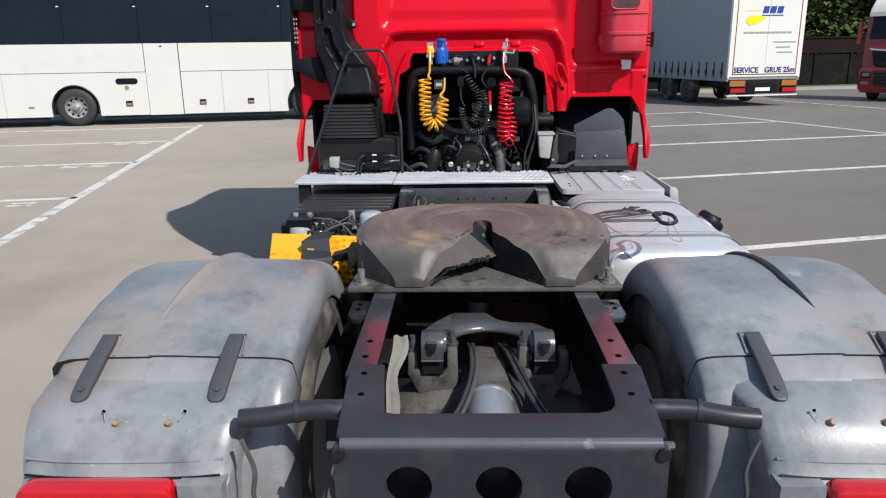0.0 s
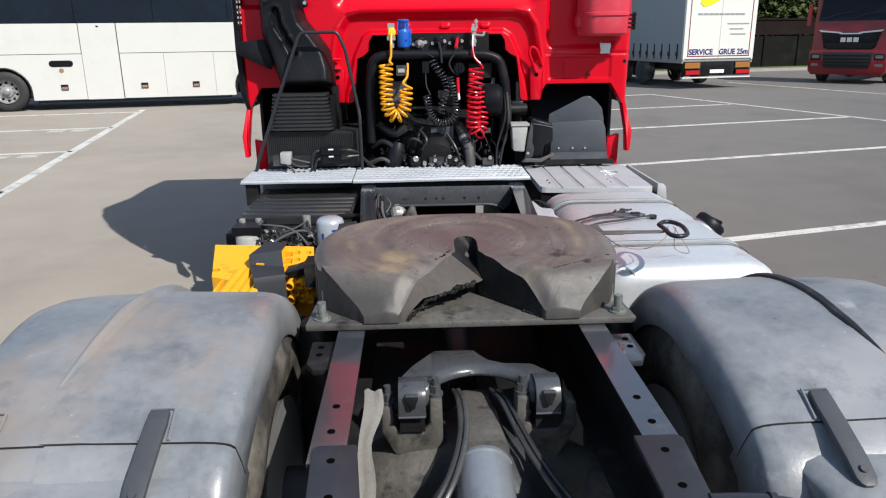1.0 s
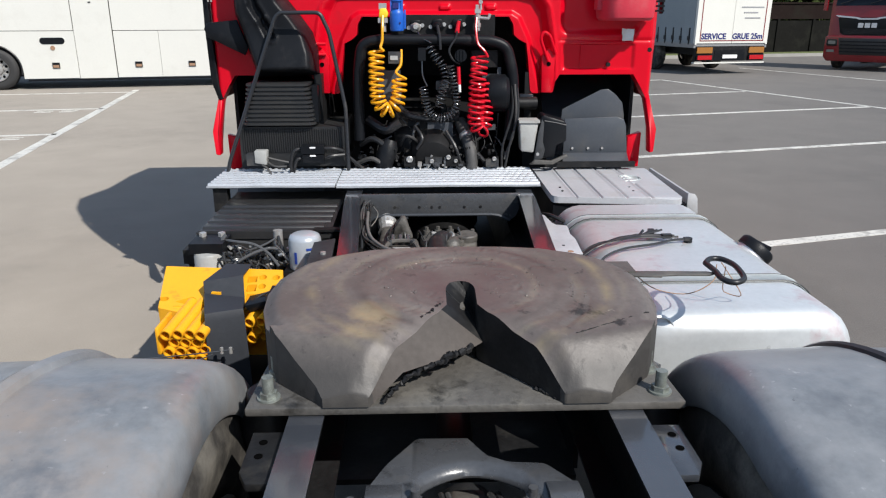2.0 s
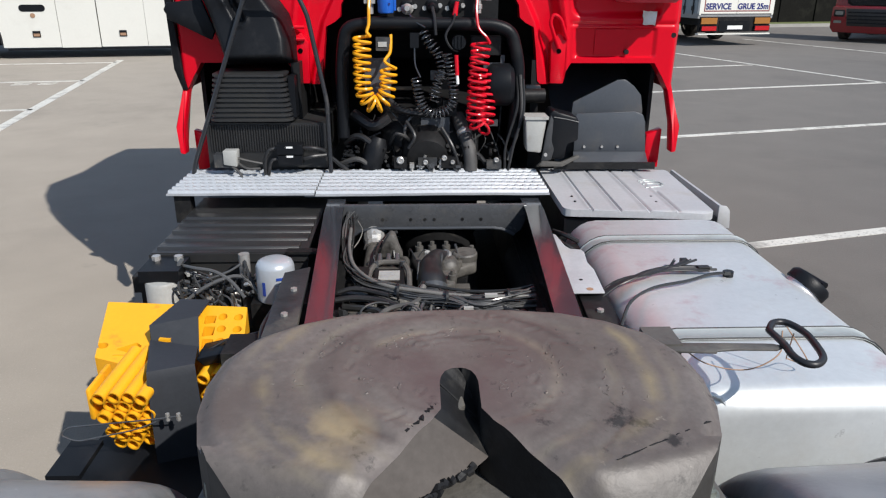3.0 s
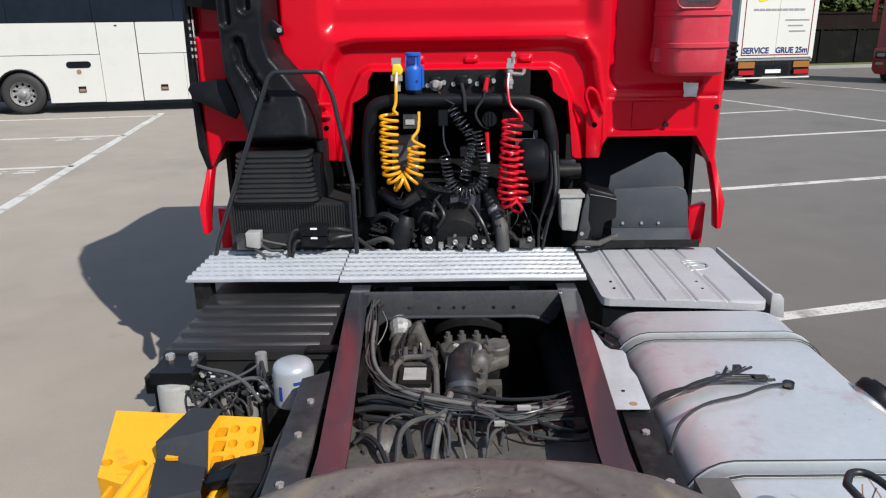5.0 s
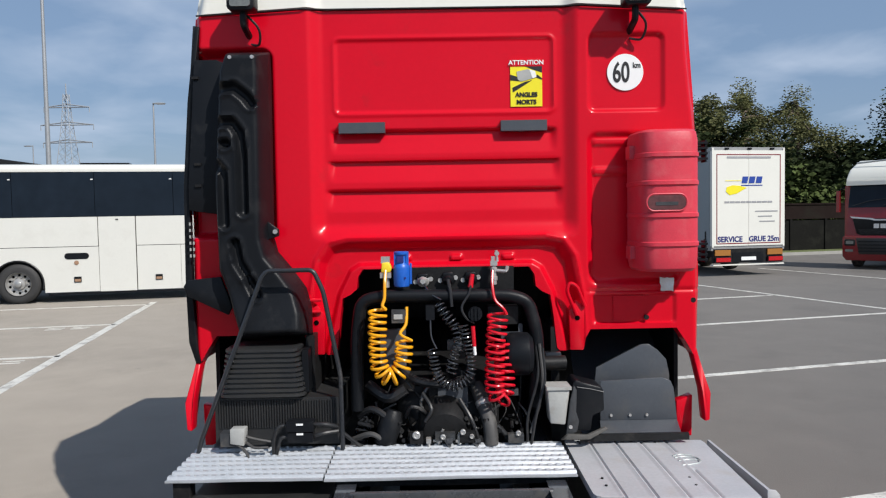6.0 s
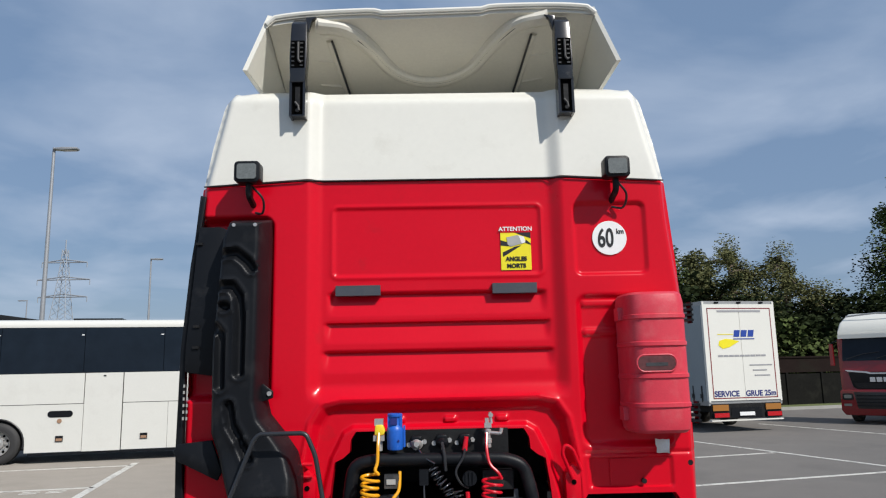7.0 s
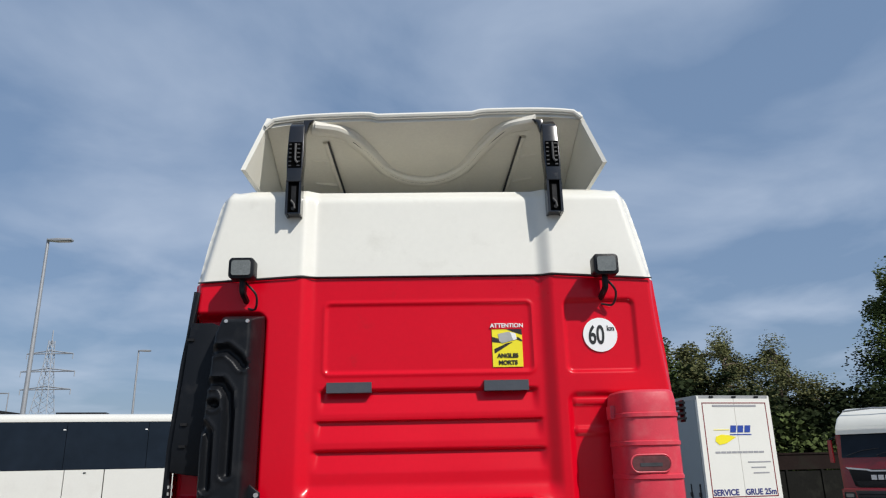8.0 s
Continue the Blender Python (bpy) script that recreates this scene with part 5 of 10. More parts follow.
# extinguisher box on the right
def extinguisher_box():
    cx, hw, z0, z1 = 1.012, 0.143, 1.775, 2.415
    def sec(z, k, dy=0.0):
        o = []
        for a in range(0, 181, 15):
            c, s = math.cos(radians(a)), math.sin(radians(a))
            o.append((cx + hw * k * math.copysign(abs(c) ** 0.45, c), CY - 0.02 - (0.215 + dy) * k * abs(s) ** 0.55, z))
        return o + [(cx - hw * k, CY - 0.0, z), (cx + hw * k, CY - 0.0, z)]
    bm = bmesh.new()
    rows = [(z0, 0.86, 0), (z0 + 0.015, 0.95, 0), (z0 + 0.05, 0.99, 0)]
    for z in (1.90, 2.03, 2.175, 2.30):
        rows += [(z - 0.012, 1.0, 0), (z - 0.008, 1.024, 0.003), (z + 0.008, 1.024, 0.003), (z + 0.012, 1.0, 0)]
    rows += [(z1 - 0.05, 1.0, 0), (z1 - 0.012, 0.96, 0), (z1, 0.88, 0)]
    loft(bm, [sec(z, k, d) for z, k, d in rows])
    ob = part("extinguisher_box", bm, M["red_box"], TRUCK, "faded red plastic extinguisher box", smooth=30)
    wn = part("window", P(rrect(cx - 0.115, cx + 0.055, 2.055, 2.12, 0.03), CY - 0.2415, CY - 0.2), M["box_window"], ob, "dark oval window")
    part("window_rim", T([(x, CY - 0.2395, z) for x, z in rrect(cx - 0.12, cx + 0.06, 2.05, 2.125, 0.035)], 0.004, 6, close=True), M["red_box"], wn)
    part("gauge", B(cx - 0.08, cx + 0.02, CY - 0.2435, CY - 0.24, 2.075, 2.09), M["axle"], wn)
    for zc in (2.32, 1.86):
        bm = bmesh.new()
        for z in (zc + 0.036, zc + 0.012, zc - 0.012, zc - 0.036):
            box(bm, cx + hw - 0.005, cx + hw + 0.04, CY - 0.16, CY - 0.05, z - 0.005, z + 0.005)
        box(bm, cx + hw + 0.034, cx + hw + 0.042, CY - 0.14, CY - 0.09, zc - 0.05, zc + 0.05)
        part("latch", bm, M["plastic"], ob, "black rubber latch")
        part("hinge", B(cx - hw - 0.02, cx - hw + 0.005, CY - 0.12, CY - 0.05, zc - 0.03, zc + 0.03), M["red_box"], ob)
    bm = bmesh.new()
    rf = random.Random(12)
    loft(bm, [[(1.024 + 0.016 * i + rf.uniform(-0.004, 0.004), CY - 0.006 - rf.uniform(0, 0.007), 1.668 + 0.021 * j + rf.uniform(-0.004, 0.004)) for i in range(5)] for j in range(4)], closed=False, caps=False)
    bmesh.ops.solidify(bm, geom=bm.faces[:], thickness=0.002)
    part("foil_patch", bm, M["foil"], CAB, "crumpled silver foil patch", smooth=50)


extinguisher_box()


# work lamps
for x in (-0.907, 0.885):
    s = 1 if x > 0 else -1
    wl_ = part("work_lamp", P(rrect(x - 0.062, x + 0.062, 2.985, 3.09, 0.02), CY - 0.15, CY - 0.07), M["plastic"], TRUCK, "square black work lamp", bevel=0.006)
    part("lens", P(rrect(x - 0.046, x + 0.046, 2.999, 3.074, 0.012), CY - 0.157, CY - 0.15), M["work_lens"], wl_, "clear ribbed lens")
    part("bracket", T(rounded([(x, CY - 0.1, 2.985), (x, CY - 0.1, 2.93), (x, CY + 0.02, 2.90)], 0.03), 0.016, 8), M["plastic"], wl_)
    part("cable", T(spline([(x + 0.01, CY - 0.08, 2.98), (x + 0.06, CY - 0.06, 2.92), (x + 0.05, CY - 0.02, 2.86), (x + 0.0, CY + 0.01, 2.87)]), 0.006, 6), M["hose"], wl_)


# roof air deflector with its two stays
def deflector():
    bm = bmesh.new()
    n, m = 40, 16
    top, bot = [], []
    for j in range(m + 1):
        t = j / m
        y = CY + 0.02 + 1.5 * t
        w = 0.865 + 0.03 * t
        rt, rb = [], []
        for i in range(n + 1):
            u = -1 + 2 * i / n
            crown = -0.014 * (1 - smooth01(np.array(abs(u)), 0.32, 0.36)) * (1 - t)
            z = 3.925 - 0.42 * t - 0.03 * abs(u) ** 6 + float(crown) + 0.028 * (u * w + 0.32) * (1 - t)
            rt.append((u * w, y, z + 0.03 * (abs(u) < 0.98)))
            rb.append((u * w * 0.99, y + 0.004, z - 0.012))
        top.append(rt)
        bot.append(rb)
    loft(bm, top, closed=False, caps=False)
    loft(bm, bot, closed=False, caps=False)
    for r0, r1 in ((top[0], bot[0]), ([r[0] for r in top], [r[0] for r in bot]), ([r[-1] for r in top], [r[-1] for r in bot])):
        loft(bm, [r0, r1], closed=False, caps=False)
    d = part("roof_deflector", bm, M["white"], TRUCK, "raised white roof air deflector")
    part("rear_lip", T([(x, y - 0.006, z - 0.006) for x, y, z in top[0]], 0.014, 8), M["white"], d, "bright rounded rear lip")
    part("lip_seam", T([(x, y - 0.006, z - 0.024) for x, y, z in top[0]], 0.004, 6), M["hatch_under"], d)
    for s in (-1, 1):
        bm = bmesh.new()
        k = 0.032 * (s > 0)
        a = [(s * 0.862, CY + 0.02, 3.93 + k), (s * 0.975, CY - 0.02, 3.61 + k), (s * 0.90, CY + 0.30, 3.53), (s * 0.885, CY + 1.3, 3.52), (s * 0.885, CY + 1.4, 3.57)]
        b = [(p[0] - s * 0.022, p[1] + 0.006, p[2]) for p in a]
        loft(bm, [a, b])
        part("side_wing", bm, M["white"], d, "white side wing")
    # beads on the underside
    def under(x, t):
        y = CY + 0.024 + 1.5 * t
        return (x, y, 3.925 - 0.42 * t - 0.014 + 0.028 * (x + 0.32) * (1 - t))
    bm = bmesh.new()
    tube(bm, spline([under(-0.62, 0.02), under(-0.45, 0.05), under(-0.33, 0.15), under(-0.22, 0.27), under(-0.08, 0.33), under(0.08, 0.33), under(0.22, 0.27), under(0.33, 0.15), under(0.45, 0.05), under(0.62, 0.02)]), 0.045, 12)
    for k in (-1, 1):
        tube(bm, spline([(x, y + k * 0.05, z - 0.012) for x, y, z in (under(-0.60, 0.03), under(-0.45, 0.06), under(-0.33, 0.16), under(-0.22, 0.28), under(-0.08, 0.34), under(0.08, 0.34), under(0.22, 0.28), under(0.33, 0.16), under(0.45, 0.06), under(0.60, 0.03))]), 0.022, 8)
    part("bead", bm, M["hatch_under"], d)
    bm = bmesh.new()
    lay = lambda x, q: (x, under(x, q)[1] - 0.033, under(x, q)[2] - 0.033)
    tube(bm, spline([lay(-0.4, 0.09), lay(-0.33, 0.15), lay(-0.22, 0.27), lay(-0.08, 0.33), lay(0.08, 0.33), lay(0.22, 0.27), lay(0.33, 0.15), lay(0.45, 0.05)]), 0.0055, 6)
    part("crack_seam", bm, M["axle"], d)
    for s in (-1, 1):
        part("stiffener", T([under(s * 0.56, 0.1), under(s * 0.44, 0.85)], 0.02, 8), M["hatch_under"], d)
        part("stiffener_edge", T([(x - s * 0.016, y - 0.01, z - 0.012) for x, y, z in (under(s * 0.56, 0.1), under(s * 0.44, 0.85))], 0.007, 6), M["axle"], d)
        for k in range(5):
            part("stiffener", T([under(s * 0.66, 0.2 + k * 0.14), under(s * 0.52, 0.22 + k * 0.14)], 0.014, 6), M["hatch_under"], d)
    # underside sheet of its own colour
    bm = bmesh.new()
    loft(bm, [[(x, y, z - 0.004) for x, y, z in r] for r in bot], closed=False, caps=False)
    part("underside", bm, M["hatch_under"], d, "unpainted cream underside")
    for x in (-0.686, 0.672):
        st = part("deflector_stay", B(x - 0.036, x + 0.036, CY - 0.05, CY + 0.02, 3.35, 3.56), M["gloss_black"], TRUCK, "black telescopic stay", bevel=0.006)
        bm = bmesh.new()
        loft(bm, [[(x - 0.038, CY - 0.068, 3.52), (x + 0.038, CY - 0.068, 3.52), (x + 0.038, CY + 0.0, 3.52), (x - 0.038, CY + 0.0, 3.52)],
                  [(x - 0.044, CY - 0.06, 3.66), (x + 0.044, CY - 0.06, 3.66), (x + 0.044, CY + 0.02, 3.66), (x - 0.044, CY + 0.02, 3.66)],
                  [(x - 0.04, CY - 0.04, 3.85), (x + 0.04, CY - 0.04, 3.85), (x + 0.04, CY + 0.04, 3.85), (x - 0.04, CY + 0.04, 3.85)],
                  [(x - 0.032, CY + 0.0, 3.895), (x + 0.032, CY + 0.0, 3.895), (x + 0.032, CY + 0.06, 3.895), (x - 0.032, CY + 0.06, 3.895)]])
        part("sleeve", bm, M["gloss_black"], st, bevel=0.006)
        part("window", B(x - 0.034, x + 0.034, CY - 0.0665, CY - 0.03, 3.60, 3.745), M["bore"], st, "dark recess with notches")
        for k in range(6):
            z = 3.607 + k * 0.024
            part("tooth", B(x - 0.031, x - 0.018, CY - 0.071, CY - 0.045, z, z + 0.006), M["axle"], st)
            part("tooth", B(x + 0.012, x + 0.027, CY - 0.071, CY - 0.045, z, z + 0.006), M["axle"], st)
        part("lever", T(rounded([(x + 0.003, CY - 0.07, 3.735), (x + 0.003, CY - 0.072, 3.64), (x + 0.016, CY - 0.07, 3.625)], 0.01), 0.006, 8), M["grey_hose"], st)
        for q in (-1, 1):
            part("side_cheek", B(x + q * 0.034 - 0.006, x + q * 0.034 + 0.006, CY - 0.064, CY + 0.01, 3.345, 3.53), M["gloss_black"], st, bevel=0.002)
        # hinge ear under the deflector's edge
        e = 1 if x < 0 else -1
        bm = bmesh.new()
        prism(bm, [(x + e * 0.03, 3.90), (x + e * 0.085, 3.905), (x + e * 0.06, 3.885), (x + e * 0.048, 3.84), (x + e * 0.03, 3.80)], CY - 0.01, CY + 0.02)
        part("hinge_ear", bm, M["gloss_black"], st, bevel=0.002)
        bm = bmesh.new()
        box(bm, x - 0.012, x + 0.012, CY - 0.056, CY - 0.049, 3.40, 3.50)
        cyl(bm, (x, CY - 0.062, 3.375), (x, CY - 0.048, 3.375), 0.01, 8)
        part("slot", bm, M["dark"], st)
        part("channel", B(x - 0.027, x + 0.027, CY - 0.053, CY - 0.045, 3.358, 3.52), M["bore"], st, "open dark channel")
        part("channel_latch", T([(x - 0.012, CY - 0.058, 3.42), (x + 0.004, CY - 0.058, 3.40), (x + 0.008, CY - 0.058, 3.375)], 0.006, 8), M["grey_hose"], st)


deflector()


# air intake snorkel down the back left of the cab
def snorkel():
    out = [(-1.045, 2.855), (-0.84, 2.855), (-0.835, 2.75), (-0.84, 2.2), (-0.842, 1.95), (-0.825, 1.88), (-0.76, 1.80), (-0.69, 1.70), (-0.66, 1.60), (-0.655, 1.47),
           (-1.0, 1.46), (-1.03, 1.55), (-1.08, 1.70), (-1.115, 1.80), (-1.12, 2.2), (-1.095, 2.6), (-1.085, 2.75)]
    grooves = [[(-1.045, 2.655), (-0.985, 2.665), (-0.93, 2.62), (-0.905, 2.585)], [(-1.06, 2.50), (-1.0, 2.50), (-0.965, 2.45), (-0.955, 2.35), (-0.955, 2.08)],
               [(-1.075, 2.30), (-1.05, 2.27), (-1.045, 2.02)], [(-1.04, 2.40), (-1.03, 2.40)],
               [(-1.0, 1.93), (-0.985, 1.84), (-0.95, 1.78)], [(-0.935, 1.75), (-0.90, 1.68)]]

    near = lambda q: [(-0.044 + (x + 0.044) * 0.957, 2.08 + (z - 2.08) * 0.957) for x, z in q]
    out, grooves = near(out), [near(g) for g in grooves]

    def depth(u, v):
        e = -sd_poly(u, v, out)
        d = 0.16 - 0.0 * u
        d = d - 0.14 * smooth01(e, 0.0, 0.05) ** 0.6
        for g in grooves:
            f = sd_path(u, v, g)
            d = d + 0.034 * (1 - smooth01(f, 0.006, 0.03))
            d = d - 0.006 * np.exp(-((f - 0.032) / 0.008) ** 2)
        # bellows seat leans out towards the filter
        d = d - 0.05 * smooth01(-v, -1.75, -1.5)
        return CY - 0.19 + d
    s = part("intake_snorkel", relief("intake_snorkel", M["plastic"], out, 0.009, depth, CY + 0.06, smooth=60), M["plastic"], TRUCK, "black moulded air intake duct")
    # the duct narrows towards the cab on its inner side
    for v in s.data.vertices:
        if v.co.y > CY + 0.05 and v.co.x > -0.93:
            v.co.x -= 0.05
    # flat backing plate beside it
    bm = bmesh.new()
    prism(bm, [(-0.98, 2.76), (-1.06, 2.79), (-1.16, 2.79), (-1.205, 2.2), (-1.205, 2.09), (-1.0, 2.06)], CY - 0.035, CY - 0.005)
    part("backing_plate", bm, M["plastic"], s, bevel=0.006)
    bm = bmesh.new()
    prism(bm, [(-1.05, 1.78), (-1.205, 1.765), (-1.225, 1.735), (-1.205, 1.69), (-1.02, 1.60), (-1.0, 1.64)], CY - 0.09, CY - 0.07)
    part("side_bracket", bm, M["plastic"], s, bevel=0.004)
    bm = bmesh.new()
    prism(bm, [(-0.845, 2.05), (-0.775, 1.995), (-0.775, 1.965), (-0.845, 1.94)], CY - 0.09, CY - 0.07)
    part("side_bracket", bm, M["plastic"], s, bevel=0.004)
    part("screw", T([(-0.79, CY - 0.098, 1.985), (-0.79, CY - 0.085, 1.985)], 0.011, 10), M["steel"], s)
    for x, z in ((-0.855, 2.77), (-0.955, 2.77)):
        part("screw", T([(x, CY - 0.174, z), (x, CY - 0.15, z)], 0.009, 8), M["steel"], s)
    for z in (2.70, 2.3, 2.2):
        part("clip", B(-1.17, -1.14, CY - 0.045, CY - 0.033, z, z + 0.012), M["dark"], s)
    bm = bmesh.new()
    for k in range(6):
        for q in (0, 0.016):
            box(bm, -1.206 + q, -1.199 + q, CY - 0.039, CY - 0.034, 1.87 + k * 0.03, 1.884 + k * 0.03)
    part("label_bar", bm, M["pale"], s)
    part("edge_flange", P([(-1.160, 2.95), (-1.138, 2.95), (-1.182, 2.6), (-1.21, 2.2), (-1.21, 1.70), (-1.195, 1.43), (-1.18, 1.36), (-1.205, 1.36), (-1.235, 1.46), (-1.242, 1.75), (-1.236, 2.2), (-1.205, 2.6)], CY - 0.01, CY + 0.03), M["plastic"], s, bevel=0.004)
    # bellows
    bm = bmesh.new()
    rows = []
    for k in range(10):
        z = 1.465 - k * 0.0225
        for dz, e in ((0, 0.0), (-0.004, 0.009), (-0.014, 0.009), (-0.018, 0.0)):
            o = rrect(-0.995 - e - 0.004 * k, -0.68 + e + 0.002 * k, CY - 0.235 - e, CY - 0.02, 0.045, 3)
            rows.append([(x + k * 0.001, y, z + dz) for x, y in o])
    loft(bm, rows)
    part("intake_bellows", bm, M["dusty_plastic"], TRUCK, "black rubber intake bellows", smooth=25)
    part("bellows_clip", B(-0.662, -0.632, CY - 0.2, CY - 0.1, 1.26, 1.45), M["plastic"], TRUCK, bevel=0.006)
    # filter housing with its ribbed face
    fh = part("filter_housing", B(-1.06, -0.50, CY - 0.20, CY + 0.4, 1.02, 1.235), M["dusty_plastic"], TRUCK, "ribbed black air filter housing", bevel=0.02)
    bm = bmesh.new()
    for k in range(44):
        x = -1.04 + k * 0.012
        box(bm, x, x + 0.005, CY - 0.208, CY - 0.2, 1.10, 1.225)
    part("rib", bm, M["dusty_plastic"], fh, smooth=0)


snorkel()


# pieces along the lower edge of the cab
def cab_fittings():
    for s in (-1, 1):
        bm = bmesh.new()
        a = [(s * 1.205, CY + 0.02, 1.40), (s * 1.218, CY - 0.02, 1.30), (s * 1.224, CY - 0.12, 1.20), (s * 1.212, CY - 0.14, 1.075), (s * 1.188, CY - 0.14, 1.07), (s * 1.19, CY - 0.1, 1.2), (s * 1.182, CY + 0.02, 1.38)]
        b = [(x, y + 0.07, z) for x, y, z in a]
        loft(bm, [a, b])
        part("corner_flap", bm, M["red"], TRUCK, "red lower cab corner", bevel=0.006)
        bm = bmesh.new()
        prism(bm, [(s * 1.09, 0.99), (s * 1.13, 0.97), (s * 1.165, 0.97), (s * 1.168, 1.17), (s * 1.09, 1.14)], CY - 0.035, CY + 0.02)
        part("corner_foot", bm, M["red"], TRUCK, bevel=0.006)
        # wheel arch liner of the front wheel
        bm = bmesh.new()
        rows = []
        for a_ in range(0, 181, 9):
            c, sn = math.cos(radians(a_)), math.sin(radians(a_))
            rows.append([(s * x, 5.95 + 0.72 * c * (1 if c > 0 else 1.15), 0.62 + 0.82 * sn) for x in (0.66, 0.72, 1.12, 1.16)])
        loft(bm, rows, closed=False, caps=False)
        bmesh.ops.solidify(bm, geom=bm.faces[:], thickness=0.012)
        part("wheel_arch_liner", bm, M["liner"], TRUCK, "dark front wheel arch liner")
    # flat board in front of the right-hand liner
    lb = part("liner_board", P([(0.719, 1.06), (0.72, 1.25), (1.016, 1.26), (1.055, 1.245), (1.07, 1.21), (1.086, 1.06)], CY - 0.06, CY - 0.05), M["liner"], TRUCK, "dark grey liner board", bevel=0.003)
    part("liner_board", P([(0.725, 1.29), (0.945, 1.40), (0.985, 1.402), (1.03, 1.37), (1.07, 1.325), (1.085, 1.25), (1.08, 1.03), (0.70, 1.03)], CY + 0.05, CY + 0.065), M["liner"], TRUCK, "dark grey liner board", bevel=0.003)
    for x in (0.77, 0.86, 0.94):
        part("rivet", T([(x, CY - 0.068, 1.085), (x, CY - 0.058, 1.085)], 0.007, 8), M["steel"], lb)
    bm = bmesh.new()
    loft(bm, [[(0.72, CY - 0.05, 1.062), (1.086, CY - 0.05, 1.062), (1.086, CY - 0.05, 1.055), (0.72, CY - 0.05, 1.055)], [(0.70, CY - 0.16, 1.03), (1.07, CY - 0.16, 1.03), (1.07, CY - 0.16, 1.022), (0.70, CY - 0.16, 1.022)]])
    part("ledge", bm, M["liner"], TRUCK)
    part("ledge_rail", B(0.60, 1.10, CY - 0.185, CY - 0.165, 1.0, 1.03), M["dark"], TRUCK, bevel=0.003)
    # control unit box
    ec = part("control_unit", P([(0.524, 1.06), (0.56, 1.28), (0.575, 1.297), (0.60, 1.285), (0.69, 1.262), (0.70, 1.24), (0.703, 1.15), (0.65, 1.13), (0.641, 1.06)], CY - 0.22, CY - 0.08), M["plastic"], TRUCK, "black electronic control box", bevel=0.010)
    part("mounting_ear", P([(0.524, 1.04), (0.575, 1.06), (0.585, 1.11), (0.572, 1.15), (0.575, 1.25), (0.562, 1.275), (0.545, 1.2), (0.535, 1.12)], CY - 0.235, CY - 0.221), M["axle"], ec, bevel=0.004)
    sc = part("side_cover", P([(0.456, 1.098), (0.443, 1.258), (0.548, 1.268), (0.525, 1.09)], CY - 0.225, CY - 0.12), M["pale"], ec, "pale grey cover", bevel=0.008)
    for k in range(3):
        part("cover_rib", B(0.455, 0.54, CY - 0.222, CY - 0.219, 1.205 + k * 0.014, 1.210 + k * 0.014), M["pale"], sc)
    part("cover_lip", B(0.44, 0.552, CY - 0.233, CY - 0.12, 1.252, 1.266), M["pale"], sc, bevel=0.003)
    part("lid_seam", T([(0.578, CY - 0.221, 1.262), (0.64, CY - 0.221, 1.252), (0.698, CY - 0.221, 1.238)], 0.003, 6), M["axle"], ec)
    part("screw", T([(0.545, CY - 0.239, 1.085), (0.545, CY - 0.234, 1.085)], 0.009, 8), M["steel"], ec)
    part("foot_rail", P([(0.50, 1.03), (0.53, 1.055), (0.62, 1.05), (0.70, 1.085), (0.71, 1.075), (0.63, 1.03)], CY - 0.25, CY - 0.23), M["dusty"], ec, bevel=0.003)
    part("arm_joint", P([(0.46, 1.30), (0.46, 1.385), (0.545, 1.385), (0.55, 1.345), (0.56, 1.30)], CY - 0.02, CY + 0.03), M["gloss_black"], TRUCK, "black linkage arm", bevel=0.01)
    # loops and hook plates on both tabs
    for s in (-1, 1):
        part("hook_loop", T(rounded([(s * 0.60, CY - 0.015, 1.60), (s * 0.70, CY - 0.03, 1.60), (s * 0.70, CY - 0.03, 1.655), (s * 0.60, CY - 0.015, 1.655)] if s < 0 else
                                    [(0.66, CY - 0.015, 1.60), (0.62, CY - 0.03, 1.70), (0.585, CY - 0.03, 1.72), (0.57, CY - 0.03, 1.68), (0.62, CY - 0.015, 1.56)], 0.03), 0.009, 8), M["red"], CAB)
        bm = bmesh.new()
        prism(bm, [(s * 0.59, 1.39), (s * 0.655, 1.39), (s * 0.66, 1.60), (s * 0.62, 1.63), (s * 0.585, 1.58)], CY - 0.006, CY + 0.04)
        tb = part("tab_plate", bm, M["red"], CAB, bevel=0.004)
        part("hole", T([(s * 0.625, CY - 0.009, 1.545), (s * 0.625, CY - 0.005, 1.545)], 0.012, 12), M["bore"], tb)
    part("screw", T([(0.957, CY - 0.012, 1.542), (0.957, CY + 0.02, 1.542)], 0.012, 10), M["dark"], CAB)
    part("screw", T([(1.185, CY - 0.0, 1.62), (1.185, CY + 0.03, 1.62)], 0.013, 10), M["dark"], CAB)
    part("plate", B(0.80, 0.95, CY + 0.004, CY + 0.02, 1.53, 1.645), M["red"], CAB, bevel=0.003)


cab_fittings()


# tubular grab frame on the left
part("grab_rail", T(rounded([(-1.125, 4.85, 1.0), (-1.11, 4.85, 1.06), (-0.82, 4.85, 1.79), (-0.795, 4.85, 1.815), (-0.592, 4.85, 1.816), (-0.55, 4.85, 1.72), (-0.482, 4.85, 1.34), (-0.479, 4.85, 1.0)], 0.025), 0.0105, 10), M["tube"], TRUCK, "black tubular grab rail")
# thick hoop behind the cab
part("pipe_hoop", T(rounded([(-0.425, 4.98, 1.15), (-0.42, 4.98, 1.50), (-0.395, 4.97, 1.66), (-0.30, 4.97, 1.68), (0.29, 4.97, 1.675), (0.375, 4.97, 1.645), (0.42, 4.98, 1.48), (0.40, 4.98, 1.15)], 0.09), 0.03, 14), M["plastic"], TRUCK, "thick black pipe hoop")


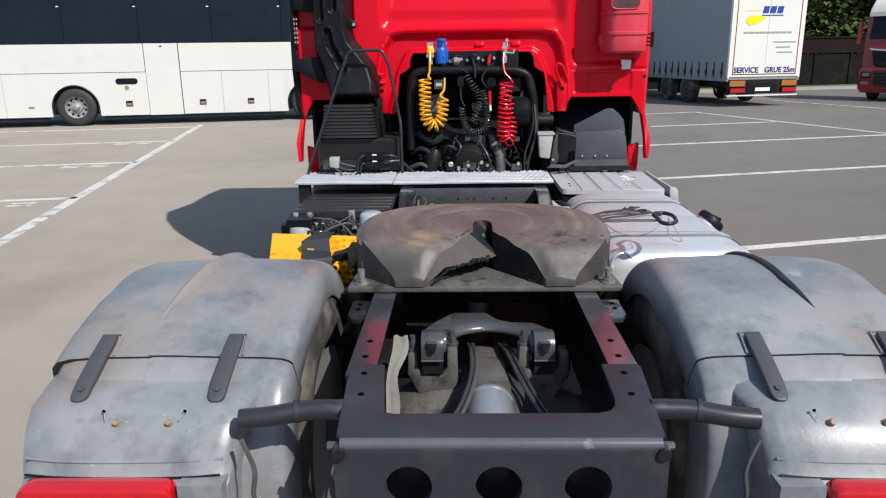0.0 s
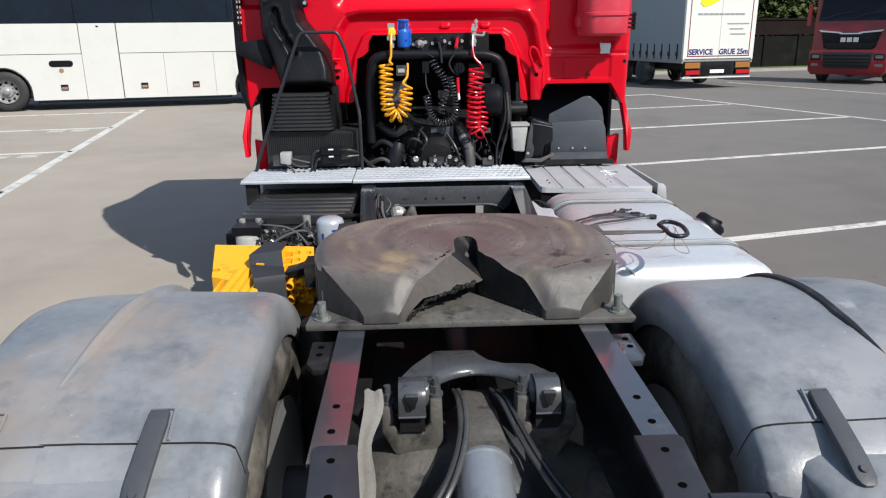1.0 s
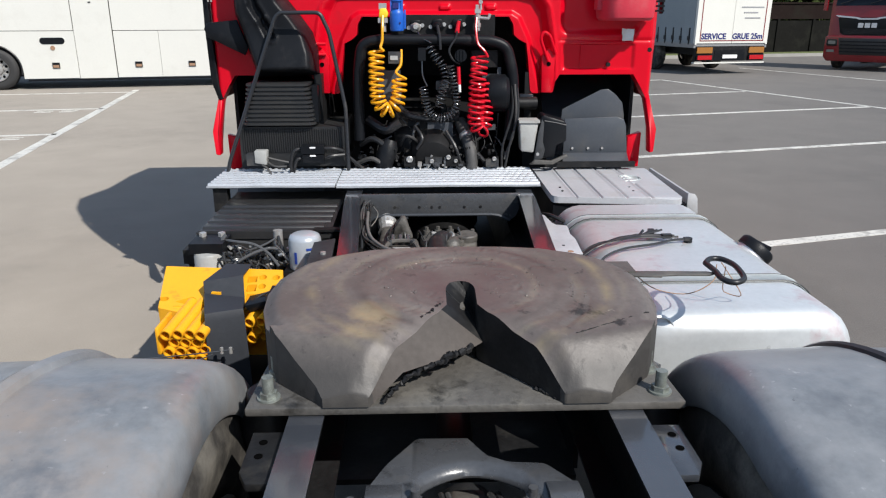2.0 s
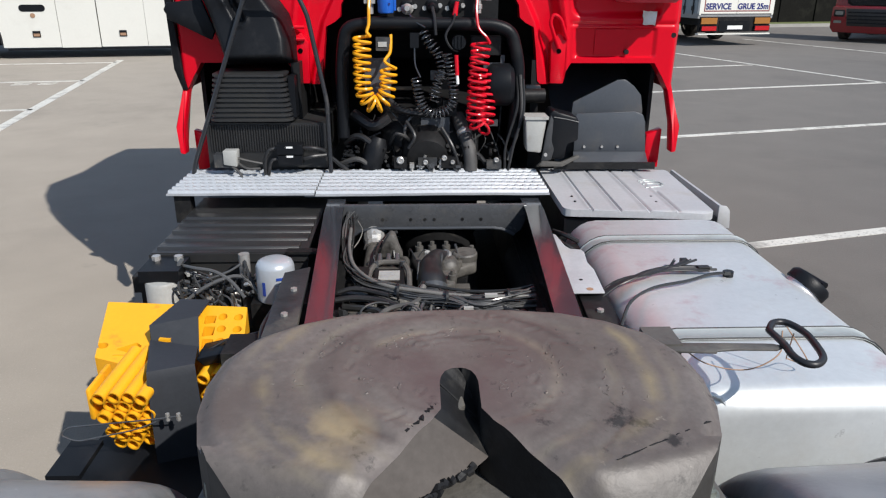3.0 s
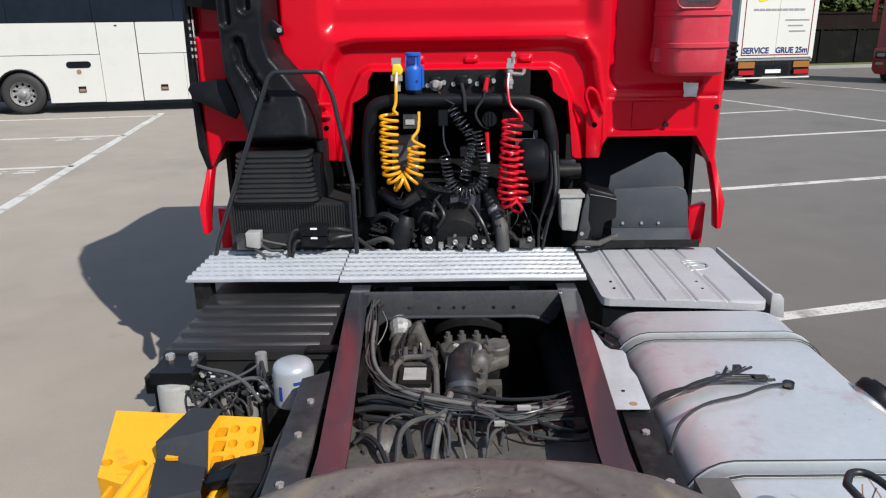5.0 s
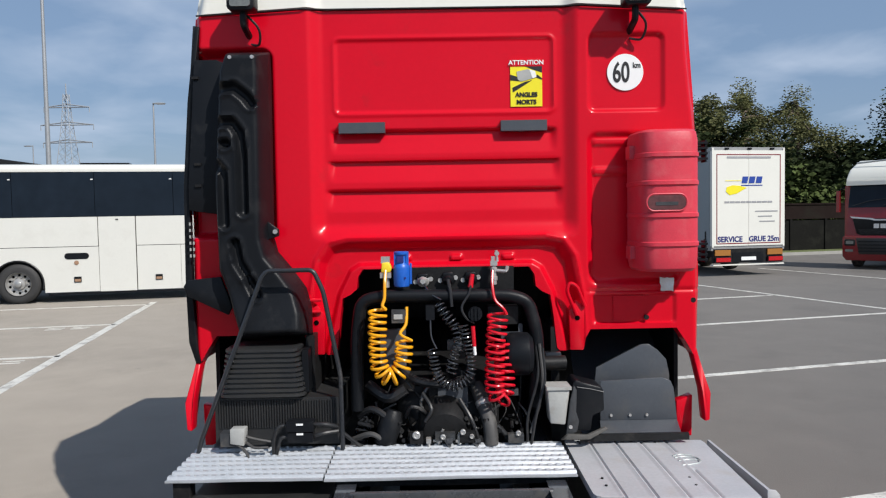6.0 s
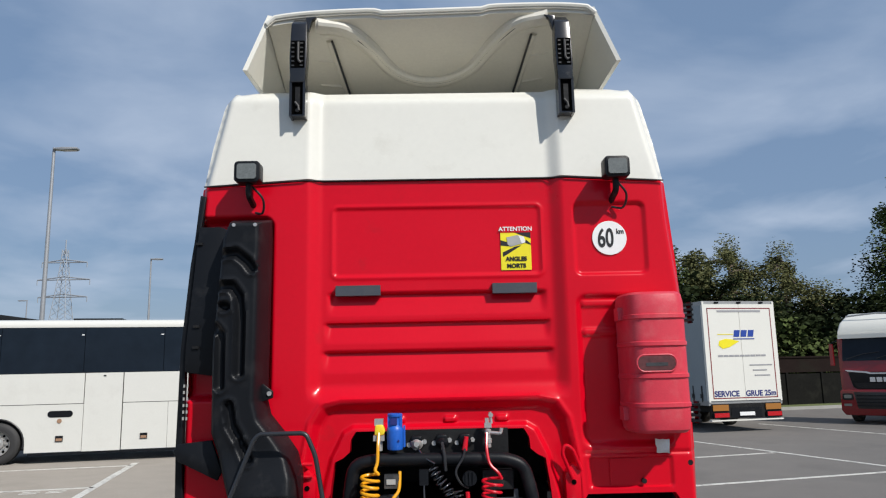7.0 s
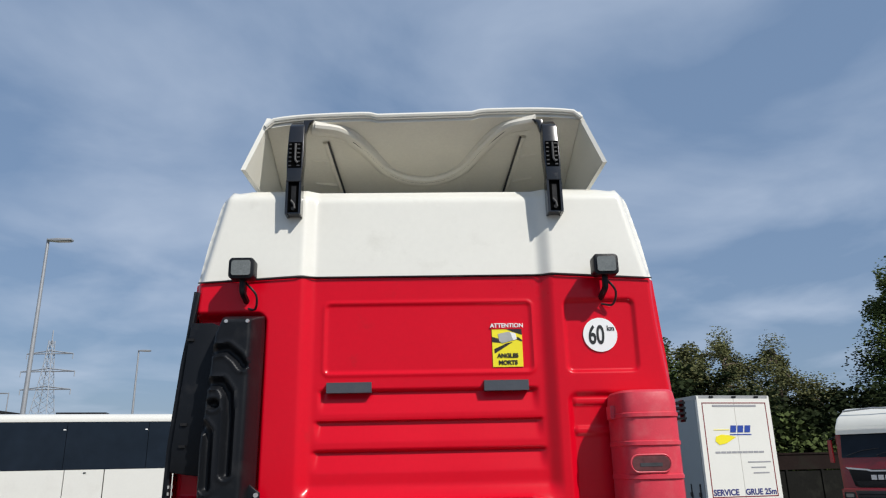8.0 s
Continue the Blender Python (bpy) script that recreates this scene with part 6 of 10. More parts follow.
# ---------------------------------------------------------------- chassis
def rails():
    for s in (-1, 1):
        cx = [(1.74, 0.352), (3.30, 0.352), (4.35, 0.418), (6.2, 0.45)]
        bm = bmesh.new()
        h = 0.0385
        def sec(y, c):
            return [(s * (c - h), y, 0.97), (s * (c + h), y, 0.97), (s * (c + h), y, 0.70), (s * (c - h), y, 0.70), (s * (c - h), y, 0.708), (s * (c + h - 0.009), y, 0.708), (s * (c + h - 0.009), y, 0.962), (s * (c - h), y, 0.962)]
        loft(bm, [sec(y, c) for y, c in cx])
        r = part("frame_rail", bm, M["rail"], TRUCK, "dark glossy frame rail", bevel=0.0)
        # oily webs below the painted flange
        # webs and lower flange take the dark material, the top flange the paint
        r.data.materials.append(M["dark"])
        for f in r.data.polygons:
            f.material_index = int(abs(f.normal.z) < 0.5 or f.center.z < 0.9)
        for y in (1.86, 1.97):
            part("hole", T([(s * 0.352, y, 0.969), (s * 0.352, y, 0.9715)], 0.009, 10), M["bore"], r)
        # weld seam and stiffener strip on the outside
        bm = bmesh.new()
        prism(bm, [(s * 0.392, 2.38), (s * 0.462, 2.38), (s * 0.46, 2.24), (s * 0.44, 2.2), (s * 0.392, 2.2)], 0.935, 0.953, axis="z")
        # left plate is dark in colour for the shade of the fifth wheel
        w = part("side_plate", bm, M["dark"] if s < 0 else M["rail"], TRUCK, bevel=0.003)
        for y in (2.34, 2.29):
            part("hole", T([(s * 0.432, y, 0.952), (s * 0.432, y, 0.9545)], 0.009, 10), M["bore"], w)
        bm = bmesh.new()
        prism(bm, [(s * 0.40, 3.0), (s * 0.50, 3.0), (s * 0.52, 3.75), (s * 0.44, 3.8)], 0.93, 0.948, axis="z")
        w = part("side_plate", bm, M["axle"] if s < 0 else M["dark"], TRUCK, bevel=0.003)
        for y in (3.2, 3.42, 3.6):
            part("bolt", T([(s * 0.465, y, 0.948), (s * 0.465, y, 0.956)], 0.011, 6), M["steel"], w)


rails()


def end_beam():
    out = [(-0.385, 1.785), (-0.362, 1.43), (-0.35, 1.412), (0.35, 1.412), (0.362, 1.43), (0.395, 1.785), (0.385, 1.80), (0.292, 1.80), (0.287, 1.60), (0.28, 1.565), (0.265, 1.54), (0.235, 1.527), (-0.245, 1.525), (-0.258, 1.53), (-0.266, 1.545), (-0.292, 1.80), (-0.375, 1.80)]
    bm = bmesh.new()
    prism(bm, out, 0.962, 0.975, axis="z")
    e = part("end_beam", bm, M["beam"], TRUCK, "dark blue-black rear cross beam", bevel=0.004)
    holes = [[(cx + 0.052 * math.cos(radians(a)), 0.863 + 0.052 * math.sin(radians(a))) for a in range(0, 360, 15)] for cx in (-0.201, -0.003, 0.193)]
    def face_y(u, v):
        return 1.395 + 0.018 * np.clip((v - 0.952) / 0.022, 0, 1) ** 2.2 + 0.0 * u
    me = relief("rear_face", M["beam"], [(-0.362, 0.55), (0.362, 0.55), (0.365, 0.93), (0.358, 0.96), (0.345, 0.973), (-0.345, 0.973), (-0.358, 0.96), (-0.365, 0.93)], 0.0085, face_y, 1.415, holes=holes)
    part("rear_face", me, M["beam"], e, "rear face with three round holes")
    part("folded_edge", T([(-0.35, 1.4085, 0.9625), (0.35, 1.4085, 0.9625)], 0.0135, 20), M["edge_highlight"], e, "folded edge with its highlight in the colour")
    part("inner_face", B(-0.30, 0.30, 1.515, 1.523, 0.6, 0.96), M["beam"], e)
    for cx in (-0.201, -0.003, 0.193):
        part("boss", T([(cx, 1.47, 0.845), (cx, 1.513, 0.845)], 0.03, 14), M["hose"], e)
    for s in (-1, 1):
        for x, y in ((0.34, 1.74), (0.332, 1.62)):
            part("hole", T([(s * x, y, 0.974), (s * x, y, 0.9765)], 0.0085, 12), M["bore"], e)
        part("end_cap", T([(s * 0.352, 1.388, 0.945), (s * 0.352, 1.41, 0.945)], [0.015, 0.018], 14), M["gloss_black"], e)
        part("corner_bolt", T([(s * 0.36, 1.43, 0.945), (s * 0.383, 1.43, 0.945)], 0.010, 6), M["cast"], e)
        part("corner_bolt", T([(s * 0.36, 1.45, 0.86), (s * 0.378, 1.45, 0.86)], 0.010, 6), M["cast"], e)
        bm = bmesh.new()
        tube(bm, rounded([(s * 0.37, 1.58, 0.955), (s * 0.46, 1.575, 0.957), (s * 0.55, 1.555, 0.948), (s * 0.615, 1.55, 0.945)], 0.05), 0.025, 16)
        part("mudguard_tube", bm, M["tube"], TRUCK, "dark tubular mudguard carrier", bevel=0.0)
        part("tube_band", T([(s * 0.475, 1.572, 0.956), (s * 0.487, 1.57, 0.955)], 0.028, 16), M["beam"], TRUCK)


end_beam()


# ---------------------------------------------------------------- mudguards, wheels, tail lamps
AX_Y, AX_Z, R_G = 2.27, 0.50, 0.611


def mudguard(s):
    ex0, ex1 = 0.535, 1.215
    def cross(y, z, ny, nz, k=1.0, lip=0.10, x0=ex0, x1=ex1):
        """one cross-section: outer skin from the inner lip over the crown to the outer lip, then back inside"""
        o = []
        for x, h in ((x0, -lip - 0.02), (x0, -0.075), (x0 + 0.004, -0.048 * k), (x0 + 0.012, -0.028 * k), (x0 + 0.026, -0.014 * k), (x0 + 0.045, -0.006 * k), (x0 + 0.08, 0.0), (x0 + 0.19, 0.003), ((x0 + x1) / 2 - 0.06, 0.006), ((x0 + x1) / 2 - 0.03, 0.008),
                     ((x0 + x1) / 2 + 0.05, 0.008), (x1 - 0.3, 0.004), (x1 - 0.15, 0.001), (x1 - 0.07, -0.007), (x1 - 0.03, -0.02), (x1 - 0.01, -0.042), (x1, -0.08), (x1, -0.15)):
            o.append((s * x, y + ny * h, z + nz * h))
        inn = [(s * (x0 + 0.006 if i == 0 else x), y + ny * (h - 0.008), z + nz * (h - 0.008)) for i, (x, h) in enumerate(((x0 + 0.006, -lip - 0.02), (x0 + 0.022, -0.085), (x0 + 0.09, -0.026), (x1 - 0.16, -0.012), (x1 - 0.03, -0.07), (x1 - 0.008, -0.15)))]
        return o + inn[::-1]
    bm = bmesh.new()
    rows = []
    for a in range(-2, 106, 5):
        c, sn = math.cos(radians(a)), math.sin(radians(a))
        rows.append(cross(AX_Y + R_G * c, AX_Z + R_G * sn, c, sn))
    # straighter tail down to the seam of the rear section
    tail = [(2.05, 1.087), (1.97, 1.070), (1.90, 1.052), (1.84, 1.031), (1.778, 1.006)]
    for (y, z), (ny, nz) in zip(tail, ((-0.26, 0.966), (-0.3, 0.954), (-0.34, 0.94), (-0.38, 0.925), (-0.4, 0.917))):
        rows.append(cross(y, z, ny, nz, k=0.45 + 1.6 * max(0.0, y - 1.80)))
    loft(bm, rows)
    g = part("mudguard", bm, M["guard"], TRUCK, "weathered grey plastic mudguard", smooth=45)
    g.data.materials.append(M["hose"])
    for f in g.data.polygons:
        f.material_index = int(f.center.y < 1.80 and f.normal.y < -0.8)
    # raised bead that runs over the crown and fades at the back
    bm = bmesh.new()
    pts, rs = [], []
    crown = [(AX_Y + (R_G + 0.004) * math.cos(radians(a)), AX_Z + (R_G + 0.004) * math.sin(radians(a))) for a in range(20, 104, 4)] + [(2.07, 1.096), (2.03, 1.088), (1.99, 1.079), (1.95, 1.069), (1.92, 1.060)]
    for k, (y, z) in enumerate(crown):
        t = k / (len(crown) - 1)
        x = 0.875 + (0.10 if s < 0 else 0.07) * max(0, t - 0.55) * 1.6
        pts.append((s * x, y, z))
        rs.append((0.024 if s < 0 else 0.016) * min(1, (1 - t) * 4 + 0.1))
    tube(bm, pts, rs, 8)
    part("bead", bm, M["guard"] if s < 0 else M["hose"], g, "" if s < 0 else "black rubber bead")
    # rear section
    prof = [(1.80, 1.008), (1.768, 0.9935), (1.718, 0.960), (1.675, 0.908), (1.648, 0.845), (1.634, 0.765), (1.628, 0.66), (1.628, 0.5)]
    bm = bmesh.new()
    rows = []
    for i, (y, z) in enumerate(prof):
        a, b = prof[max(0, i - 1)], prof[min(len(prof) - 1, i + 1)]
        d = Vector((b[0] - a[0], b[1] - a[1])).normalized()
        ny, nz = d.y, -d.x
        rows.append(cross(y, z, ny, nz, k=0.5, x0=0.537, x1=1.2 - 0.004 * i, lip=0.13))
    loft(bm, rows)
    rg = part("rear_mudguard", bm, M["guard"], TRUCK, "grey plastic rear mudguard section", smooth=45)
    # raised box that carries the lamp
    bm = bmesh.new()
    bp = [(1.775, 0.966), (1.715, 0.957), (1.63, 0.945), (1.575, 0.905), (1.53, 0.845), (1.515, 0.80), (1.50, 0.79), (1.495, 0.70), (1.495, 0.5)]
    rows = []
    for i, (y, z) in enumerate(bp):
        x1, x0 = (1.208, 1.203, 1.195, 1.185, 1.174, 1.168, 1.166, 1.165, 1.165)[i], (0.592, 0.602, 0.615, 0.628, 0.638, 0.642, 0.644, 0.646, 0.648)[i]
        o = []
        for x, h in ((x0, -0.06), (x0 + 0.004, -0.02), (x0 + 0.02, -0.003), (x0 + 0.05, 0.006), (x0 + 0.25, 0.01), (x1 - 0.12, 0.008), (x1 - 0.05, 0.0), (x1 - 0.012, -0.025), (x1, -0.08)):
            o.append((s * x, y - h * 0.7, z + h * (0.7 if z > 0.81 else 0)))
        o += [(s * (x1 - 0.01), y + 0.16, z - 0.06), (s * (x0 + 0.012), y + 0.16, z - 0.06)]
        rows.append(o)
    loft(bm, rows)
    lbx = part("lamp_carrier", bm, M["guard"], TRUCK, "moulded grey lamp carrier", smooth=40)
    part("crease", T(spline([(s * 0.66, 1.533, 0.850), (s * 0.75, 1.5255, 0.847), (s * 0.9, 1.522, 0.846), (s * 1.05, 1.523, 0.847), (s * 1.14, 1.532, 0.851)], 5), 0.0035, 8), M["guard"], lbx)
    part("groove", T(spline([(s * 0.665, 1.516, 0.816), (s * 0.75, 1.512, 0.811), (s * 0.9, 1.510, 0.809), (s * 1.05, 1.511, 0.811), (s * 1.14, 1.515, 0.816)], 5), 0.003, 6), M["plastic"], lbx, "dark gap over the lamp")
    for x in (0.80, 0.93):
        part("rivet", T([(s * x, 1.575, 0.922), (s * x, 1.567, 0.9275)], [0.0095, 0.006], 12), M["rust"], lbx, "rusty rivet")
        part("cotter", T([(s * (x + 0.035 * (1 if x > 0.9 else -1)), 1.590, 0.942), (s * (x + 0.026 * (1 if x > 0.9 else -1)), 1.572, 0.930)], 0.0012, 5), M["steel"], lbx)
        part("cotter_hole", T([(s * (x + 0.036 * (1 if x > 0.9 else -1)), 1.594, 0.943), (s * (x + 0.036 * (1 if x > 0.9 else -1)), 1.590, 0.946)], 0.0038, 8), M["bore"], lbx)
    # tail lamp
    tl = part("tail_lamp", P(rrect(min(s * 0.765, s * 1.14), max(s * 0.765, s * 1.14), 0.64, 0.815, 0.03), 1.455, 1.52), M["lens_red"], TRUCK, "red rear lamp cluster", bevel=0.018)
    part("clear_section", P(rrect(min(s * 1.075, s * 1.125), max(s * 1.075, s * 1.125), 0.69, 0.785, 0.018), 1.447, 1.456), M["white_ink"], tl, "clear lamp section")
    part("lit_lens", P(rrect(min(s * 0.845, s * 1.07), max(s * 0.845, s * 1.07), 0.66, 0.79, 0.012), 1.447, 1.456), M["lens_bright"], tl, "bright red ribbed lens", bevel=0.004)
    part("round_lens", T([(s * 0.808, 1.456, 0.72), (s * 0.808, 1.448, 0.72)], [0.033, 0.028], 20), M["lens_bright"], tl)
    for k in range(10):
        part("lens_rib", B(*sorted((s * 0.85, s * 1.065)), 1.4455, 1.4475, 0.668 + k * 0.012, 0.671 + k * 0.012), M["lens_red"], tl)
    part("lamp_rim", B(min(s * 0.76, s * 1.155), max(s * 0.76, s * 1.155), 1.47, 1.53, 0.62, 0.64), M["plastic"], tl)
    part("filler_panel", B(min(s * 0.65, s * 0.755), max(s * 0.65, s * 0.755), 1.475, 1.53, 0.55, 0.812), M["guard"], lbx, bevel=0.008)
    # two rubber hold-down straps over the seam
    for x in (0.70, 1.05):
        dx = 0.0
        rows = []
        for (y, z, w, k) in ((1.84, 1.040, 0.020, 0), (1.81, 1.027, 0.022, 0.1), (1.76, 1.008, 0.022, 0.4), (1.68, 0.974, 0.022, 0.75), (1.645, 0.954, 0.021, 1.0), (1.634, 0.948, 0.016, 1.0), (1.629, 0.945, 0.008, 1.0)):
            cx = s * (x + dx * k)
            rows.append([(cx - w, y, z), (cx + w, y, z), (cx + w, y - 0.008, z + 0.012), (cx - w, y - 0.008, z + 0.012)])
        bm = bmesh.new()
        loft(bm, rows)
        st = part("rubber_strap", bm, M["strap_rubber"], TRUCK, "dark grey rubber mudguard strap", bevel=0.003)
        cx = s * (x + dx)
        part("strap_stud", T([(cx, 1.66, 0.96), (cx, 1.648, 0.979)], 0.008, 12), M["cast"], st)
        bm = bmesh.new()
        tube(bm, [(s * x - 0.030, 1.778, 1.0115), (s * x - 0.027, 1.850, 1.043), (s * x + 0.027, 1.850, 1.043), (s * x + 0.030, 1.778, 1.0115)], 0.0035, 6)
        part("strap_keeper", bm, M["guard"], st, "moulded grey keeper round the strap")
    # inner wire
    part("wire", T(spline([(s * 0.60, 1.50, 0.92), (s * 0.57, 1.485, 0.85), (s * 0.575, 1.48, 0.78), (s * 0.555, 1.485, 0.70)]), 0.006, 6), M["grey_hose"], TRUCK)
    # twin tyres on their rim
    bm = bmesh.new()
    r = 0.515
    for x0 in (0.548, 0.892):
        x0 = min(s * x0, s * (x0 + 0.28))
        lathe(bm, (x0, AX_Y, r), (x0 + 1, AX_Y, r), [(0.02, r * 0.56), (0.0, r * 0.62), (-0.012, r * 0.80), (0.006, r * 0.93), (0.03, r * 0.985), (0.05, r), (0.23, r), (0.25, r * 0.985), (0.274, r * 0.93), (0.292, r * 0.8), (0.28, r * 0.62), (0.26, r * 0.56)], 56)
    # tread blocks at the shoulder
    for k in range(56):
        a = 2 * math.pi * k / 56
        for x0 in (0.548, 0.892):
            m = Matrix.Translation((0, AX_Y, r)) @ Matrix.Rotation(a, 4, "X")
            for xa in (0.012, 0.10, 0.19):
                xs = sorted((s * (x0 + xa), s * (x0 + xa + 0.075)))
                box(bm, xs[0], xs[1], -0.021, 0.021, r * 0.96, r + 0.010, m)
    w = part("drive_wheel", bm, M["rubber"], TRUCK, "dusty twin drive tyres", smooth=30)
    bm = bmesh.new()
    xa = s * 0.548
    lathe(bm, (xa, AX_Y, r), (xa + s, AX_Y, r), [(0.0, r * 0.57), (0.03, r * 0.53), (0.06, r * 0.5), (0.10, r * 0.36), (0.2, r * 0.3), (0.3, r * 0.2)], 32)
    part("rim", bm, M["rim"], w)


mudguard(-1)
mudguard(1)


# ---------------------------------------------------------------- fifth wheel
def fifth_wheel():
    half = [(0.0, 2.985), (0.12, 2.98), (0.24, 2.965), (0.34, 2.93), (0.42, 2.88), (0.468, 2.81), (0.485, 2.73), (0.482, 2.65), (0.462, 2.575), (0.43, 2.52), (0.38, 2.47), (0.33, 2.425), (0.315, 2.405),
            (0.215, 2.405), (0.195, 2.43), (0.13, 2.515), (0.056, 2.60), (0.037, 2.63), (0.037, 2.705), (0.034, 2.722), (0.026, 2.738), (0.014, 2.746), (0.0, 2.748)]
    out = half + [(-x, y) for x, y in reversed(half[1:-1])]

    def crease(u):
        return 2.487 + 0.06 * np.clip((np.abs(u) - 0.2) / 0.27, 0, 1) ** 1.5

    def top(u, v):
        z = 1.155 + 0.1375 * (v - 2.75)
        # pick-up ramps break away from the plate along a crease
        over = crease(u) - v
        z = z - 1.15 * (np.sqrt(np.clip(over, 0, None) ** 2 + 0.0004) - 0.02) * (over > 0)
        # rolled edge
        e = -sd_poly(u, v, out)
        z = z - 0.022 * (1 - smooth01(e, 0.0, 0.045)) ** 2 * (v > 2.55) * np.maximum(smooth01(np.abs(u), 0.22, 0.32), smooth01(v, 2.8, 2.88))
        # inner corners of the ramps fall away into the throat
        z = z - 0.02 * (1 - smooth01(e, 0.0, 0.05)) ** 1.4 * smooth01(-v, -2.60, -2.50) * (1 - smooth01(np.abs(u), 0.2, 0.26))
        z = np.maximum(z, 0.987)
        # worn rings
        r = np.hypot(u * 0.72, (v - 2.735))
        z = z - 0.0016 * np.exp(-((r - 0.145) / 0.012) ** 2) - 0.0018 * np.exp(-((r - 0.215) / 0.015) ** 2)
        z = z + 0.0016 * np.exp(-((r - 0.175) / 0.02) ** 2)
        # scraped, uneven grease
        for x0, y0, a, ln in ((-0.26, 2.80, 0.9, 0.05), (0.2, 2.83, -0.2, 0.06), (-0.12, 2.66, 1.4, 0.04), (-0.08, 2.86, 0.3, 0.05), (0.3, 2.7, 1.7, 0.06)):
            f = sd_path(u, v, [(x0, y0), (x0 + ln * math.cos(a), y0 + ln * math.sin(a))])
            z = z - 0.002 * np.exp(-(f / 0.005) ** 2)
        f = sd_path(u, v, [(0.312, 2.70), (0.318, 2.66), (0.298, 2.60), (0.235, 2.53)])
        z = z - 0.0022 * np.exp(-(f / 0.006) ** 2)
        f = sd_path(u, v, [(-0.215, 2.66), (-0.18, 2.60), (-0.13, 2.565)])
        z = z - 0.004 * np.exp(-(f / 0.010) ** 2)
        gr = random.Random(31)
        for _ in range(26):
            a, q = gr.uniform(0, 6.28), gr.uniform(0.07, 0.2)
            x0, y0, d = q * 1.25 * math.cos(a), 2.745 + q * math.sin(a), gr.uniform(-0.6, 0.6) + (1.5 if gr.random() < 0.5 else 0)
            ln, dp = gr.uniform(0.01, 0.035), gr.uniform(0.001, 0.003)
            f = sd_path(u, v, [(x0, y0), (x0 + ln * math.cos(d), y0 + ln * math.sin(d))])
            z = z - dp * np.exp(-(f / 0.004) ** 2) + 0.6 * dp * np.exp(-((f - 0.009) / 0.004) ** 2)
        return z
    me = relief("fifth_wheel", M["greasy"], out, 0.0055, top, 0.0, to=lambda u, v, d: (u, v, d), smooth=45)
    # draw the skirt down to a constant thickness below the face
    low = [v for v in me.vertices if v.co.z < 0.5]
    for v in low:
        z = float(top(np.array([v.co.x]), np.array([v.co.y]))[0])
        inner = abs(v.co.x) < 0.21 and v.co.y < 2.76
        v.co.z = 0.994 if v.co.y < 2.66 or inner else z - 0.075
        if inner:
            # the cast throat leans in on one side, its lower edge clear of the mounting plate
            lean = min(1.0, max(0.0, (v.co.y - 2.41) / 0.14))
            if v.co.x < 0:
                v.co.x += 0.10 * lean
                v.co.z += 0.055 * min(1.0, lean * 3)
            v.co.y -= 0.02 * (v.co.y > 2.7)
    fw = part("fifth_wheel", me, M["greasy"], TRUCK, "greasy worn steel fifth wheel plate")
    # grimy cast sides and ramps of the same casting
    me.materials.append(M["ramp"])
    me.materials.append(M["throat"])
    me.materials.append(M["dark"])
    low = {v.index for v in low}
    for f in me.polygons:
        if any(k in low for k in f.vertices):
            # right throat wall goes dark to paint in its shadow
            f.material_index = (2 if f.center.x < 0 else 3) if abs(f.center.x) < 0.205 and f.center.y < 2.76 else 1
    # ragged ridges of old grease along the throat
    rr = random.Random(77)
    for a, b, r0, r1 in (((-0.185, 2.418, 1.0), (-0.135, 2.445, 1.04), 0.003, 0.006), ((-0.135, 2.445, 1.042), (-0.05, 2.51, 1.05), 0.003, 0.007), ((-0.05, 2.51, 1.05), (0.02, 2.575, 1.052), 0.004, 0.010),
                         ((-0.044, 2.645, 1.138), (-0.10, 2.575, 1.127), 0.002, 0.0055), ((0.16, 2.475, 0.995), (0.2, 2.43, 0.994), 0.003, 0.006), ((0.25, 2.497, 1.1205), (0.445, 2.588, 1.1295), 0.0008, 0.0026)):
        bm = bmesh.new()
        pts = []
        for k in range(23):
            p = Vector(a).lerp(Vector(b), k / 22)
            pts.append((p.x + rr.uniform(-1, 1) * r1 * 0.5, p.y + rr.uniform(-1, 1) * r1 * 0.5, p.z + rr.uniform(-0.3, 0.5) * r1))
        tube(bm, pts, [rr.uniform(r0, r1) for _ in pts], 6)
        part("grease_ridge", bm, M["dark"], fw)
    # ribs below, throat and locking jaw
    bm = bmesh.new()
    for s in (-1, 1):
        box(bm, *sorted((s * 0.38, s * 0.47)), 2.6, 2.78, 1.0, 1.11)
    box(bm, -0.4, 0.4, 2.88, 2.92, 1.03, 1.13)
    part("under_rib", bm, M["dark"], fw)
    part("locking_jaw", P([(-0.05, 2.665), (-0.01, 2.655), (0.012, 2.685), (0.008, 2.72), (0.018, 2.78), (-0.05, 2.78)], 1.07, 1.112, axis="z"), M["dusty"], fw, "dusty steel locking jaw", bevel=0.006)
    # mounting plate
    out2 = [(-0.485, 2.41), (0.485, 2.41), (0.475, 2.62), (0.45, 2.95), (-0.45, 2.95), (-0.475, 2.62)]
    mp_ = part("mounting_plate", P(out2, 0.972, 0.992, axis="z"), M["dusty"], TRUCK, "dusty steel mounting plate", bevel=0.004)
    for s in (-1, 1):
        for y in (2.455, 2.56):
            b = part("mounting_bolt", T([(s * 0.44, y, 0.992), (s * 0.44, y, 1.008)], 0.020, 6), M["zinc"], mp_, "hexagon bolt with washer")
            bm = bmesh.new()
            cyl(bm, (s * 0.44, y, 0.99), (s * 0.44, y, 0.997), 0.026, 16)
            cyl(bm, (s * 0.44, y, 1.0), (s * 0.44, y, 1.045), 0.013, 10)
            part("washer", bm, M["zinc"], mp_)
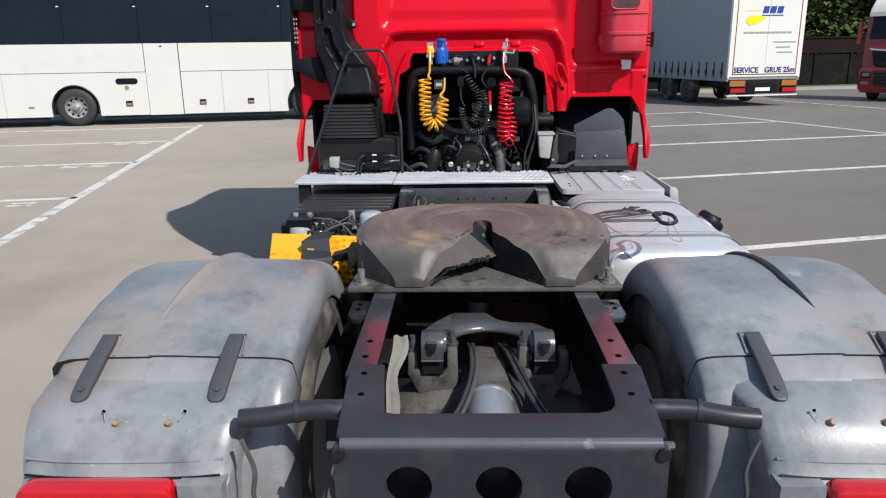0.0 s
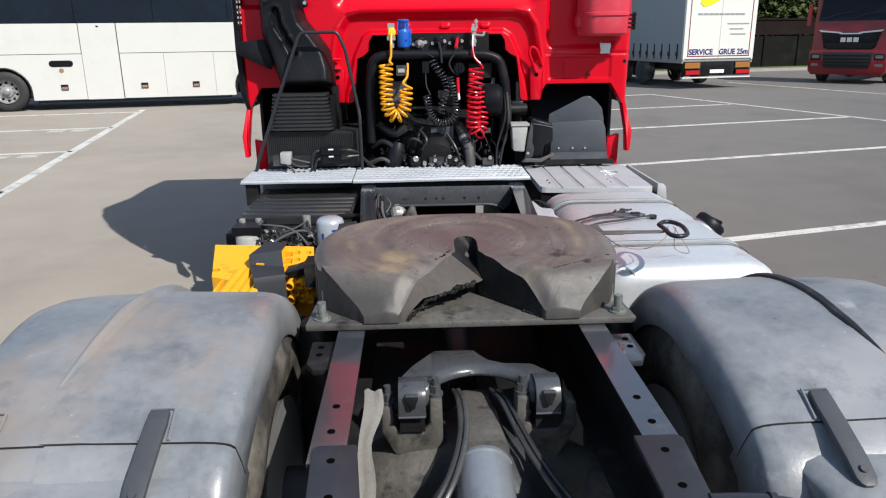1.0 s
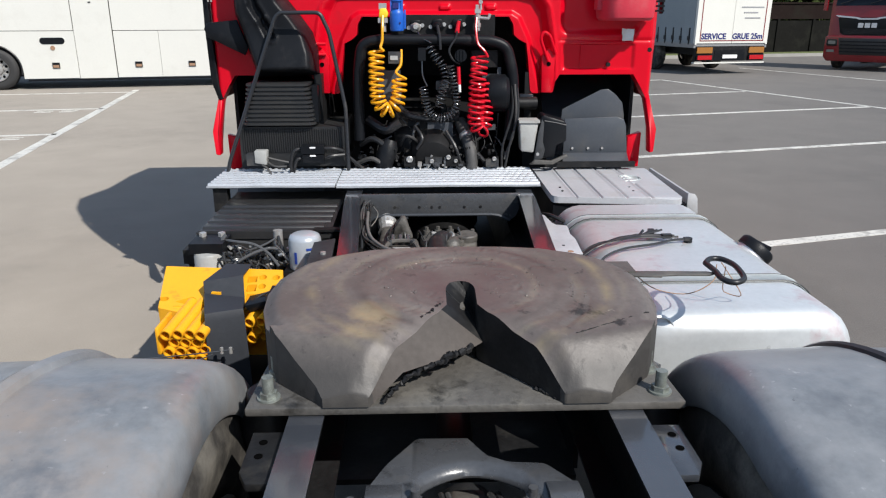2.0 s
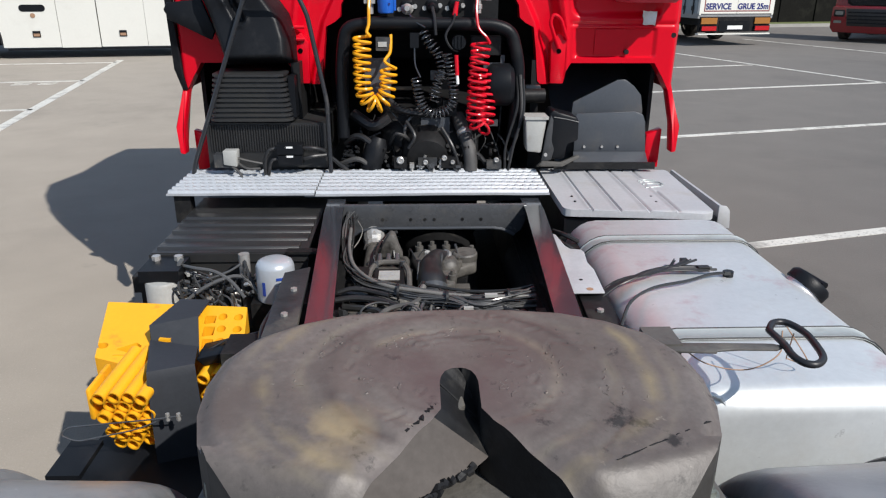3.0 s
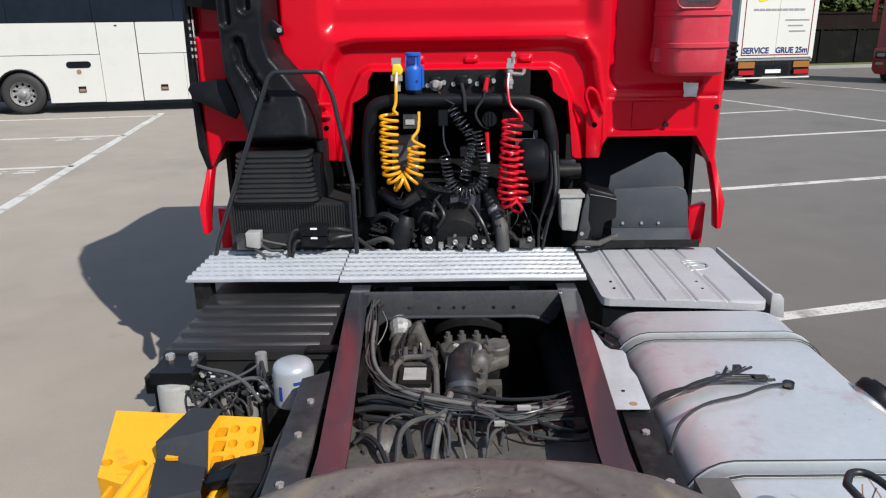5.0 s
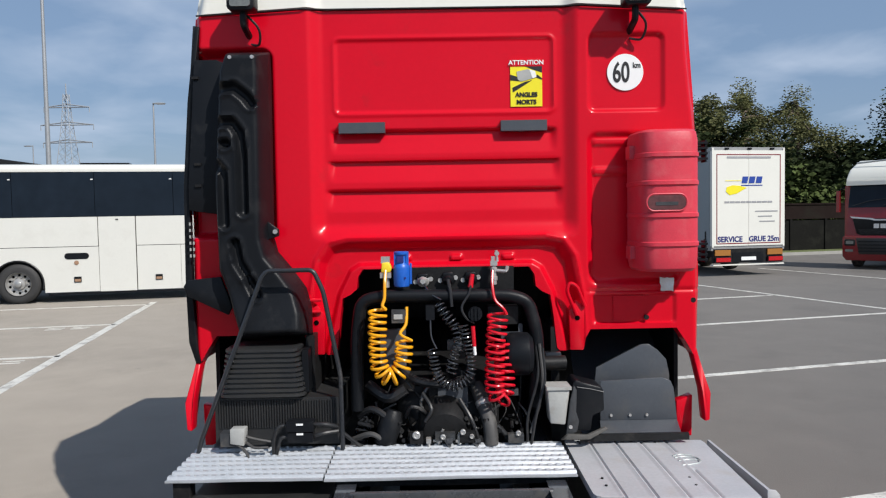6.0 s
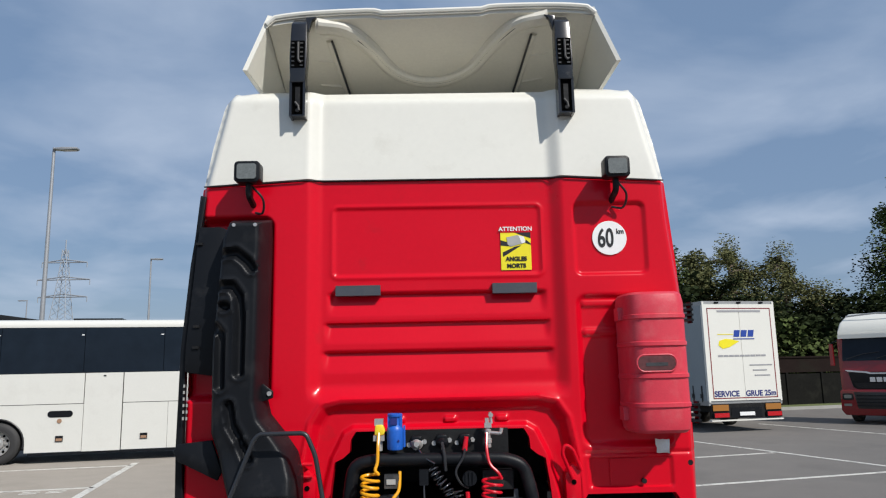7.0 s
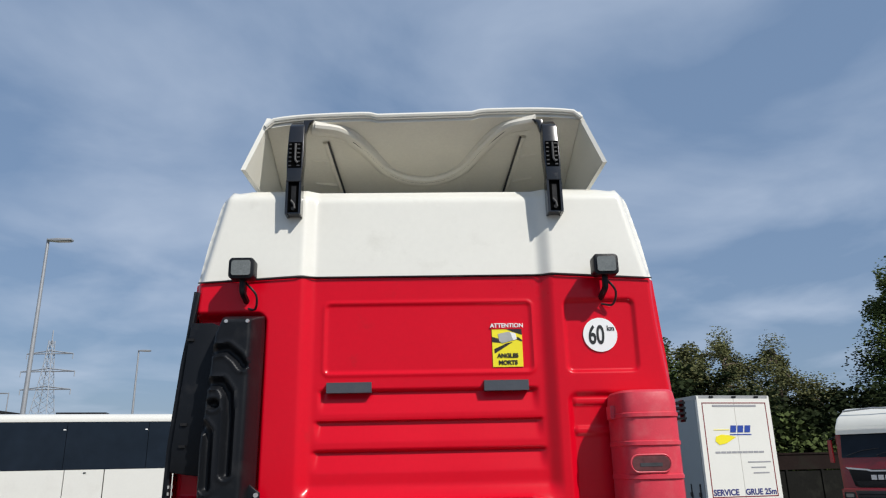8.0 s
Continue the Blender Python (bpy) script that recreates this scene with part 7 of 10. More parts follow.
        part("bearing_block", B(*sorted((s * 0.40, s * 0.475)), 2.62, 2.80, 0.99, 1.07), M["axle"], mp_, bevel=0.01)
    # release handle with its loop, reaching to the right
    bm = bmesh.new()
    prism(bm, [(0.44, 2.902), (0.598, 2.897), (0.701, 2.891), (0.727, 2.878), (0.701, 2.864), (0.619, 2.868), (0.57, 2.864), (0.565, 2.856), (0.44, 2.866)], 1.115, 1.121, axis="z")
    part("release_bar", bm, M["dusty"], fw, "rusty steel release bar", bevel=0.002)
    lp = [(0.72, 2.946), (0.748, 2.982), (0.779, 2.98), (0.795, 2.935), (0.791, 2.88), (0.776, 2.818), (0.747, 2.790), (0.724, 2.797), (0.716, 2.83), (0.722, 2.88)]
    part("release_loop", T(spline([(x, y, 1.125) for x, y in lp + lp[:1]], 5)[:-1], 0.0082, 10, close=True), M["hose"], fw, "black handle loop")
    for pts in ([(0.80, 3.02, 1.10), (0.845, 2.985, 1.03), (0.865, 3.01, 0.995), (0.84, 3.045, 0.992), (0.80, 2.99, 1.03), (0.785, 2.955, 1.11)], [(0.50, 2.92, 1.11), (0.57, 2.915, 1.06), (0.66, 2.90, 1.05), (0.73, 2.905, 1.085), (0.76, 2.96, 1.115)]):
        part("tie_wire", T(spline(pts, 6), 0.0016, 5), M["rust"], fw, "thin wire tied to the handle")
    part("release_bracket", B(0.43, 0.50, 2.885, 2.97, 1.07, 1.125), M["dusty"], fw, bevel=0.01)


fifth_wheel()


# ---------------------------------------------------------------- axle and drive line between the rails
def axle():
    bm = bmesh.new()
    cyl(bm, (-0.58, AX_Y, 0.52), (0.58, AX_Y, 0.52), 0.085, 20)
    a = part("drive_axle", bm, M["axle"], TRUCK, "dusty drive axle casing")
    bm = bmesh.new()
    lathe(bm, (0.02, 2.0, 0.50), (0.02, 2.9, 0.50), [(0.0, 0.06), (0.01, 0.11), (0.05, 0.16), (0.14, 0.22), (0.3, 0.24), (0.45, 0.2), (0.6, 0.12), (0.7, 0.08)], 28)
    part("differential", bm, M["axle"], a)
    bm = bmesh.new()
    loft(bm, [[(x, y, z) for x, z in rrect(-w + 0.005, w + 0.005, 0.60, zt, 0.025)] for y, w, zt in ((2.42, 0.05, 0.765), (2.36, 0.055, 0.772), (2.22, 0.062, 0.766), (2.14, 0.072, 0.76))])
    part("axle_neck", bm, M["dusty"], a, "dusty cast neck", smooth=50)
    bm = bmesh.new()
    lathe(bm, (0.005, 2.15, 0.682), (0.005, 1.80, 0.60), [(0.0, 0.074), (0.006, 0.080), (0.02, 0.082), (0.024, 0.078), (0.2, 0.078), (0.3, 0.07), (0.33, 0.04)], 32)
    part("brake_actuator", bm, M["enamel"], a, "glossy grey cylindrical cover")
    # stabiliser bracket that bows forward between its two clamps
    bm = bmesh.new()
    rows = []
    for k in range(45):
        x = -0.214 + 0.436 * k / 44
        back = float(np.interp(x, (-0.214, -0.178, -0.112, 0.005, 0.041, 0.087, 0.167, 0.222), (2.296, 2.376, 2.474, 2.472, 2.405, 2.378, 2.370, 2.298)))
        q = abs(x - 0.006) / 0.118
        front = 2.352 - 0.06 * min(q, 1.0) ** 2 - 0.055 * float(smooth01(np.array(q), 0.95, 1.2))
        zb = 0.842 - 0.03 * float(smooth01(np.array(q), 0.9, 1.2))
        rows.append([(x, front + 0.014, zb - 0.004), (x, front + 0.002, zb + 0.003), (x, front, zb + 0.010), (x, front + 0.007, 0.862), (x, front + 0.02, 0.871), (x, front + 0.038, 0.875),
                     (x, back - 0.012, 0.876), (x, back, 0.868), (x, back, zb)])
    loft(bm, rows)
    part("arched_bracket", bm, M["cast"], TRUCK, "bowed cast suspension bracket", smooth=50)
    # dusty axle casing that swells towards the middle
    bm = bmesh.new()
    lathe(bm, (-0.46, AX_Y + 0.03, 0.52), (0.54, AX_Y + 0.03, 0.52), [(0.0, 0.09), (0.10, 0.10), (0.17, 0.135), (0.22, 0.165), (0.27, 0.178), (0.33, 0.185), (0.46, 0.195), (0.60, 0.185), (0.66, 0.165), (0.72, 0.13), (0.78, 0.10), (0.92, 0.09)], 40)
    part("axle_casing", bm, M["dusty"], a, "dusty swelling axle casing", smooth=50)
    for s in (-1, 1):
        cx, hw = (-0.180, 0.037) if s < 0 else (0.190, 0.034)
        bm = bmesh.new()
        arc = [(2.243 - 0.047 * math.cos(radians(d)), 0.842 + 0.047 * math.sin(radians(d))) for d in range(-15, 96, 10)]
        prism(bm, [(2.196, 0.806)] + arc + [(2.29, 0.88), (2.29, 0.875), (2.246, 0.883), (2.206, 0.855), (2.202, 0.806)], cx - hw, cx + hw, axis="x")
        sd = part("saddle", bm, M["cast"], TRUCK, "bent clamp cap over a rubber saddle", smooth=40, bevel=0.0015)
        part("rim", T([(cx - hw, 2.197, 0.805), (cx + hw, 2.197, 0.805)], 0.0035, 8), M["edge_highlight"], sd, "bright lower edge")
        part("rubber", B(cx - hw + 0.003, cx + hw - 0.003, 2.215, 2.30, 0.75, 0.865), M["dark"], sd, bevel=0.01)
        part("lug", P([(cx - 0.018, 0.868), (cx + 0.018, 0.868), (cx + 0.007, 0.834), (cx - 0.007, 0.834)], 2.184, 2.202), M["dark"], sd, bevel=0.003)
        part("lug_top", P([(cx - 0.018, 0.8685), (cx + 0.018, 0.8685), (cx + 0.017, 0.874), (cx - 0.017, 0.874)], 2.186, 2.202), M["cast"], sd, bevel=0.002)
        # yoke of the casing that holds the clamp from below
        o = [(cx - s * 0.047, 0.84), (cx - s * 0.047, 0.765), (cx - s * 0.03, 0.742), (cx + s * 0.034, 0.742), (cx + s * 0.05, 0.765), (cx + s * 0.052, 0.82), (cx + s * 0.084, 0.82), (cx + s * 0.086, 0.745),
             (cx + s * 0.06, 0.69), (cx + s * 0.03, 0.64), (cx - s * 0.06, 0.64), (cx - s * 0.085, 0.70), (cx - s * 0.082, 0.84)]
        part("yoke", P(o, 2.225, 2.30), M["dusty"], sd, "dusty cast yoke", bevel=0.009)
        for dx in (-s * 0.065,) if s > 0 else (-s * 0.065, s * 0.068):
            zt = 0.84 if dx * s < 0 else 0.82
            bm = bmesh.new()
            cyl(bm, (cx + dx, 2.255, zt), (cx + dx, 2.255, zt + 0.008), 0.021, 16)
            cyl(bm, (cx + dx, 2.255, zt + 0.008), (cx + dx, 2.255, zt + 0.03), 0.016, 6)
            cyl(bm, (cx + dx, 2.255, zt + 0.03), (cx + dx, 2.255, zt + 0.052), 0.010, 10)
            part("nut", bm, M["cast"], sd, "chunky nut on its stud")
    # brake hoses
    for pts in ([(-0.06, 2.37, 0.79), (-0.05, 2.28, 0.80), (-0.052, 2.17, 0.765), (-0.085, 2.06, 0.72), (-0.14, 1.97, 0.67)], [(-0.045, 2.37, 0.79), (-0.033, 2.27, 0.80), (-0.037, 2.16, 0.77), (-0.07, 2.05, 0.72), (-0.125, 1.96, 0.66)],
                [(0.05, 2.37, 0.79), (0.072, 2.27, 0.80), (0.105, 2.15, 0.765), (0.15, 2.05, 0.72), (0.2, 1.97, 0.67)], [(0.066, 2.37, 0.79), (0.088, 2.28, 0.80), (0.122, 2.16, 0.765), (0.165, 2.06, 0.72), (0.215, 1.98, 0.68)]):
        part("brake_hose", T(spline(pts, 6), 0.0078, 8), M["loom"], TRUCK, "black brake hose")
    bm = bmesh.new()
    rows = []
    for k in range(22):
        f = k / 21
        y, z = 2.16 - 0.44 * f, 0.91 - 0.30 * f ** 1.3
        xl, w = -0.302 - 0.006 * math.sin(f * 3) + 0.004 * math.sin(f * 13), 0.045 - 0.02 * f + 0.006 * math.sin(f * 15)
        rows.append([(xl + w * q, y + 0.004 * math.sin(q * 7 + f * 9), z + 0.0035 * math.sin(q * 9 + f * 6) - 0.010 * math.sin(f * 11) * q) for q in (0, 0.2, 0.4, 0.6, 0.8, 1.0)])
    loft(bm, rows, closed=False, caps=False)
    bmesh.ops.solidify(bm, geom=bm.faces[:], thickness=0.003)
    part("pale_strap", bm, M["cloth"], TRUCK, "pale worn webbing strap")
    for s in (-1, 1):
        bm = bmesh.new()
        lathe(bm, (s * 0.475, 2.62, 0.42), (s * 0.475, 2.62, 0.93), [(0, 0.05), (0.02, 0.075), (0.15, 0.08), (0.3, 0.075), (0.42, 0.08), (0.5, 0.055)], 22)
        part("air_spring", bm, M["hose"], TRUCK, "black rubber air spring")
        part("cross_tie", B(-0.34, 0.34, 2.95, 3.05, 0.74, 0.9) if s > 0 else B(-0.34, 0.34, 1.95, 1.99, 0.60, 0.66), M["dark"], TRUCK, bevel=0.01)
    bm = bmesh.new()
    tube(bm, [(0.0, 2.8, 0.56), (0.0, 4.4, 0.70)], 0.055, 16)
    part("drive_shaft", bm, M["dark"], TRUCK)


axle()


# ---------------------------------------------------------------- catwalk and covers behind the cab
def catwalk():
    for x0, x1 in ((-1.153, -0.520), (-0.512, 0.508)):
        y0, y1 = (4.526 if x0 < -1 else 4.512), 4.938
        n = 7
        w = (y1 - y0 - 0.024) / n
        pr = [(y0 + 0.004, 0.986), (y0, 0.989), (y0, 0.998)]
        for k in range(n):
            yy = y0 + 0.012 + k * w
            pr += [(yy + 0.010, 0.994), (yy + 0.018, 1.005), (yy + w - 0.018, 1.005), (yy + w - 0.010, 0.994)]
        pr += [(y1, 0.998), (y1, 0.986)]
        bm = bmesh.new()
        m_ = 24
        rows = []
        for i in range(m_ + 1):
            x = x0 + (x1 - x0) * i / m_
            rows.append([(x, y, z + 0.0025 * noise.noise(Vector((x * 6, y * 3, 0.3)))) for y, z in pr])
        loft(bm, rows)
        cw = part("catwalk", bm, M["tread"], TRUCK, "galvanised tread plate catwalk", smooth=20)
        # raised tread lugs in staggered rows
        bm = bmesh.new()
        rr = random.Random(4)
        for k in range(n):
            yy = y0 + 0.012 + (k + 0.5) * w
            x = x0 + 0.02 + (k % 2) * 0.017
            while x < x1 - 0.03:
                a, h, b = 0.010, 0.006 + rr.uniform(-0.001, 0.001), 0.011
                vs = [bm.verts.new(q) for q in ((x, yy - b, 1.005), (x + 2 * a, yy - b, 1.005), (x + 2 * a, yy + b, 1.005), (x, yy + b, 1.005), (x + a * 0.5, yy, 1.005 + h), (x + a * 1.5, yy, 1.005 + h))]
                for f in ((0, 1, 5, 4), (1, 2, 5), (2, 3, 4, 5), (3, 0, 4)):
                    bm.faces.new([vs[i] for i in f])
                x += 0.035
        tagged(part("tread_lug", bm, M["tread"], cw, smooth=0), kind="stuff")
    part("support", B(-1.13, -1.06, 4.55, 4.61, 0.86, 0.985), M["dark"], TRUCK, bevel=0.006)
    part("support", B(-0.47, 0.47, 4.54, 4.60, 0.955, 0.985), M["dark"], TRUCK)
    # pressed aluminium cover with shallow grooves and rounded corners
    def cov(u, v):
        d = np.zeros(u.shape) + 0.985
        for k, gx in enumerate((0.65, 0.765, 0.881, 0.998)):
            f = np.abs(u - gx)
            d = d - 0.009 * (1 - smooth01(f, 0.001, 0.0065)) * ((v < 4.58) | (v > 4.79) if k == 3 else True) * (v > 4.27)
            d = d + 0.004 * (1 - smooth01(np.abs(u - gx + 0.012), 0.0, 0.012)) * (v > 4.27)
        d = d - 0.012 * (1 - smooth01(v + 0.09 * (u - 0.53), 4.298, 4.325))
        return d + 0.002 * np.sin(u * 9 + v * 4)
    o = [(0.533, 4.345), (0.540, 4.325), (0.56, 4.316), (0.70, 4.303), (0.90, 4.283), (1.10, 4.256), (1.128, 4.258), (1.141, 4.275), (1.172, 4.93), (1.165, 4.96), (0.545, 4.99), (0.536, 4.97)]
    me = relief("tank_cover", M["alu_sheet"], o, 0.0065, cov, 0.952, to=lambda u, v, d: (u, v, d))
    tc_ = part("tank_cover", me, M["alu_sheet"], TRUCK, "ribbed dusty aluminium cover")
    fl = part("end_flange", B(1.194, 1.206, 4.35, 4.95, 0.87, 0.986), M["alu_sheet"], tc_, "upright edge plate", bevel=0.003)
    part("end_leaf", P([(1.192, 0.988), (1.226, 0.984), (1.241, 0.965), (1.25, 0.885), (1.192, 0.895)], 4.338, 4.349), M["alu_sheet"], fl, bevel=0.003)
    for x, y in ((0.598, 4.965), (0.60, 4.94), (0.602, 4.497), (0.60, 4.42), (0.944, 4.927), (0.948, 4.486), (0.945, 4.405)):
        part("screw_hole", T([(x, y, 0.984), (x, y, 0.9885)], 0.0055, 8), M["dark"], tc_)
    # worn moulded emblem of slanting strokes
    for pts in ([(0.962, 4.735), (1.0, 4.755), (1.05, 4.745)], [(0.965, 4.715), (1.01, 4.728), (1.055, 4.712), (1.062, 4.67)], [(0.968, 4.675), (1.01, 4.69), (1.05, 4.683)], [(0.966, 4.622), (1.01, 4.632), (1.046, 4.648), (1.055, 4.68)]):
        part("emblem_stroke", T(spline([(x, y, 0.987) for x, y in pts], 5), 0.0038, 6), M["strap_alu"], tc_)
    part("reagent_tank", B(0.54, 1.185, 4.33, 4.95, 0.42, 0.94), M["plastic"], TRUCK, "black tank under the cover", bevel=0.03)
    # battery box with stepped ribs
    bt = part("battery_box", B(-1.06, -0.485, 4.03, 4.75, 0.52, 0.915), M["dusty_plastic"], TRUCK, "dusty black ribbed battery cover", bevel=0.015)
    for k in range(5):
        y = 4.06 + k * 0.09
        bm = bmesh.new()
        prism(bm, [(y, 0.912), (y + 0.084, 0.912), (y + 0.084, 0.918), (y + 0.012, 0.9235)], -1.05, -0.50 - 0.02 * (k == 0), axis="x")
        part("rib", bm, M["dusty_plastic"], bt, bevel=0.002)
    part("lid_edge", B(-1.065, -0.48, 4.022, 4.05, 0.88, 0.912), M["dusty_plastic"], bt, bevel=0.006)
    part("tie_plate", B(-0.56, -0.40, 4.01, 4.05, 0.912, 0.922), M["dark"], TRUCK, bevel=0.004)


catwalk()


# ---------------------------------------------------------------- fuel tank
def tank():
    x0, x1, z0, z1, r = 0.515, 1.205, 0.38, 0.965, 0.12
    y0, y1 = 2.92, 4.255
    def sec(y, k):
        o = rrect(x0 + k, x1 - k, z0 + k, z1 - k, r, 6)
        return [(x, y, z + 0.012 * (1 - ((x - 0.86) / 0.36) ** 2) * (z > 0.8)) for x, z in o]
    bm = bmesh.new()
    loft(bm, [sec(y0, 0.06), sec(y0 + 0.012, 0.025), sec(y0 + 0.035, 0.006), sec(y0 + 0.06, 0.0), sec(3.3, 0), sec(3.7, 0), sec(y1 - 0.06, 0.0), sec(y1 - 0.03, 0.008), sec(y1, 0.05)])
    t = part("fuel_tank", bm, M["alu"], TRUCK, "dull silver aluminium fuel tank with painted pink cab reflections", smooth=50)
    for yc in (3.975, 3.215):
        bm = bmesh.new()
        rows = []
        for y, k in ((yc - 0.033, -0.003), (yc - 0.03, -0.006), (yc - 0.024, -0.007), (yc - 0.021, -0.005), (yc + 0.021, -0.005), (yc + 0.024, -0.007), (yc + 0.03, -0.006), (yc + 0.033, -0.003)):
            rows.append(sec(y, k))
        loft(bm, rows, caps=False)
        b = part("tank_strap", bm, M["strap_alu"], t, "dull aluminium strap")
        for d in (-0.03, 0.03):
            bm = bmesh.new()
            tube(bm, sec(yc + d, -0.005), 0.0032, 6, close=True)
            part("rubber_edge", bm, M["hose"], b, "black rubber strap edge")
    # filler neck and cap at the outer shoulder
    n0, n1 = Vector((1.125, 3.60, 0.87)), Vector((1.205, 3.61, 0.955))
    bm = bmesh.new()
    lathe(bm, n0, n1, [(0, 0.075), (0.05, 0.07), (0.085, 0.062)], 24)
    part("filler_neck", bm, M["alu"], t)
    d = (n1 - n0).normalized()
    bm = bmesh.new()
    lathe(bm, n0 + d * 0.082, n1, [(0, 0.062), (0.004, 0.07), (0.03, 0.07), (0.04, 0.062), (0.043, 0.03)], 28)
    c = part("filler_cap", bm, M["plastic"], t, "black filler cap")
    m = n0 + d * 0.127
    u, v = ring_frame(d)
    part("grip", T([m - u * 0.055, m + u * 0.055], 0.011, 8), M["plastic"], c)
    # sender with its cables
    part("sender", T([(0.93, 3.62, 0.97), (0.93, 3.62, 0.99)], 0.016, 10), M["plastic"], t)
    part("weld_spot", P([(0.97, 3.56), (1.03, 3.52), (1.06, 3.46), (1.02, 3.45), (0.98, 3.50)], 0.967, 0.9715, axis="z"), M["tread"], t)


tank()

# ---------------------------------------------------------------- couplings and coiled lines behind the cab
def coil(path, coil_r, turns, wire, n=14, squash=1.0):
    """points of a wire wound round a path"""
    path = spline(path, 10)
    acc = [0.0]
    for a, b in zip(path, path[1:]):
        acc.append(acc[-1] + (b - a).length)
    total, out, u = acc[-1], [], Vector((1, 0, 0))
    steps = int(turns * n)
    j = 0
    for i in range(steps + 1):
        s = total * i / steps
        while j < len(acc) - 2 and acc[j + 1] < s:
            j += 1
        t = (s - acc[j]) / max(1e-9, acc[j + 1] - acc[j])
        p = path[j].lerp(path[j + 1], t)
        d = (path[j + 1] - path[j]).normalized()
        side = Vector((0, 1, 0))
        w = d.cross(side).normalized()
        v = w.cross(d).normalized()
        a = 2 * math.pi * i / n
        k = coil_r * (1 + 0.05 * math.sin(i * 0.137) + 0.03 * math.sin(i * 0.041))
        out.append(p + w * math.cos(a) * k + v * math.sin(a) * k * squash)
    return out


def hanging_lines():
    y = 4.90
    # yellow air line
    pts = [(-0.315, y, 1.629), (-0.319, y, 1.50), (-0.318, y, 1.405), (-0.301, y, 1.345), (-0.261, y, 1.318), (-0.221, y, 1.345), (-0.203, y, 1.405), (-0.199, y, 1.485)]
    c = coil(pts, 0.036, 17.5, 0.0, 18)
    lead = spline([(-0.28, 4.95, 1.80), (-0.282, 4.92, 1.74), (-0.284, 4.91, 1.678), (-0.293, 4.90, 1.645), c[0]], 4)
    tail = spline([c[-1], (-0.215, 4.90, 1.515), (-0.19, 4.92, 1.555), (-0.186, 4.95, 1.63)], 4)
    whole("air_hose", T(lead[:-1] + c + tail[1:], 0.0074, 8), M["yellow_hose"], "yellow coiled air line hanging behind the cab", "air hose", group="coiled lines behind the cab")
    # red air line, doubled back on itself at the bottom
    pts = [(0.226, y, 1.60), (0.222, y, 1.53), (0.214, y, 1.46), (0.212, y, 1.38), (0.210, y, 1.29), (0.216, y, 1.235), (0.236, y, 1.212), (0.255, y + 0.01, 1.235), (0.258, y + 0.02, 1.30), (0.255, y + 0.03, 1.38), (0.245, y + 0.04, 1.46)]
    c = coil(pts, 0.041, 22, 0.0, 18)
    lead = spline([(0.21, 4.96, 1.79), (0.206, 4.93, 1.728), (0.216, 4.91, 1.662), (0.25, 4.90, 1.625), c[0]], 4)
    whole("air_hose", T(lead[:-1] + c, 0.0066, 8), M["red_hose"], "red coiled air line hanging behind the cab", "air hose", group="coiled lines behind the cab")
    # black cable coils
    pts = [(-0.074, y, 1.442), (-0.056, y, 1.345), (-0.02, y, 1.288), (0.025, y, 1.274), (0.074, y, 1.293), (0.104, y, 1.35), (0.092, y, 1.452), (0.068, y, 1.553)]
    c = coil(pts, 0.022, 30, 0.0, 14)
    lead = spline([(-0.078, 4.92, 1.577), (-0.075, 4.91, 1.499), c[0]], 4)
    whole("electric_cable", T(lead[:-1] + c, 0.0038, 6), M["cable"], "black coiled electric cable hanging behind the cab", "cable", group="coiled lines behind the cab")
    pts = [(-0.049, y + 0.03, 1.651), (-0.006, y + 0.02, 1.592), (0.032, y + 0.02, 1.542), (0.049, y, 1.475), (0.022, y - 0.01, 1.396), (0.012, y - 0.01, 1.335)]
    c = coil(pts, 0.024, 16, 0.0, 14)
    lead = spline([(-0.11, 5.0, 1.735), (-0.075, 4.95, 1.69), c[0]], 4)
    whole("electric_cable", T(lead[:-1] + c, 0.0038, 6), M["cable"], "black coiled electric cable hanging behind the cab", "cable", group="coiled lines behind the cab")
    # lead with a red plug
    whole("electric_cable", T(spline([(0.112, 4.97, 1.735), (0.10, 4.93, 1.69), (0.065, 4.91, 1.63), (0.085, 4.90, 1.58), (0.12, 4.90, 1.56)], 5), 0.0055, 6), M["hose"], "thin black cable with a red plug", "cable")


hanging_lines()


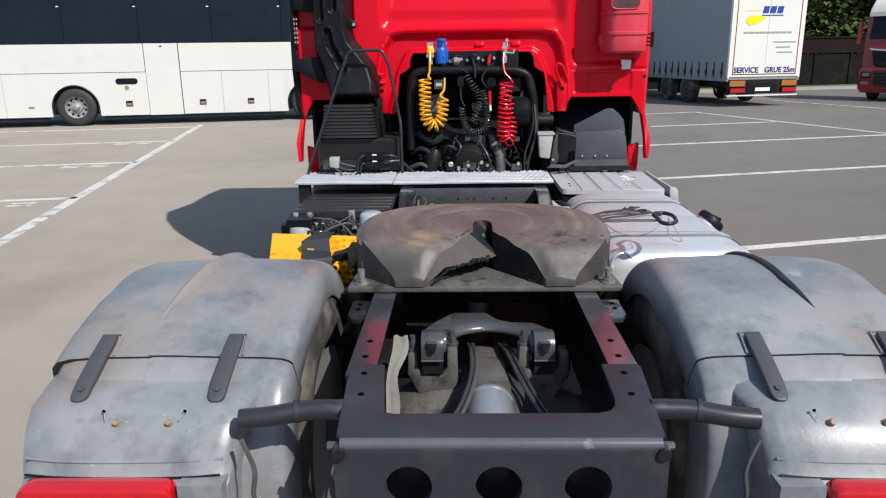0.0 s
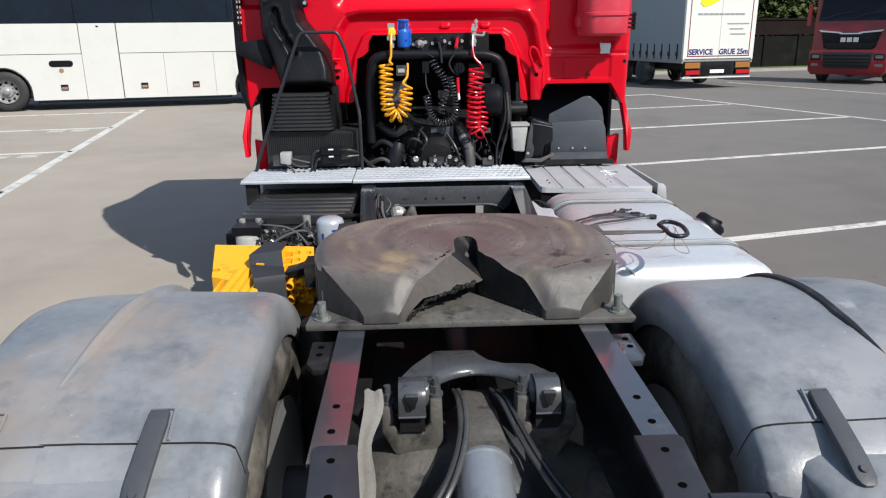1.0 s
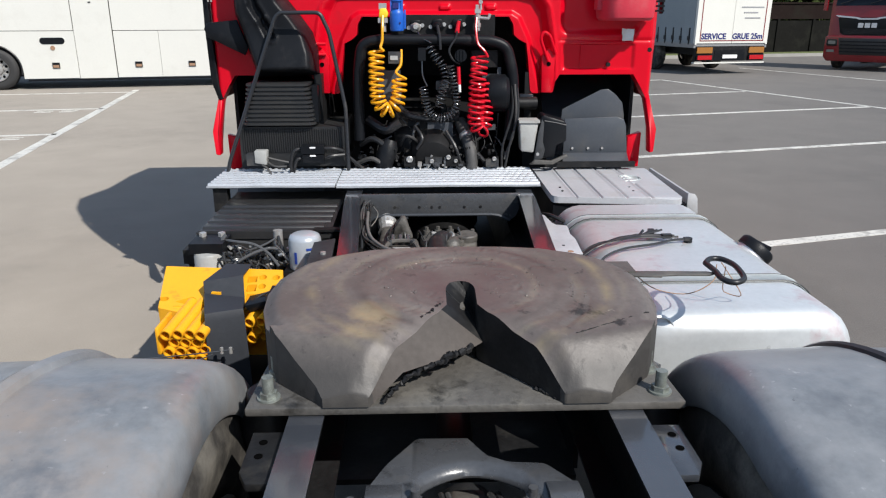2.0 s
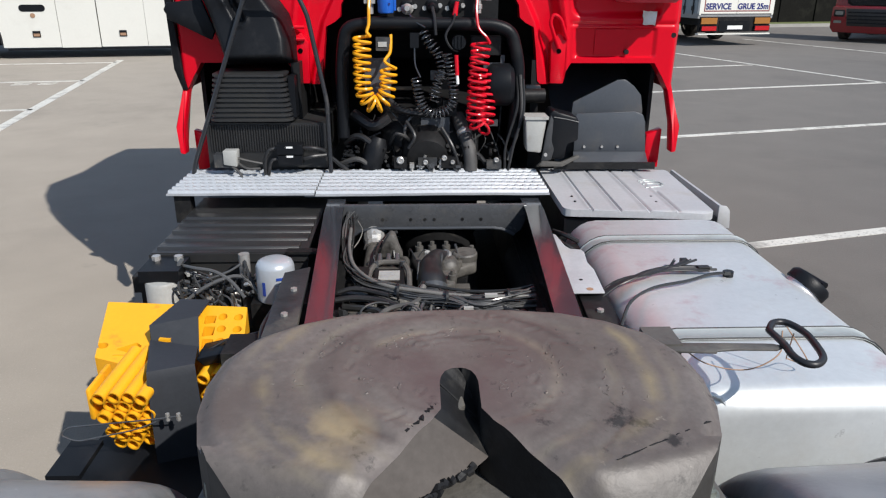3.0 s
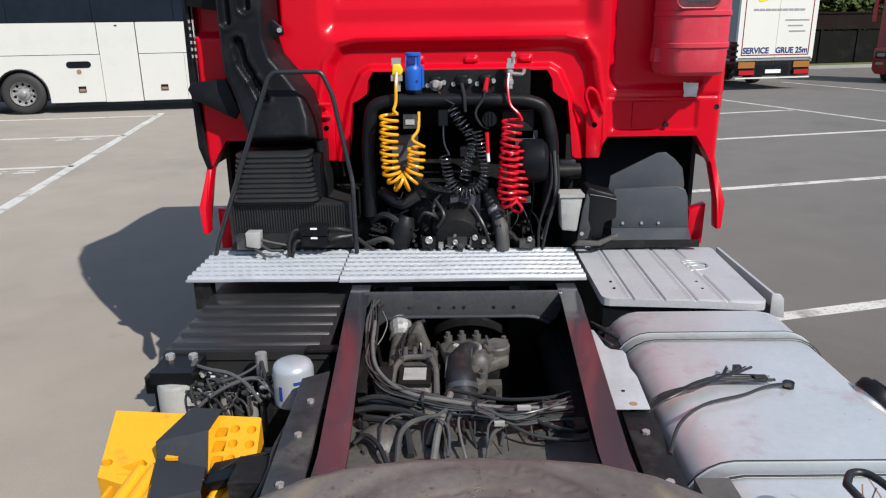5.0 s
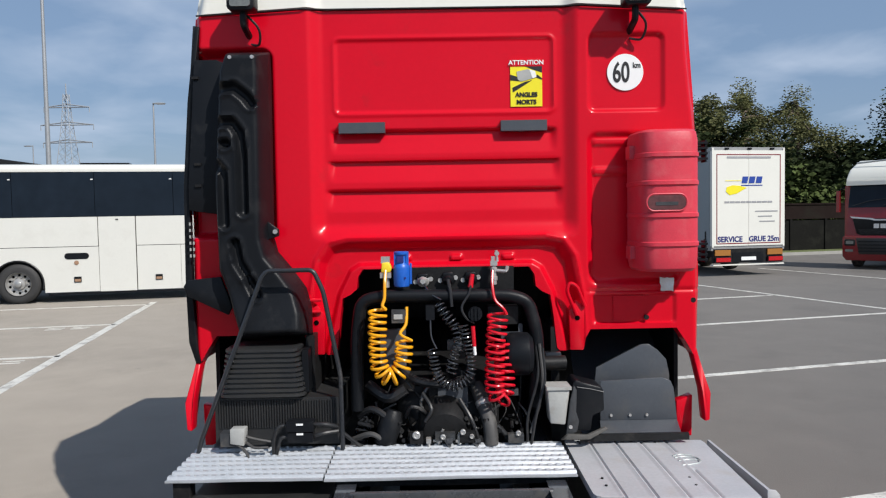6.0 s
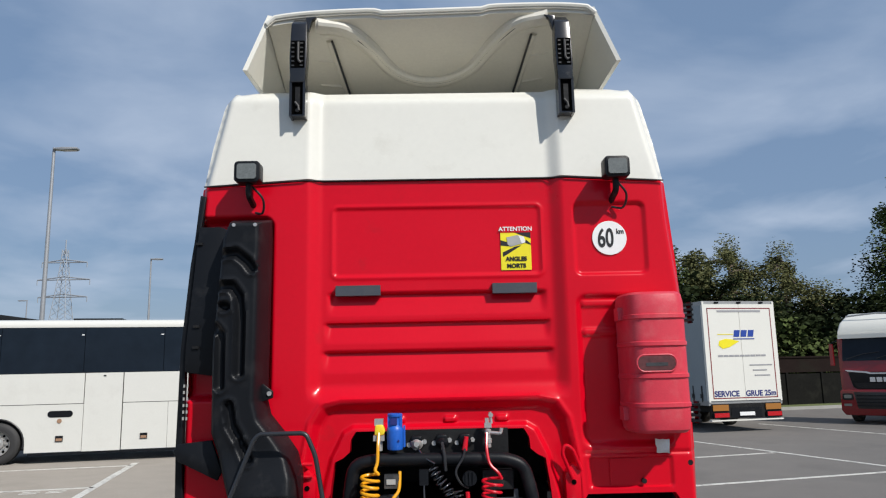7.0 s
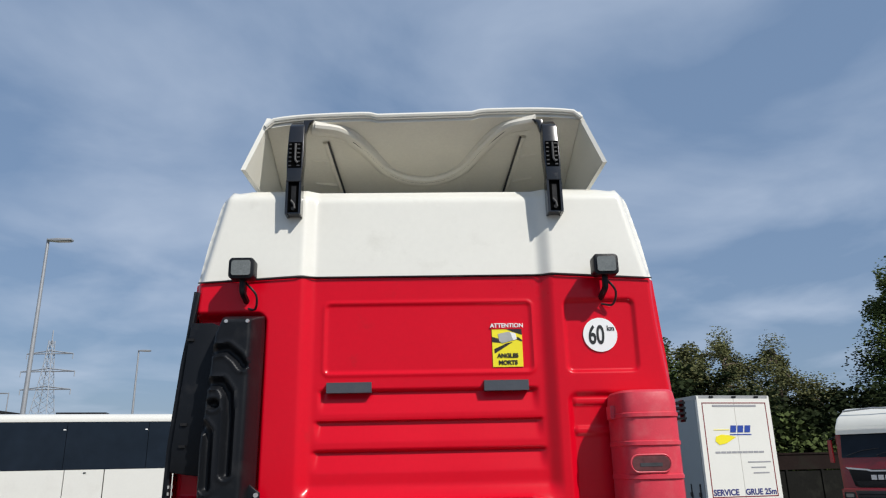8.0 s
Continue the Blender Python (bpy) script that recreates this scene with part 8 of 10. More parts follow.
def couplings():
    bd = part("coupling_board", B(-0.245, 0.315, 5.03, 5.045, 1.675, 1.805), M["dark"], TRUCK, "dark coupling bracket", bevel=0.004)
    # yellow-capped coupling
    bm = bmesh.new()
    box(bm, -0.305, -0.255, 4.95, 5.0, 1.765, 1.79)
    box(bm, -0.30, -0.26, 4.955, 4.995, 1.832, 1.862)
    box(bm, -0.29, -0.27, 4.965, 4.985, 1.78, 1.84)
    cyl(bm, (-0.278, 4.975, 1.72), (-0.278, 4.975, 1.77), 0.014, 12)
    cp = part("air_coupling", bm, M["steel"], bd, "steel coupling with a yellow cap", bevel=0.004)
    part("yellow_cap", P([(-0.30, 1.79), (-0.258, 1.79), (-0.25, 1.81), (-0.262, 1.838), (-0.296, 1.835)], 4.945, 4.99), M["yellow_cap"], bd, bevel=0.006)
    # blue parking socket
    bm = bmesh.new()
    lathe(bm, (-0.207, 4.97, 1.722), (-0.207, 4.97, 1.9), [(0, 0.026), (0.003, 0.034), (0.012, 0.037), (0.085, 0.038), (0.100, 0.036), (0.108, 0.028), (0.112, 0.026), (0.148, 0.026), (0.150, 0.034), (0.160, 0.035), (0.163, 0.03), (0.163, 0.02), (0.14, 0.018)], 24)
    box(bm, -0.240, -0.226, 4.95, 4.99, 1.825, 1.872)
    box(bm, -0.186, -0.174, 4.95, 4.99, 1.825, 1.872)
    box(bm, -0.169, -0.160, 4.96, 4.98, 1.735, 1.83)
    part("parking_socket", bm, M["blue"], bd, "blue plastic coupling holder", bevel=0.003)
    part("socket_slot", B(-0.226, -0.196, 4.938, 4.95, 1.836, 1.864), M["navy_ink"], bd)
    part("socket_eye", T([(-0.190, 4.936, 1.765), (-0.190, 4.931, 1.765)], 0.005, 8), M["navy_ink"], bd)
    # three round sockets
    for x, z, mat in ((-0.11, 1.745, "steel"), (0.006, 1.75, "plastic"), (0.112, 1.75, "plastic")):
        bm = bmesh.new()
        lathe(bm, (x, 5.03, z), (x, 4.9, z), [(0, 0.03), (0.022, 0.03), (0.024, 0.026), (0.036, 0.026), (0.04, 0.021), (0.05, 0.018), (0.06, 0.012)], 18)
        part("socket", bm, M[mat], bd, "round cable socket")
        part("hinged_cap", P([(x - 0.028, z + 0.012), (x + 0.028, z + 0.012), (x + 0.022, z + 0.034), (x - 0.022, z + 0.034)], 4.99, 5.03), M["plastic"], bd, bevel=0.006)
        for s in (-1, 1):
            part("ear", T([(x + s * 0.036, 5.03, z + 0.006 * s), (x + s * 0.036, 5.01, z + 0.006 * s)], 0.011, 8), M["steel"], bd)
    part("tag", B(-0.135, -0.10, 4.995, 4.998, 1.69, 1.705), M["white_ink"], bd)
    part("cable_drop", T(spline([(0.006, 4.97, 1.75), (0.015, 4.94, 1.70), (0.02, 4.93, 1.63)], 5), 0.008, 8), M["hose"], bd)
    part("red_plug", T([(0.108, 4.965, 1.715), (0.118, 4.965, 1.775)], [0.013, 0.010], 10), M["red_hose"], bd)
    # right-hand tap coupling
    bm = bmesh.new()
    lathe(bm, (0.218, 4.98, 1.722), (0.218, 4.98, 1.83), [(0, 0.009), (0.003, 0.0135), (0.02, 0.0135), (0.022, 0.017), (0.04, 0.017), (0.043, 0.012), (0.06, 0.012), (0.062, 0.0155), (0.08, 0.0155), (0.084, 0.011), (0.11, 0.011)], 14)
    box(bm, 0.202, 0.234, 4.965, 4.995, 1.812, 1.834)
    box(bm, 0.206, 0.222, 4.968, 4.992, 1.834, 1.855)
    cyl(bm, (0.234, 4.975, 1.83), (0.229, 4.975, 1.882), 0.007, 8)
    cyl(bm, (0.232, 4.965, 1.868), (0.232, 4.985, 1.868), 0.011, 10)
    tube(bm, rounded([(0.222, 4.975, 1.79), (0.275, 4.965, 1.785), (0.28, 4.965, 1.81)], 0.012), 0.008, 8)
    part("air_coupling", bm, M["steel"], bd, "bare steel tap coupling")
    # hanging plug, grommets and the red-white sensor lead
    part("plug", B(-0.098, -0.058, 4.90, 4.94, 1.575, 1.64), M["plastic"], bd, bevel=0.01)
    bm = bmesh.new()
    cyl(bm, (0.125, 4.92, 1.60), (0.125, 4.89, 1.60), 0.032, 18)
    for k in range(3):
        box(bm, 0.105 + k * 0.016, 0.112 + k * 0.016, 4.884, 4.89, 1.575, 1.63)
    part("round_plug", bm, M["plastic"], bd)
    part("red_lead", T([(0.113, 4.89, 1.545), (0.118, 4.89, 1.455)], 0.0095, 8), M["red_hose"], bd)
    part("lead_tip", T([(0.118, 4.89, 1.455), (0.121, 4.89, 1.415)], 0.0075, 8), M["white_ink"], bd)
    part("valve_plate", B(-0.255, -0.19, 4.93, 4.96, 1.56, 1.62), M["axle"], bd, bevel=0.006)
    part("valve_badge", B(-0.245, -0.205, 4.925, 4.93, 1.578, 1.60), M["pale"], bd)


couplings()


# ---------------------------------------------------------------- engine and gearbox seen under the cab
def engine_bay():
    bm = bmesh.new()
    loft(bm, [[(x, yy, z) for x, z in rrect(-w, w, z0, z1, 0.06)] for yy, w, z0, z1 in ((5.02, 0.16, 0.72, 1.12), (5.08, 0.24, 0.6, 1.22), (5.5, 0.27, 0.6, 1.32), (6.2, 0.3, 0.6, 1.40))])
    part("engine_block", bm, M["dark"], TRUCK, "oily dark engine block", smooth=40)
    bm = bmesh.new()
    lathe(bm, (-0.02, 4.90, 1.05), (-0.02, 5.2, 1.13), [(0, 0.05), (0.01, 0.10), (0.05, 0.12), (0.2, 0.13)], 24)
    part("bell_housing", bm, M["dark"], TRUCK, "dark round housing")
    bm = bmesh.new()
    box(bm, -0.15, 0.16, 4.90, 4.97, 0.96, 1.03)
    vb = part("valve_block", bm, M["dark"], TRUCK, "oily valve casting", bevel=0.008)
    for k, (x, w, h, y) in enumerate(((-0.135, 0.03, 1.065, 4.90), (-0.095, 0.022, 1.05, 4.89), (-0.055, 0.04, 1.085, 4.91), (0.0, 0.026, 1.06, 4.885), (0.045, 0.035, 1.07, 4.90), (0.095, 0.024, 1.09, 4.91), (0.125, 0.03, 1.05, 4.89))):
        bm = bmesh.new()
        cyl(bm, (x, y, 1.0), (x + 0.02 * (k % 3 - 1), y - 0.01, h - 0.02), w * 0.34, 8)
        box(bm, x - w * 0.5, x + w * 0.5, y - 0.02, y + 0.01, 1.02, 1.03 + 0.012 * (k % 2))
        cyl(bm, (x + 0.02 * (k % 3 - 1), y - 0.012, h - 0.02), (x + 0.026 * (k % 3 - 1), y - 0.016, h - 0.006), w * 0.2, 6)
        part("valve", bm, M[("cast", "steel", "steel")[k % 3]], vb)
    part("coolant_hose", T(spline([(0.13, 5.05, 1.24), (0.16, 4.98, 1.17), (0.185, 4.92, 1.09), (0.19, 4.90, 1.0)], 5), 0.033, 14), M["grey_hose"], TRUCK, "thick dark grey hose")
    part("hose_clip", T([(0.158, 4.985, 1.178), (0.165, 4.968, 1.158)], 0.037, 14), M["steel"], TRUCK)
    bm = bmesh.new()
    lathe(bm, (0.27, 4.98, 1.40), (0.42, 4.98, 1.40), [(0, 0.085), (0.02, 0.1), (0.1, 0.1), (0.12, 0.08)], 24)
    part("steering_reservoir", bm, M["plastic"], TRUCK, "round black reservoir")
    part("reservoir_bracket", B(0.19, 0.33, 5.0, 5.06, 1.50, 1.62), M["dark"], TRUCK, bevel=0.01)
    bm = bmesh.new()
    lathe(bm, (-0.30, 4.93, 1.0), (-0.25, 4.96, 1.16), [(0, 0.045), (0.02, 0.052), (0.12, 0.052), (0.16, 0.035)], 18)
    part("pump", bm, M["plastic"], TRUCK)
    for pts, r, mat in (([(-0.42, 5.0, 1.12), (-0.35, 4.95, 1.16), (-0.28, 4.93, 1.12), (-0.22, 4.95, 1.05)], 0.016, "hose"), ([(-0.45, 4.95, 1.02), (-0.36, 4.9, 1.06), (-0.30, 4.9, 1.03)], 0.012, "grey_hose"),
                        ([(-0.2, 4.95, 1.12), (-0.17, 4.9, 1.18), (-0.11, 4.92, 1.15), (-0.08, 4.95, 1.08)], 0.009, "hose"), ([(-0.12, 4.95, 1.23), (-0.08, 4.9, 1.17), (-0.11, 4.9, 1.11)], 0.009, "hose"),
                        ([(0.05, 4.95, 1.2), (0.10, 4.9, 1.12), (0.13, 4.9, 1.03)], 0.009, "hose"), ([(0.42, 4.95, 1.45), (0.43, 4.93, 1.25), (0.37, 4.9, 1.05)], 0.008, "grey_hose"),
                        ([(0.435, 4.95, 1.43), (0.44, 4.93, 1.28), (0.40, 4.9, 1.15), (0.37, 4.89, 1.0)], 0.007, "hose"), ([(0.405, 4.96, 1.45), (0.41, 4.94, 1.3), (0.36, 4.92, 1.12), (0.355, 4.9, 1.0)], 0.007, "hose"),
                        ([(0.22, 4.93, 1.08), (0.28, 4.92, 1.02), (0.33, 4.92, 1.0)], 0.012, "hose"), ([(-0.24, 5.05, 1.35), (-0.15, 5.0, 1.28), (0.0, 5.0, 1.26), (0.12, 5.02, 1.3)], 0.02, "hose"),
                        ([(-0.38, 5.05, 1.25), (-0.28, 5.0, 1.2), (-0.2, 5.0, 1.24)], 0.028, "hose")):
        part("hose", T(spline(pts, 5), r, 8), M[mat], TRUCK)
    for x, z, w, h, mat in ((-0.255, 1.43, 0.06, 0.09, "liner"), (0.30, 1.50, 0.05, 0.035, "liner"), (0.02, 1.15, 0.07, 0.09, "liner"), (-0.15, 1.045, 0.03, 0.025, "dark"), (-0.02, 1.05, 0.045, 0.018, "axle"), (0.08, 1.045, 0.035, 0.025, "dark"), (0.30, 1.035, 0.035, 0.02, "axle")):
        part("engine_panel", B(x - w, x + w, 5.0 if mat == "liner" else 4.87, 5.02 if mat == "liner" else 4.90, z - h, z + h), M[mat], TRUCK, bevel=0.006)
    for x, z, r in ((-0.15, 1.06, 0.018), (-0.03, 1.05, 0.012), (0.06, 1.07, 0.013), (0.10, 1.05, 0.011), (0.31, 1.06, 0.012)):
        bm = bmesh.new()
        lathe(bm, (x, 4.875, z), (x, 4.5, z), [(0, r), (0.012, r), (0.016, r * 0.7), (0.012, r * 0.5), (0.013, r * 0.1)], 14)
        part("engine_plug", bm, M["steel"], TRUCK)
    # tangle of thin lines and clips in front of the engine
    rr = random.Random(41)
    for k in range(24):
        x, z = rr.uniform(-0.36, 0.36), rr.uniform(1.08, 1.36)
        a = Vector((x, rr.uniform(5.03, 5.1), z))
        b = a + Vector((rr.uniform(-0.16, 0.16), rr.uniform(-0.04, 0.04), rr.uniform(-0.26, 0.02)))
        q = a.lerp(b, 0.5) + Vector((rr.uniform(-0.07, 0.07), -0.03, rr.uniform(-0.08, 0.04)))
        part("engine_line", T(spline([a, q, b], 6), rr.choice((0.0028, 0.0035, 0.005, 0.008)), 6), M["loom"], TRUCK)
    for k in range(20):
        x, z = rr.uniform(-0.34, 0.34), rr.uniform(1.02, 1.6)
        y = rr.uniform(5.0, 5.08)
        w, h = rr.uniform(0.012, 0.035), rr.uniform(0.012, 0.04)
        part("engine_bracket", B(x - w, x + w, y, y + 0.03, z - h, z + h), M[rr.choice(("dark", "cast", "plastic"))], TRUCK, bevel=0.004)
    bm = bmesh.new()
    rr = random.Random(3)
    for k in range(60):
        x, z = rr.uniform(-0.36, 0.36), rr.uniform(1.0, 1.12)
        cyl(bm, (x, 4.93 + rr.uniform(-0.03, 0.08), z), (x + rr.uniform(-0.02, 0.02), 4.9, z + rr.uniform(-0.02, 0.02)), rr.uniform(0.004, 0.010), 8)
    tagged(part("engine_fitting", bm, M["dark"], TRUCK), kind="stuff")
    part("tunnel_side", B(-0.66, -0.62, 5.0, 6.3, 0.9, 1.5), M["dark"], TRUCK)
    part("tunnel_side", B(0.50, 0.54, 5.12, 6.3, 0.9, 1.5), M["dark"], TRUCK)
    part("stabiliser_bar", T([(0.44, 5.06, 1.335), (0.56, 5.07, 1.335)], 0.035, 14), M["dark"], TRUCK)
    # loom connectors beside the filter
    jb = part("junction_box", B(-0.72, -0.60, 4.80, 4.86, 1.105, 1.15), M["plastic"], TRUCK, "small black junction box", bevel=0.005)
    part("lower_half", B(-0.715, -0.605, 4.80, 4.86, 1.058, 1.10), M["plastic"], jb, bevel=0.005)
    for z in (1.135, 1.092):
        part("tag", B(-0.675, -0.645, 4.797, 4.80, z, z + 0.008), M["white_ink"], jb)
    for pts in ([(-0.715, 4.83, 1.13), (-0.76, 4.82, 1.12), (-0.78, 4.82, 1.06), (-0.78, 4.82, 1.0)], [(-0.715, 4.83, 1.08), (-0.75, 4.82, 1.07), (-0.77, 4.82, 1.0)],
                [(-0.60, 4.83, 1.13), (-0.55, 4.83, 1.13), (-0.50, 4.86, 1.11)], [(-0.60, 4.83, 1.08), (-0.56, 4.83, 1.09), (-0.50, 4.86, 1.09)], [(-0.49, 4.86, 1.09), (-0.44, 4.88, 1.04), (-0.40, 4.9, 1.0)]):
        part("conduit", T(spline(pts, 4), 0.009, 8), M["hose"], jb)
    cn = part("plug_connector", B(-1.01, -0.92, 4.80, 4.86, 1.045, 1.105), M["axle"], TRUCK, bevel=0.006)
    part("pale_half", P([(-0.965, 1.06), (-0.905, 1.05), (-0.90, 1.125), (-0.965, 1.125)], 4.79, 4.85), M["pale"], cn, "pale grey connector half", bevel=0.004)
    for pts in ([(-0.905, 4.82, 1.085), (-0.85, 4.82, 1.07), (-0.79, 4.83, 1.055)], [(-0.905, 4.82, 1.06), (-0.86, 4.8, 1.04), (-0.80, 4.8, 1.04)], [(-0.93, 4.8, 1.05), (-0.90, 4.79, 1.03), (-0.88, 4.78, 1.0)]):
        part("lead", T(spline(pts, 4), 0.006, 6), M["grey_hose"], cn)


engine_bay()


def gearbox_bay():
    # arched cross panel behind the opening
    o = [(-0.40, 0.975), (0.395, 0.975), (0.392, 0.90), (0.375, 0.86), (0.345, 0.838), (0.325, 0.85), (0.29, 0.866), (0.25, 0.872)]
    o += [ (-0.26, 0.872), (-0.32, 0.86), (-0.365, 0.825), (-0.385, 0.775), (-0.392, 0.62), (-0.40, 0.62)]
    cp = part("cross_panel", P(o, 4.42, 4.44), M["cast"], TRUCK, "dark grey arched cross panel", bevel=0.004)
    part("arch_lip", T([(-0.388, 4.415, 0.70), (-0.385, 4.415, 0.775), (-0.365, 4.415, 0.825), (-0.32, 4.415, 0.86), (-0.26, 4.415, 0.872), (0.25, 4.415, 0.872), (0.29, 4.415, 0.866), (0.325, 4.415, 0.85), (0.343, 4.415, 0.84)], 0.007, 8), M["frame"], cp)
    for x in (-0.22, -0.1, -0.04, 0.0, 0.12, 0.2):
        part("hole", T([(x, 4.418, 0.91), (x, 4.422, 0.91)], 0.007, 8), M["dark"], cp)
    # gearbox casting
    bm = bmesh.new()
    lathe(bm, (0.03, 4.05, 0.52), (0.03, 5.0, 0.58), [(0, 0.06), (0.03, 0.11), (0.2, 0.15), (0.5, 0.18), (0.9, 0.2)], 26)
    # dark material puts the shadow of the bay into the casing
    g = part("gearbox", bm, M["dark"], TRUCK, "gearbox casing with the bay's shadow in its colour")
    bm = bmesh.new()
    loft(bm, [[(x, y, z) for x, y in rrect(x0, x1, y0, y1, 0.02)] for z, x0, x1, y0, y1 in ((0.66, -0.275, -0.10, 3.92, 4.40), (0.75, -0.268, -0.105, 3.93, 4.37), (0.775, -0.255, -0.115, 3.95, 4.34), (0.80, -0.235, -0.13, 3.965, 4.22), (0.803, -0.225, -0.14, 3.975, 4.2))])
    e = part("gear_actuator", bm, M["dusty"], TRUCK, "dusty actuator casting with a pale label", smooth=35)
    part("cover", B(-0.238, -0.125, 3.96, 4.10, 0.80, 0.813), M["dark"], e, bevel=0.004)
    part("label", B(-0.222, -0.142, 3.99, 4.078, 0.8125, 0.816), M["pale"], e)
    for k, w in enumerate((0.03, 0.055, 0.045)):
        part("label_bar", B(-0.214, -0.214 + w, 4.012 + k * 0.02, 4.018 + k * 0.02, 0.816, 0.8175), M["grey_ink"], e)
    part("cover_frame", T(rounded([(-0.262, 3.93, 0.785), (-0.258, 4.08, 0.815), (-0.232, 4.145, 0.825), (-0.135, 4.145, 0.825), (-0.108, 4.08, 0.815), (-0.104, 3.93, 0.785)], 0.03), 0.011, 8), M["dusty"], e, "raised cast frame")
    for x, y in ((-0.235, 4.125), (-0.13, 4.125)):
        part("cover_bolt", T([(x, y, 0.81), (x, y, 0.835)], 0.010, 6), M["cast"], e)
    for x in (-0.225, -0.19, -0.155):
        part("cable_gland", T([(x, 4.16, 0.81), (x, 4.21, 0.83)], [0.013, 0.010], 10), M["cast"], e)
    part("cast_horn", P([(-0.235, 0.80), (-0.215, 0.86), (-0.185, 0.905), (-0.165, 0.90), (-0.15, 0.85), (-0.13, 0.80)], 4.25, 4.31), M["dusty"], e, bevel=0.012)
    for x, y in ((-0.262, 4.0), (-0.262, 4.15), (-0.108, 4.0), (-0.108, 4.15), (-0.19, 4.34)):
        part("lug", T([(x, y, 0.74), (x, y, 0.79)], 0.014, 8), M["dusty"], e)
    part("lever", T(spline([(-0.235, 4.12, 0.80), (-0.24, 4.25, 0.83), (-0.20, 4.36, 0.86), (-0.16, 4.40, 0.86)], 5), 0.008, 7), M["loom"], e)
    bm = bmesh.new()
    tube(bm, spline([(-0.26, 4.46, 0.85), (-0.255, 4.38, 0.80), (-0.26, 4.27, 0.77), (-0.265, 4.15, 0.72)], 5), 0.036, 16)
    part("foil_sleeve_pipe", bm, M["dusty"], TRUCK, "grey hose")
    rf = random.Random(5)
    part("foil_sleeve", T([(-0.262 + 0.001 * k, 4.46 - 0.011 * k, 0.852 - 0.007 * k) for k in range(9)], [0.040 + rf.uniform(0, 0.008) for _ in range(9)], 14), M["steel"], TRUCK, "crumpled silver heat sleeve", smooth=0)
    pl = part("cast_plate", P([(-0.10, 4.36), (0.02, 4.40), (0.10, 4.40), (0.175, 4.31), (0.168, 4.23), (0.085, 4.17), (0.07, 4.02), (0.0, 4.0), (-0.07, 4.2)], 0.735, 0.785, axis="z"), M["dusty"], TRUCK, "dusty cast cover plate", bevel=0.012)
    for x, y in ((-0.065, 4.375), (-0.01, 4.385), (0.05, 4.385), (0.09, 4.20), (0.155, 4.33), (0.06, 4.06)):
        bm = bmesh.new()
        cyl(bm, (x, y, 0.78), (x, y, 0.805), 0.018, 10)
        cyl(bm, (x, y, 0.805), (x, y, 0.822), 0.010, 6)
        part("cap_screw", bm, M["dusty"], pl)
    bm = bmesh.new()
    lathe(bm, (0.122, 4.275, 0.77), (0.122, 4.27, 0.86), [(0, 0.046), (0.02, 0.052), (0.042, 0.052), (0.048, 0.046), (0.046, 0.036), (0.048, 0.01)], 22)
    part("round_cap", bm, M["dusty"], pl)
    bm = bmesh.new()
    tube(bm, spline([(0.05, 4.225, 0.79), (0.02, 4.215, 0.815), (-0.012, 4.17, 0.82), (-0.022, 4.10, 0.805), (-0.018, 4.03, 0.775), (-0.012, 3.96, 0.72), (-0.012, 3.92, 0.68)], 6), [0.034 + 0.022 * min(1, max(0, (i - 10) / 14)) + 0.002 * math.sin(i * 0.9) for i in range(37)], 20)
    part("air_elbow", bm, M["hose"], TRUCK, "black rubber elbow pipe")
    bm = bmesh.new()
    lathe(bm, (0.05, 4.21, 0.75), (0.04, 4.16, 0.90), [(0, 0.05), (0.03, 0.054), (0.05, 0.05), (0.065, 0.04), (0.075, 0.026), (0.08, 0.01)], 24)
    part("elbow_cover", bm, M["dusty"], TRUCK, "dusty domed cover")
    part("elbow_clamp", T([(-0.017, 4.02, 0.77), (-0.016, 4.005, 0.757)], 0.059, 18), M["cast"], TRUCK)
    part("elbow_clamp", T([(0.036, 4.222, 0.803), (0.026, 4.219, 0.812)], 0.041, 16), M["steel"], TRUCK, "bright hose clip")
    part("hose", T(spline([(-0.50, 3.72, 0.89), (-0.51, 3.6, 0.925), (-0.515, 3.5, 0.925), (-0.525, 3.40, 0.92), (-0.52, 3.32, 0.91), (-0.54, 3.22, 0.88)], 5), 0.009, 10), M["hose"], TRUCK, "black air hose")
    part("fitting", T([(-0.03, 4.21, 0.80), (-0.034, 4.205, 0.845)], [0.016, 0.012], 6), M["pale"], TRUCK)
    # loom across the frame and along the left rail
    rr = random.Random(8)
    for k in range(30):
        o = [rr.uniform(-0.027, 0.027) for _ in range(8)]
        pts = [(-0.35 + o[0], 4.42, 0.935 + o[1] * 0.5), (-0.348 + o[2] * 0.8, 4.25, 0.93 + o[1] * 0.6), (-0.342 + o[2] * 0.8, 4.11, 0.92 + o[5] * 0.5), (-0.318 + o[3] * 0.7, 3.91 + o[0], 0.91 + o[5] * 0.5), (-0.25 + o[4] * 0.6, 3.76 + o[1], 0.905 + o[5] * 0.6),
               (-0.10, 3.675 + o[6], 0.90 + o[5] * 0.7), (0.02, 3.635 + o[6] * 1.2, 0.895 + o[7] * 0.6), (0.135, 3.615 + o[3] * 1.4, 0.895 + o[2] * 0.6), (0.31, 3.67 + o[4] * 2.2, 0.89 + o[5])]
        part("loom", T(spline(pts, 5), rr.choice((0.002, 0.0025, 0.003, 0.0045)), 6), M["loom"], TRUCK)
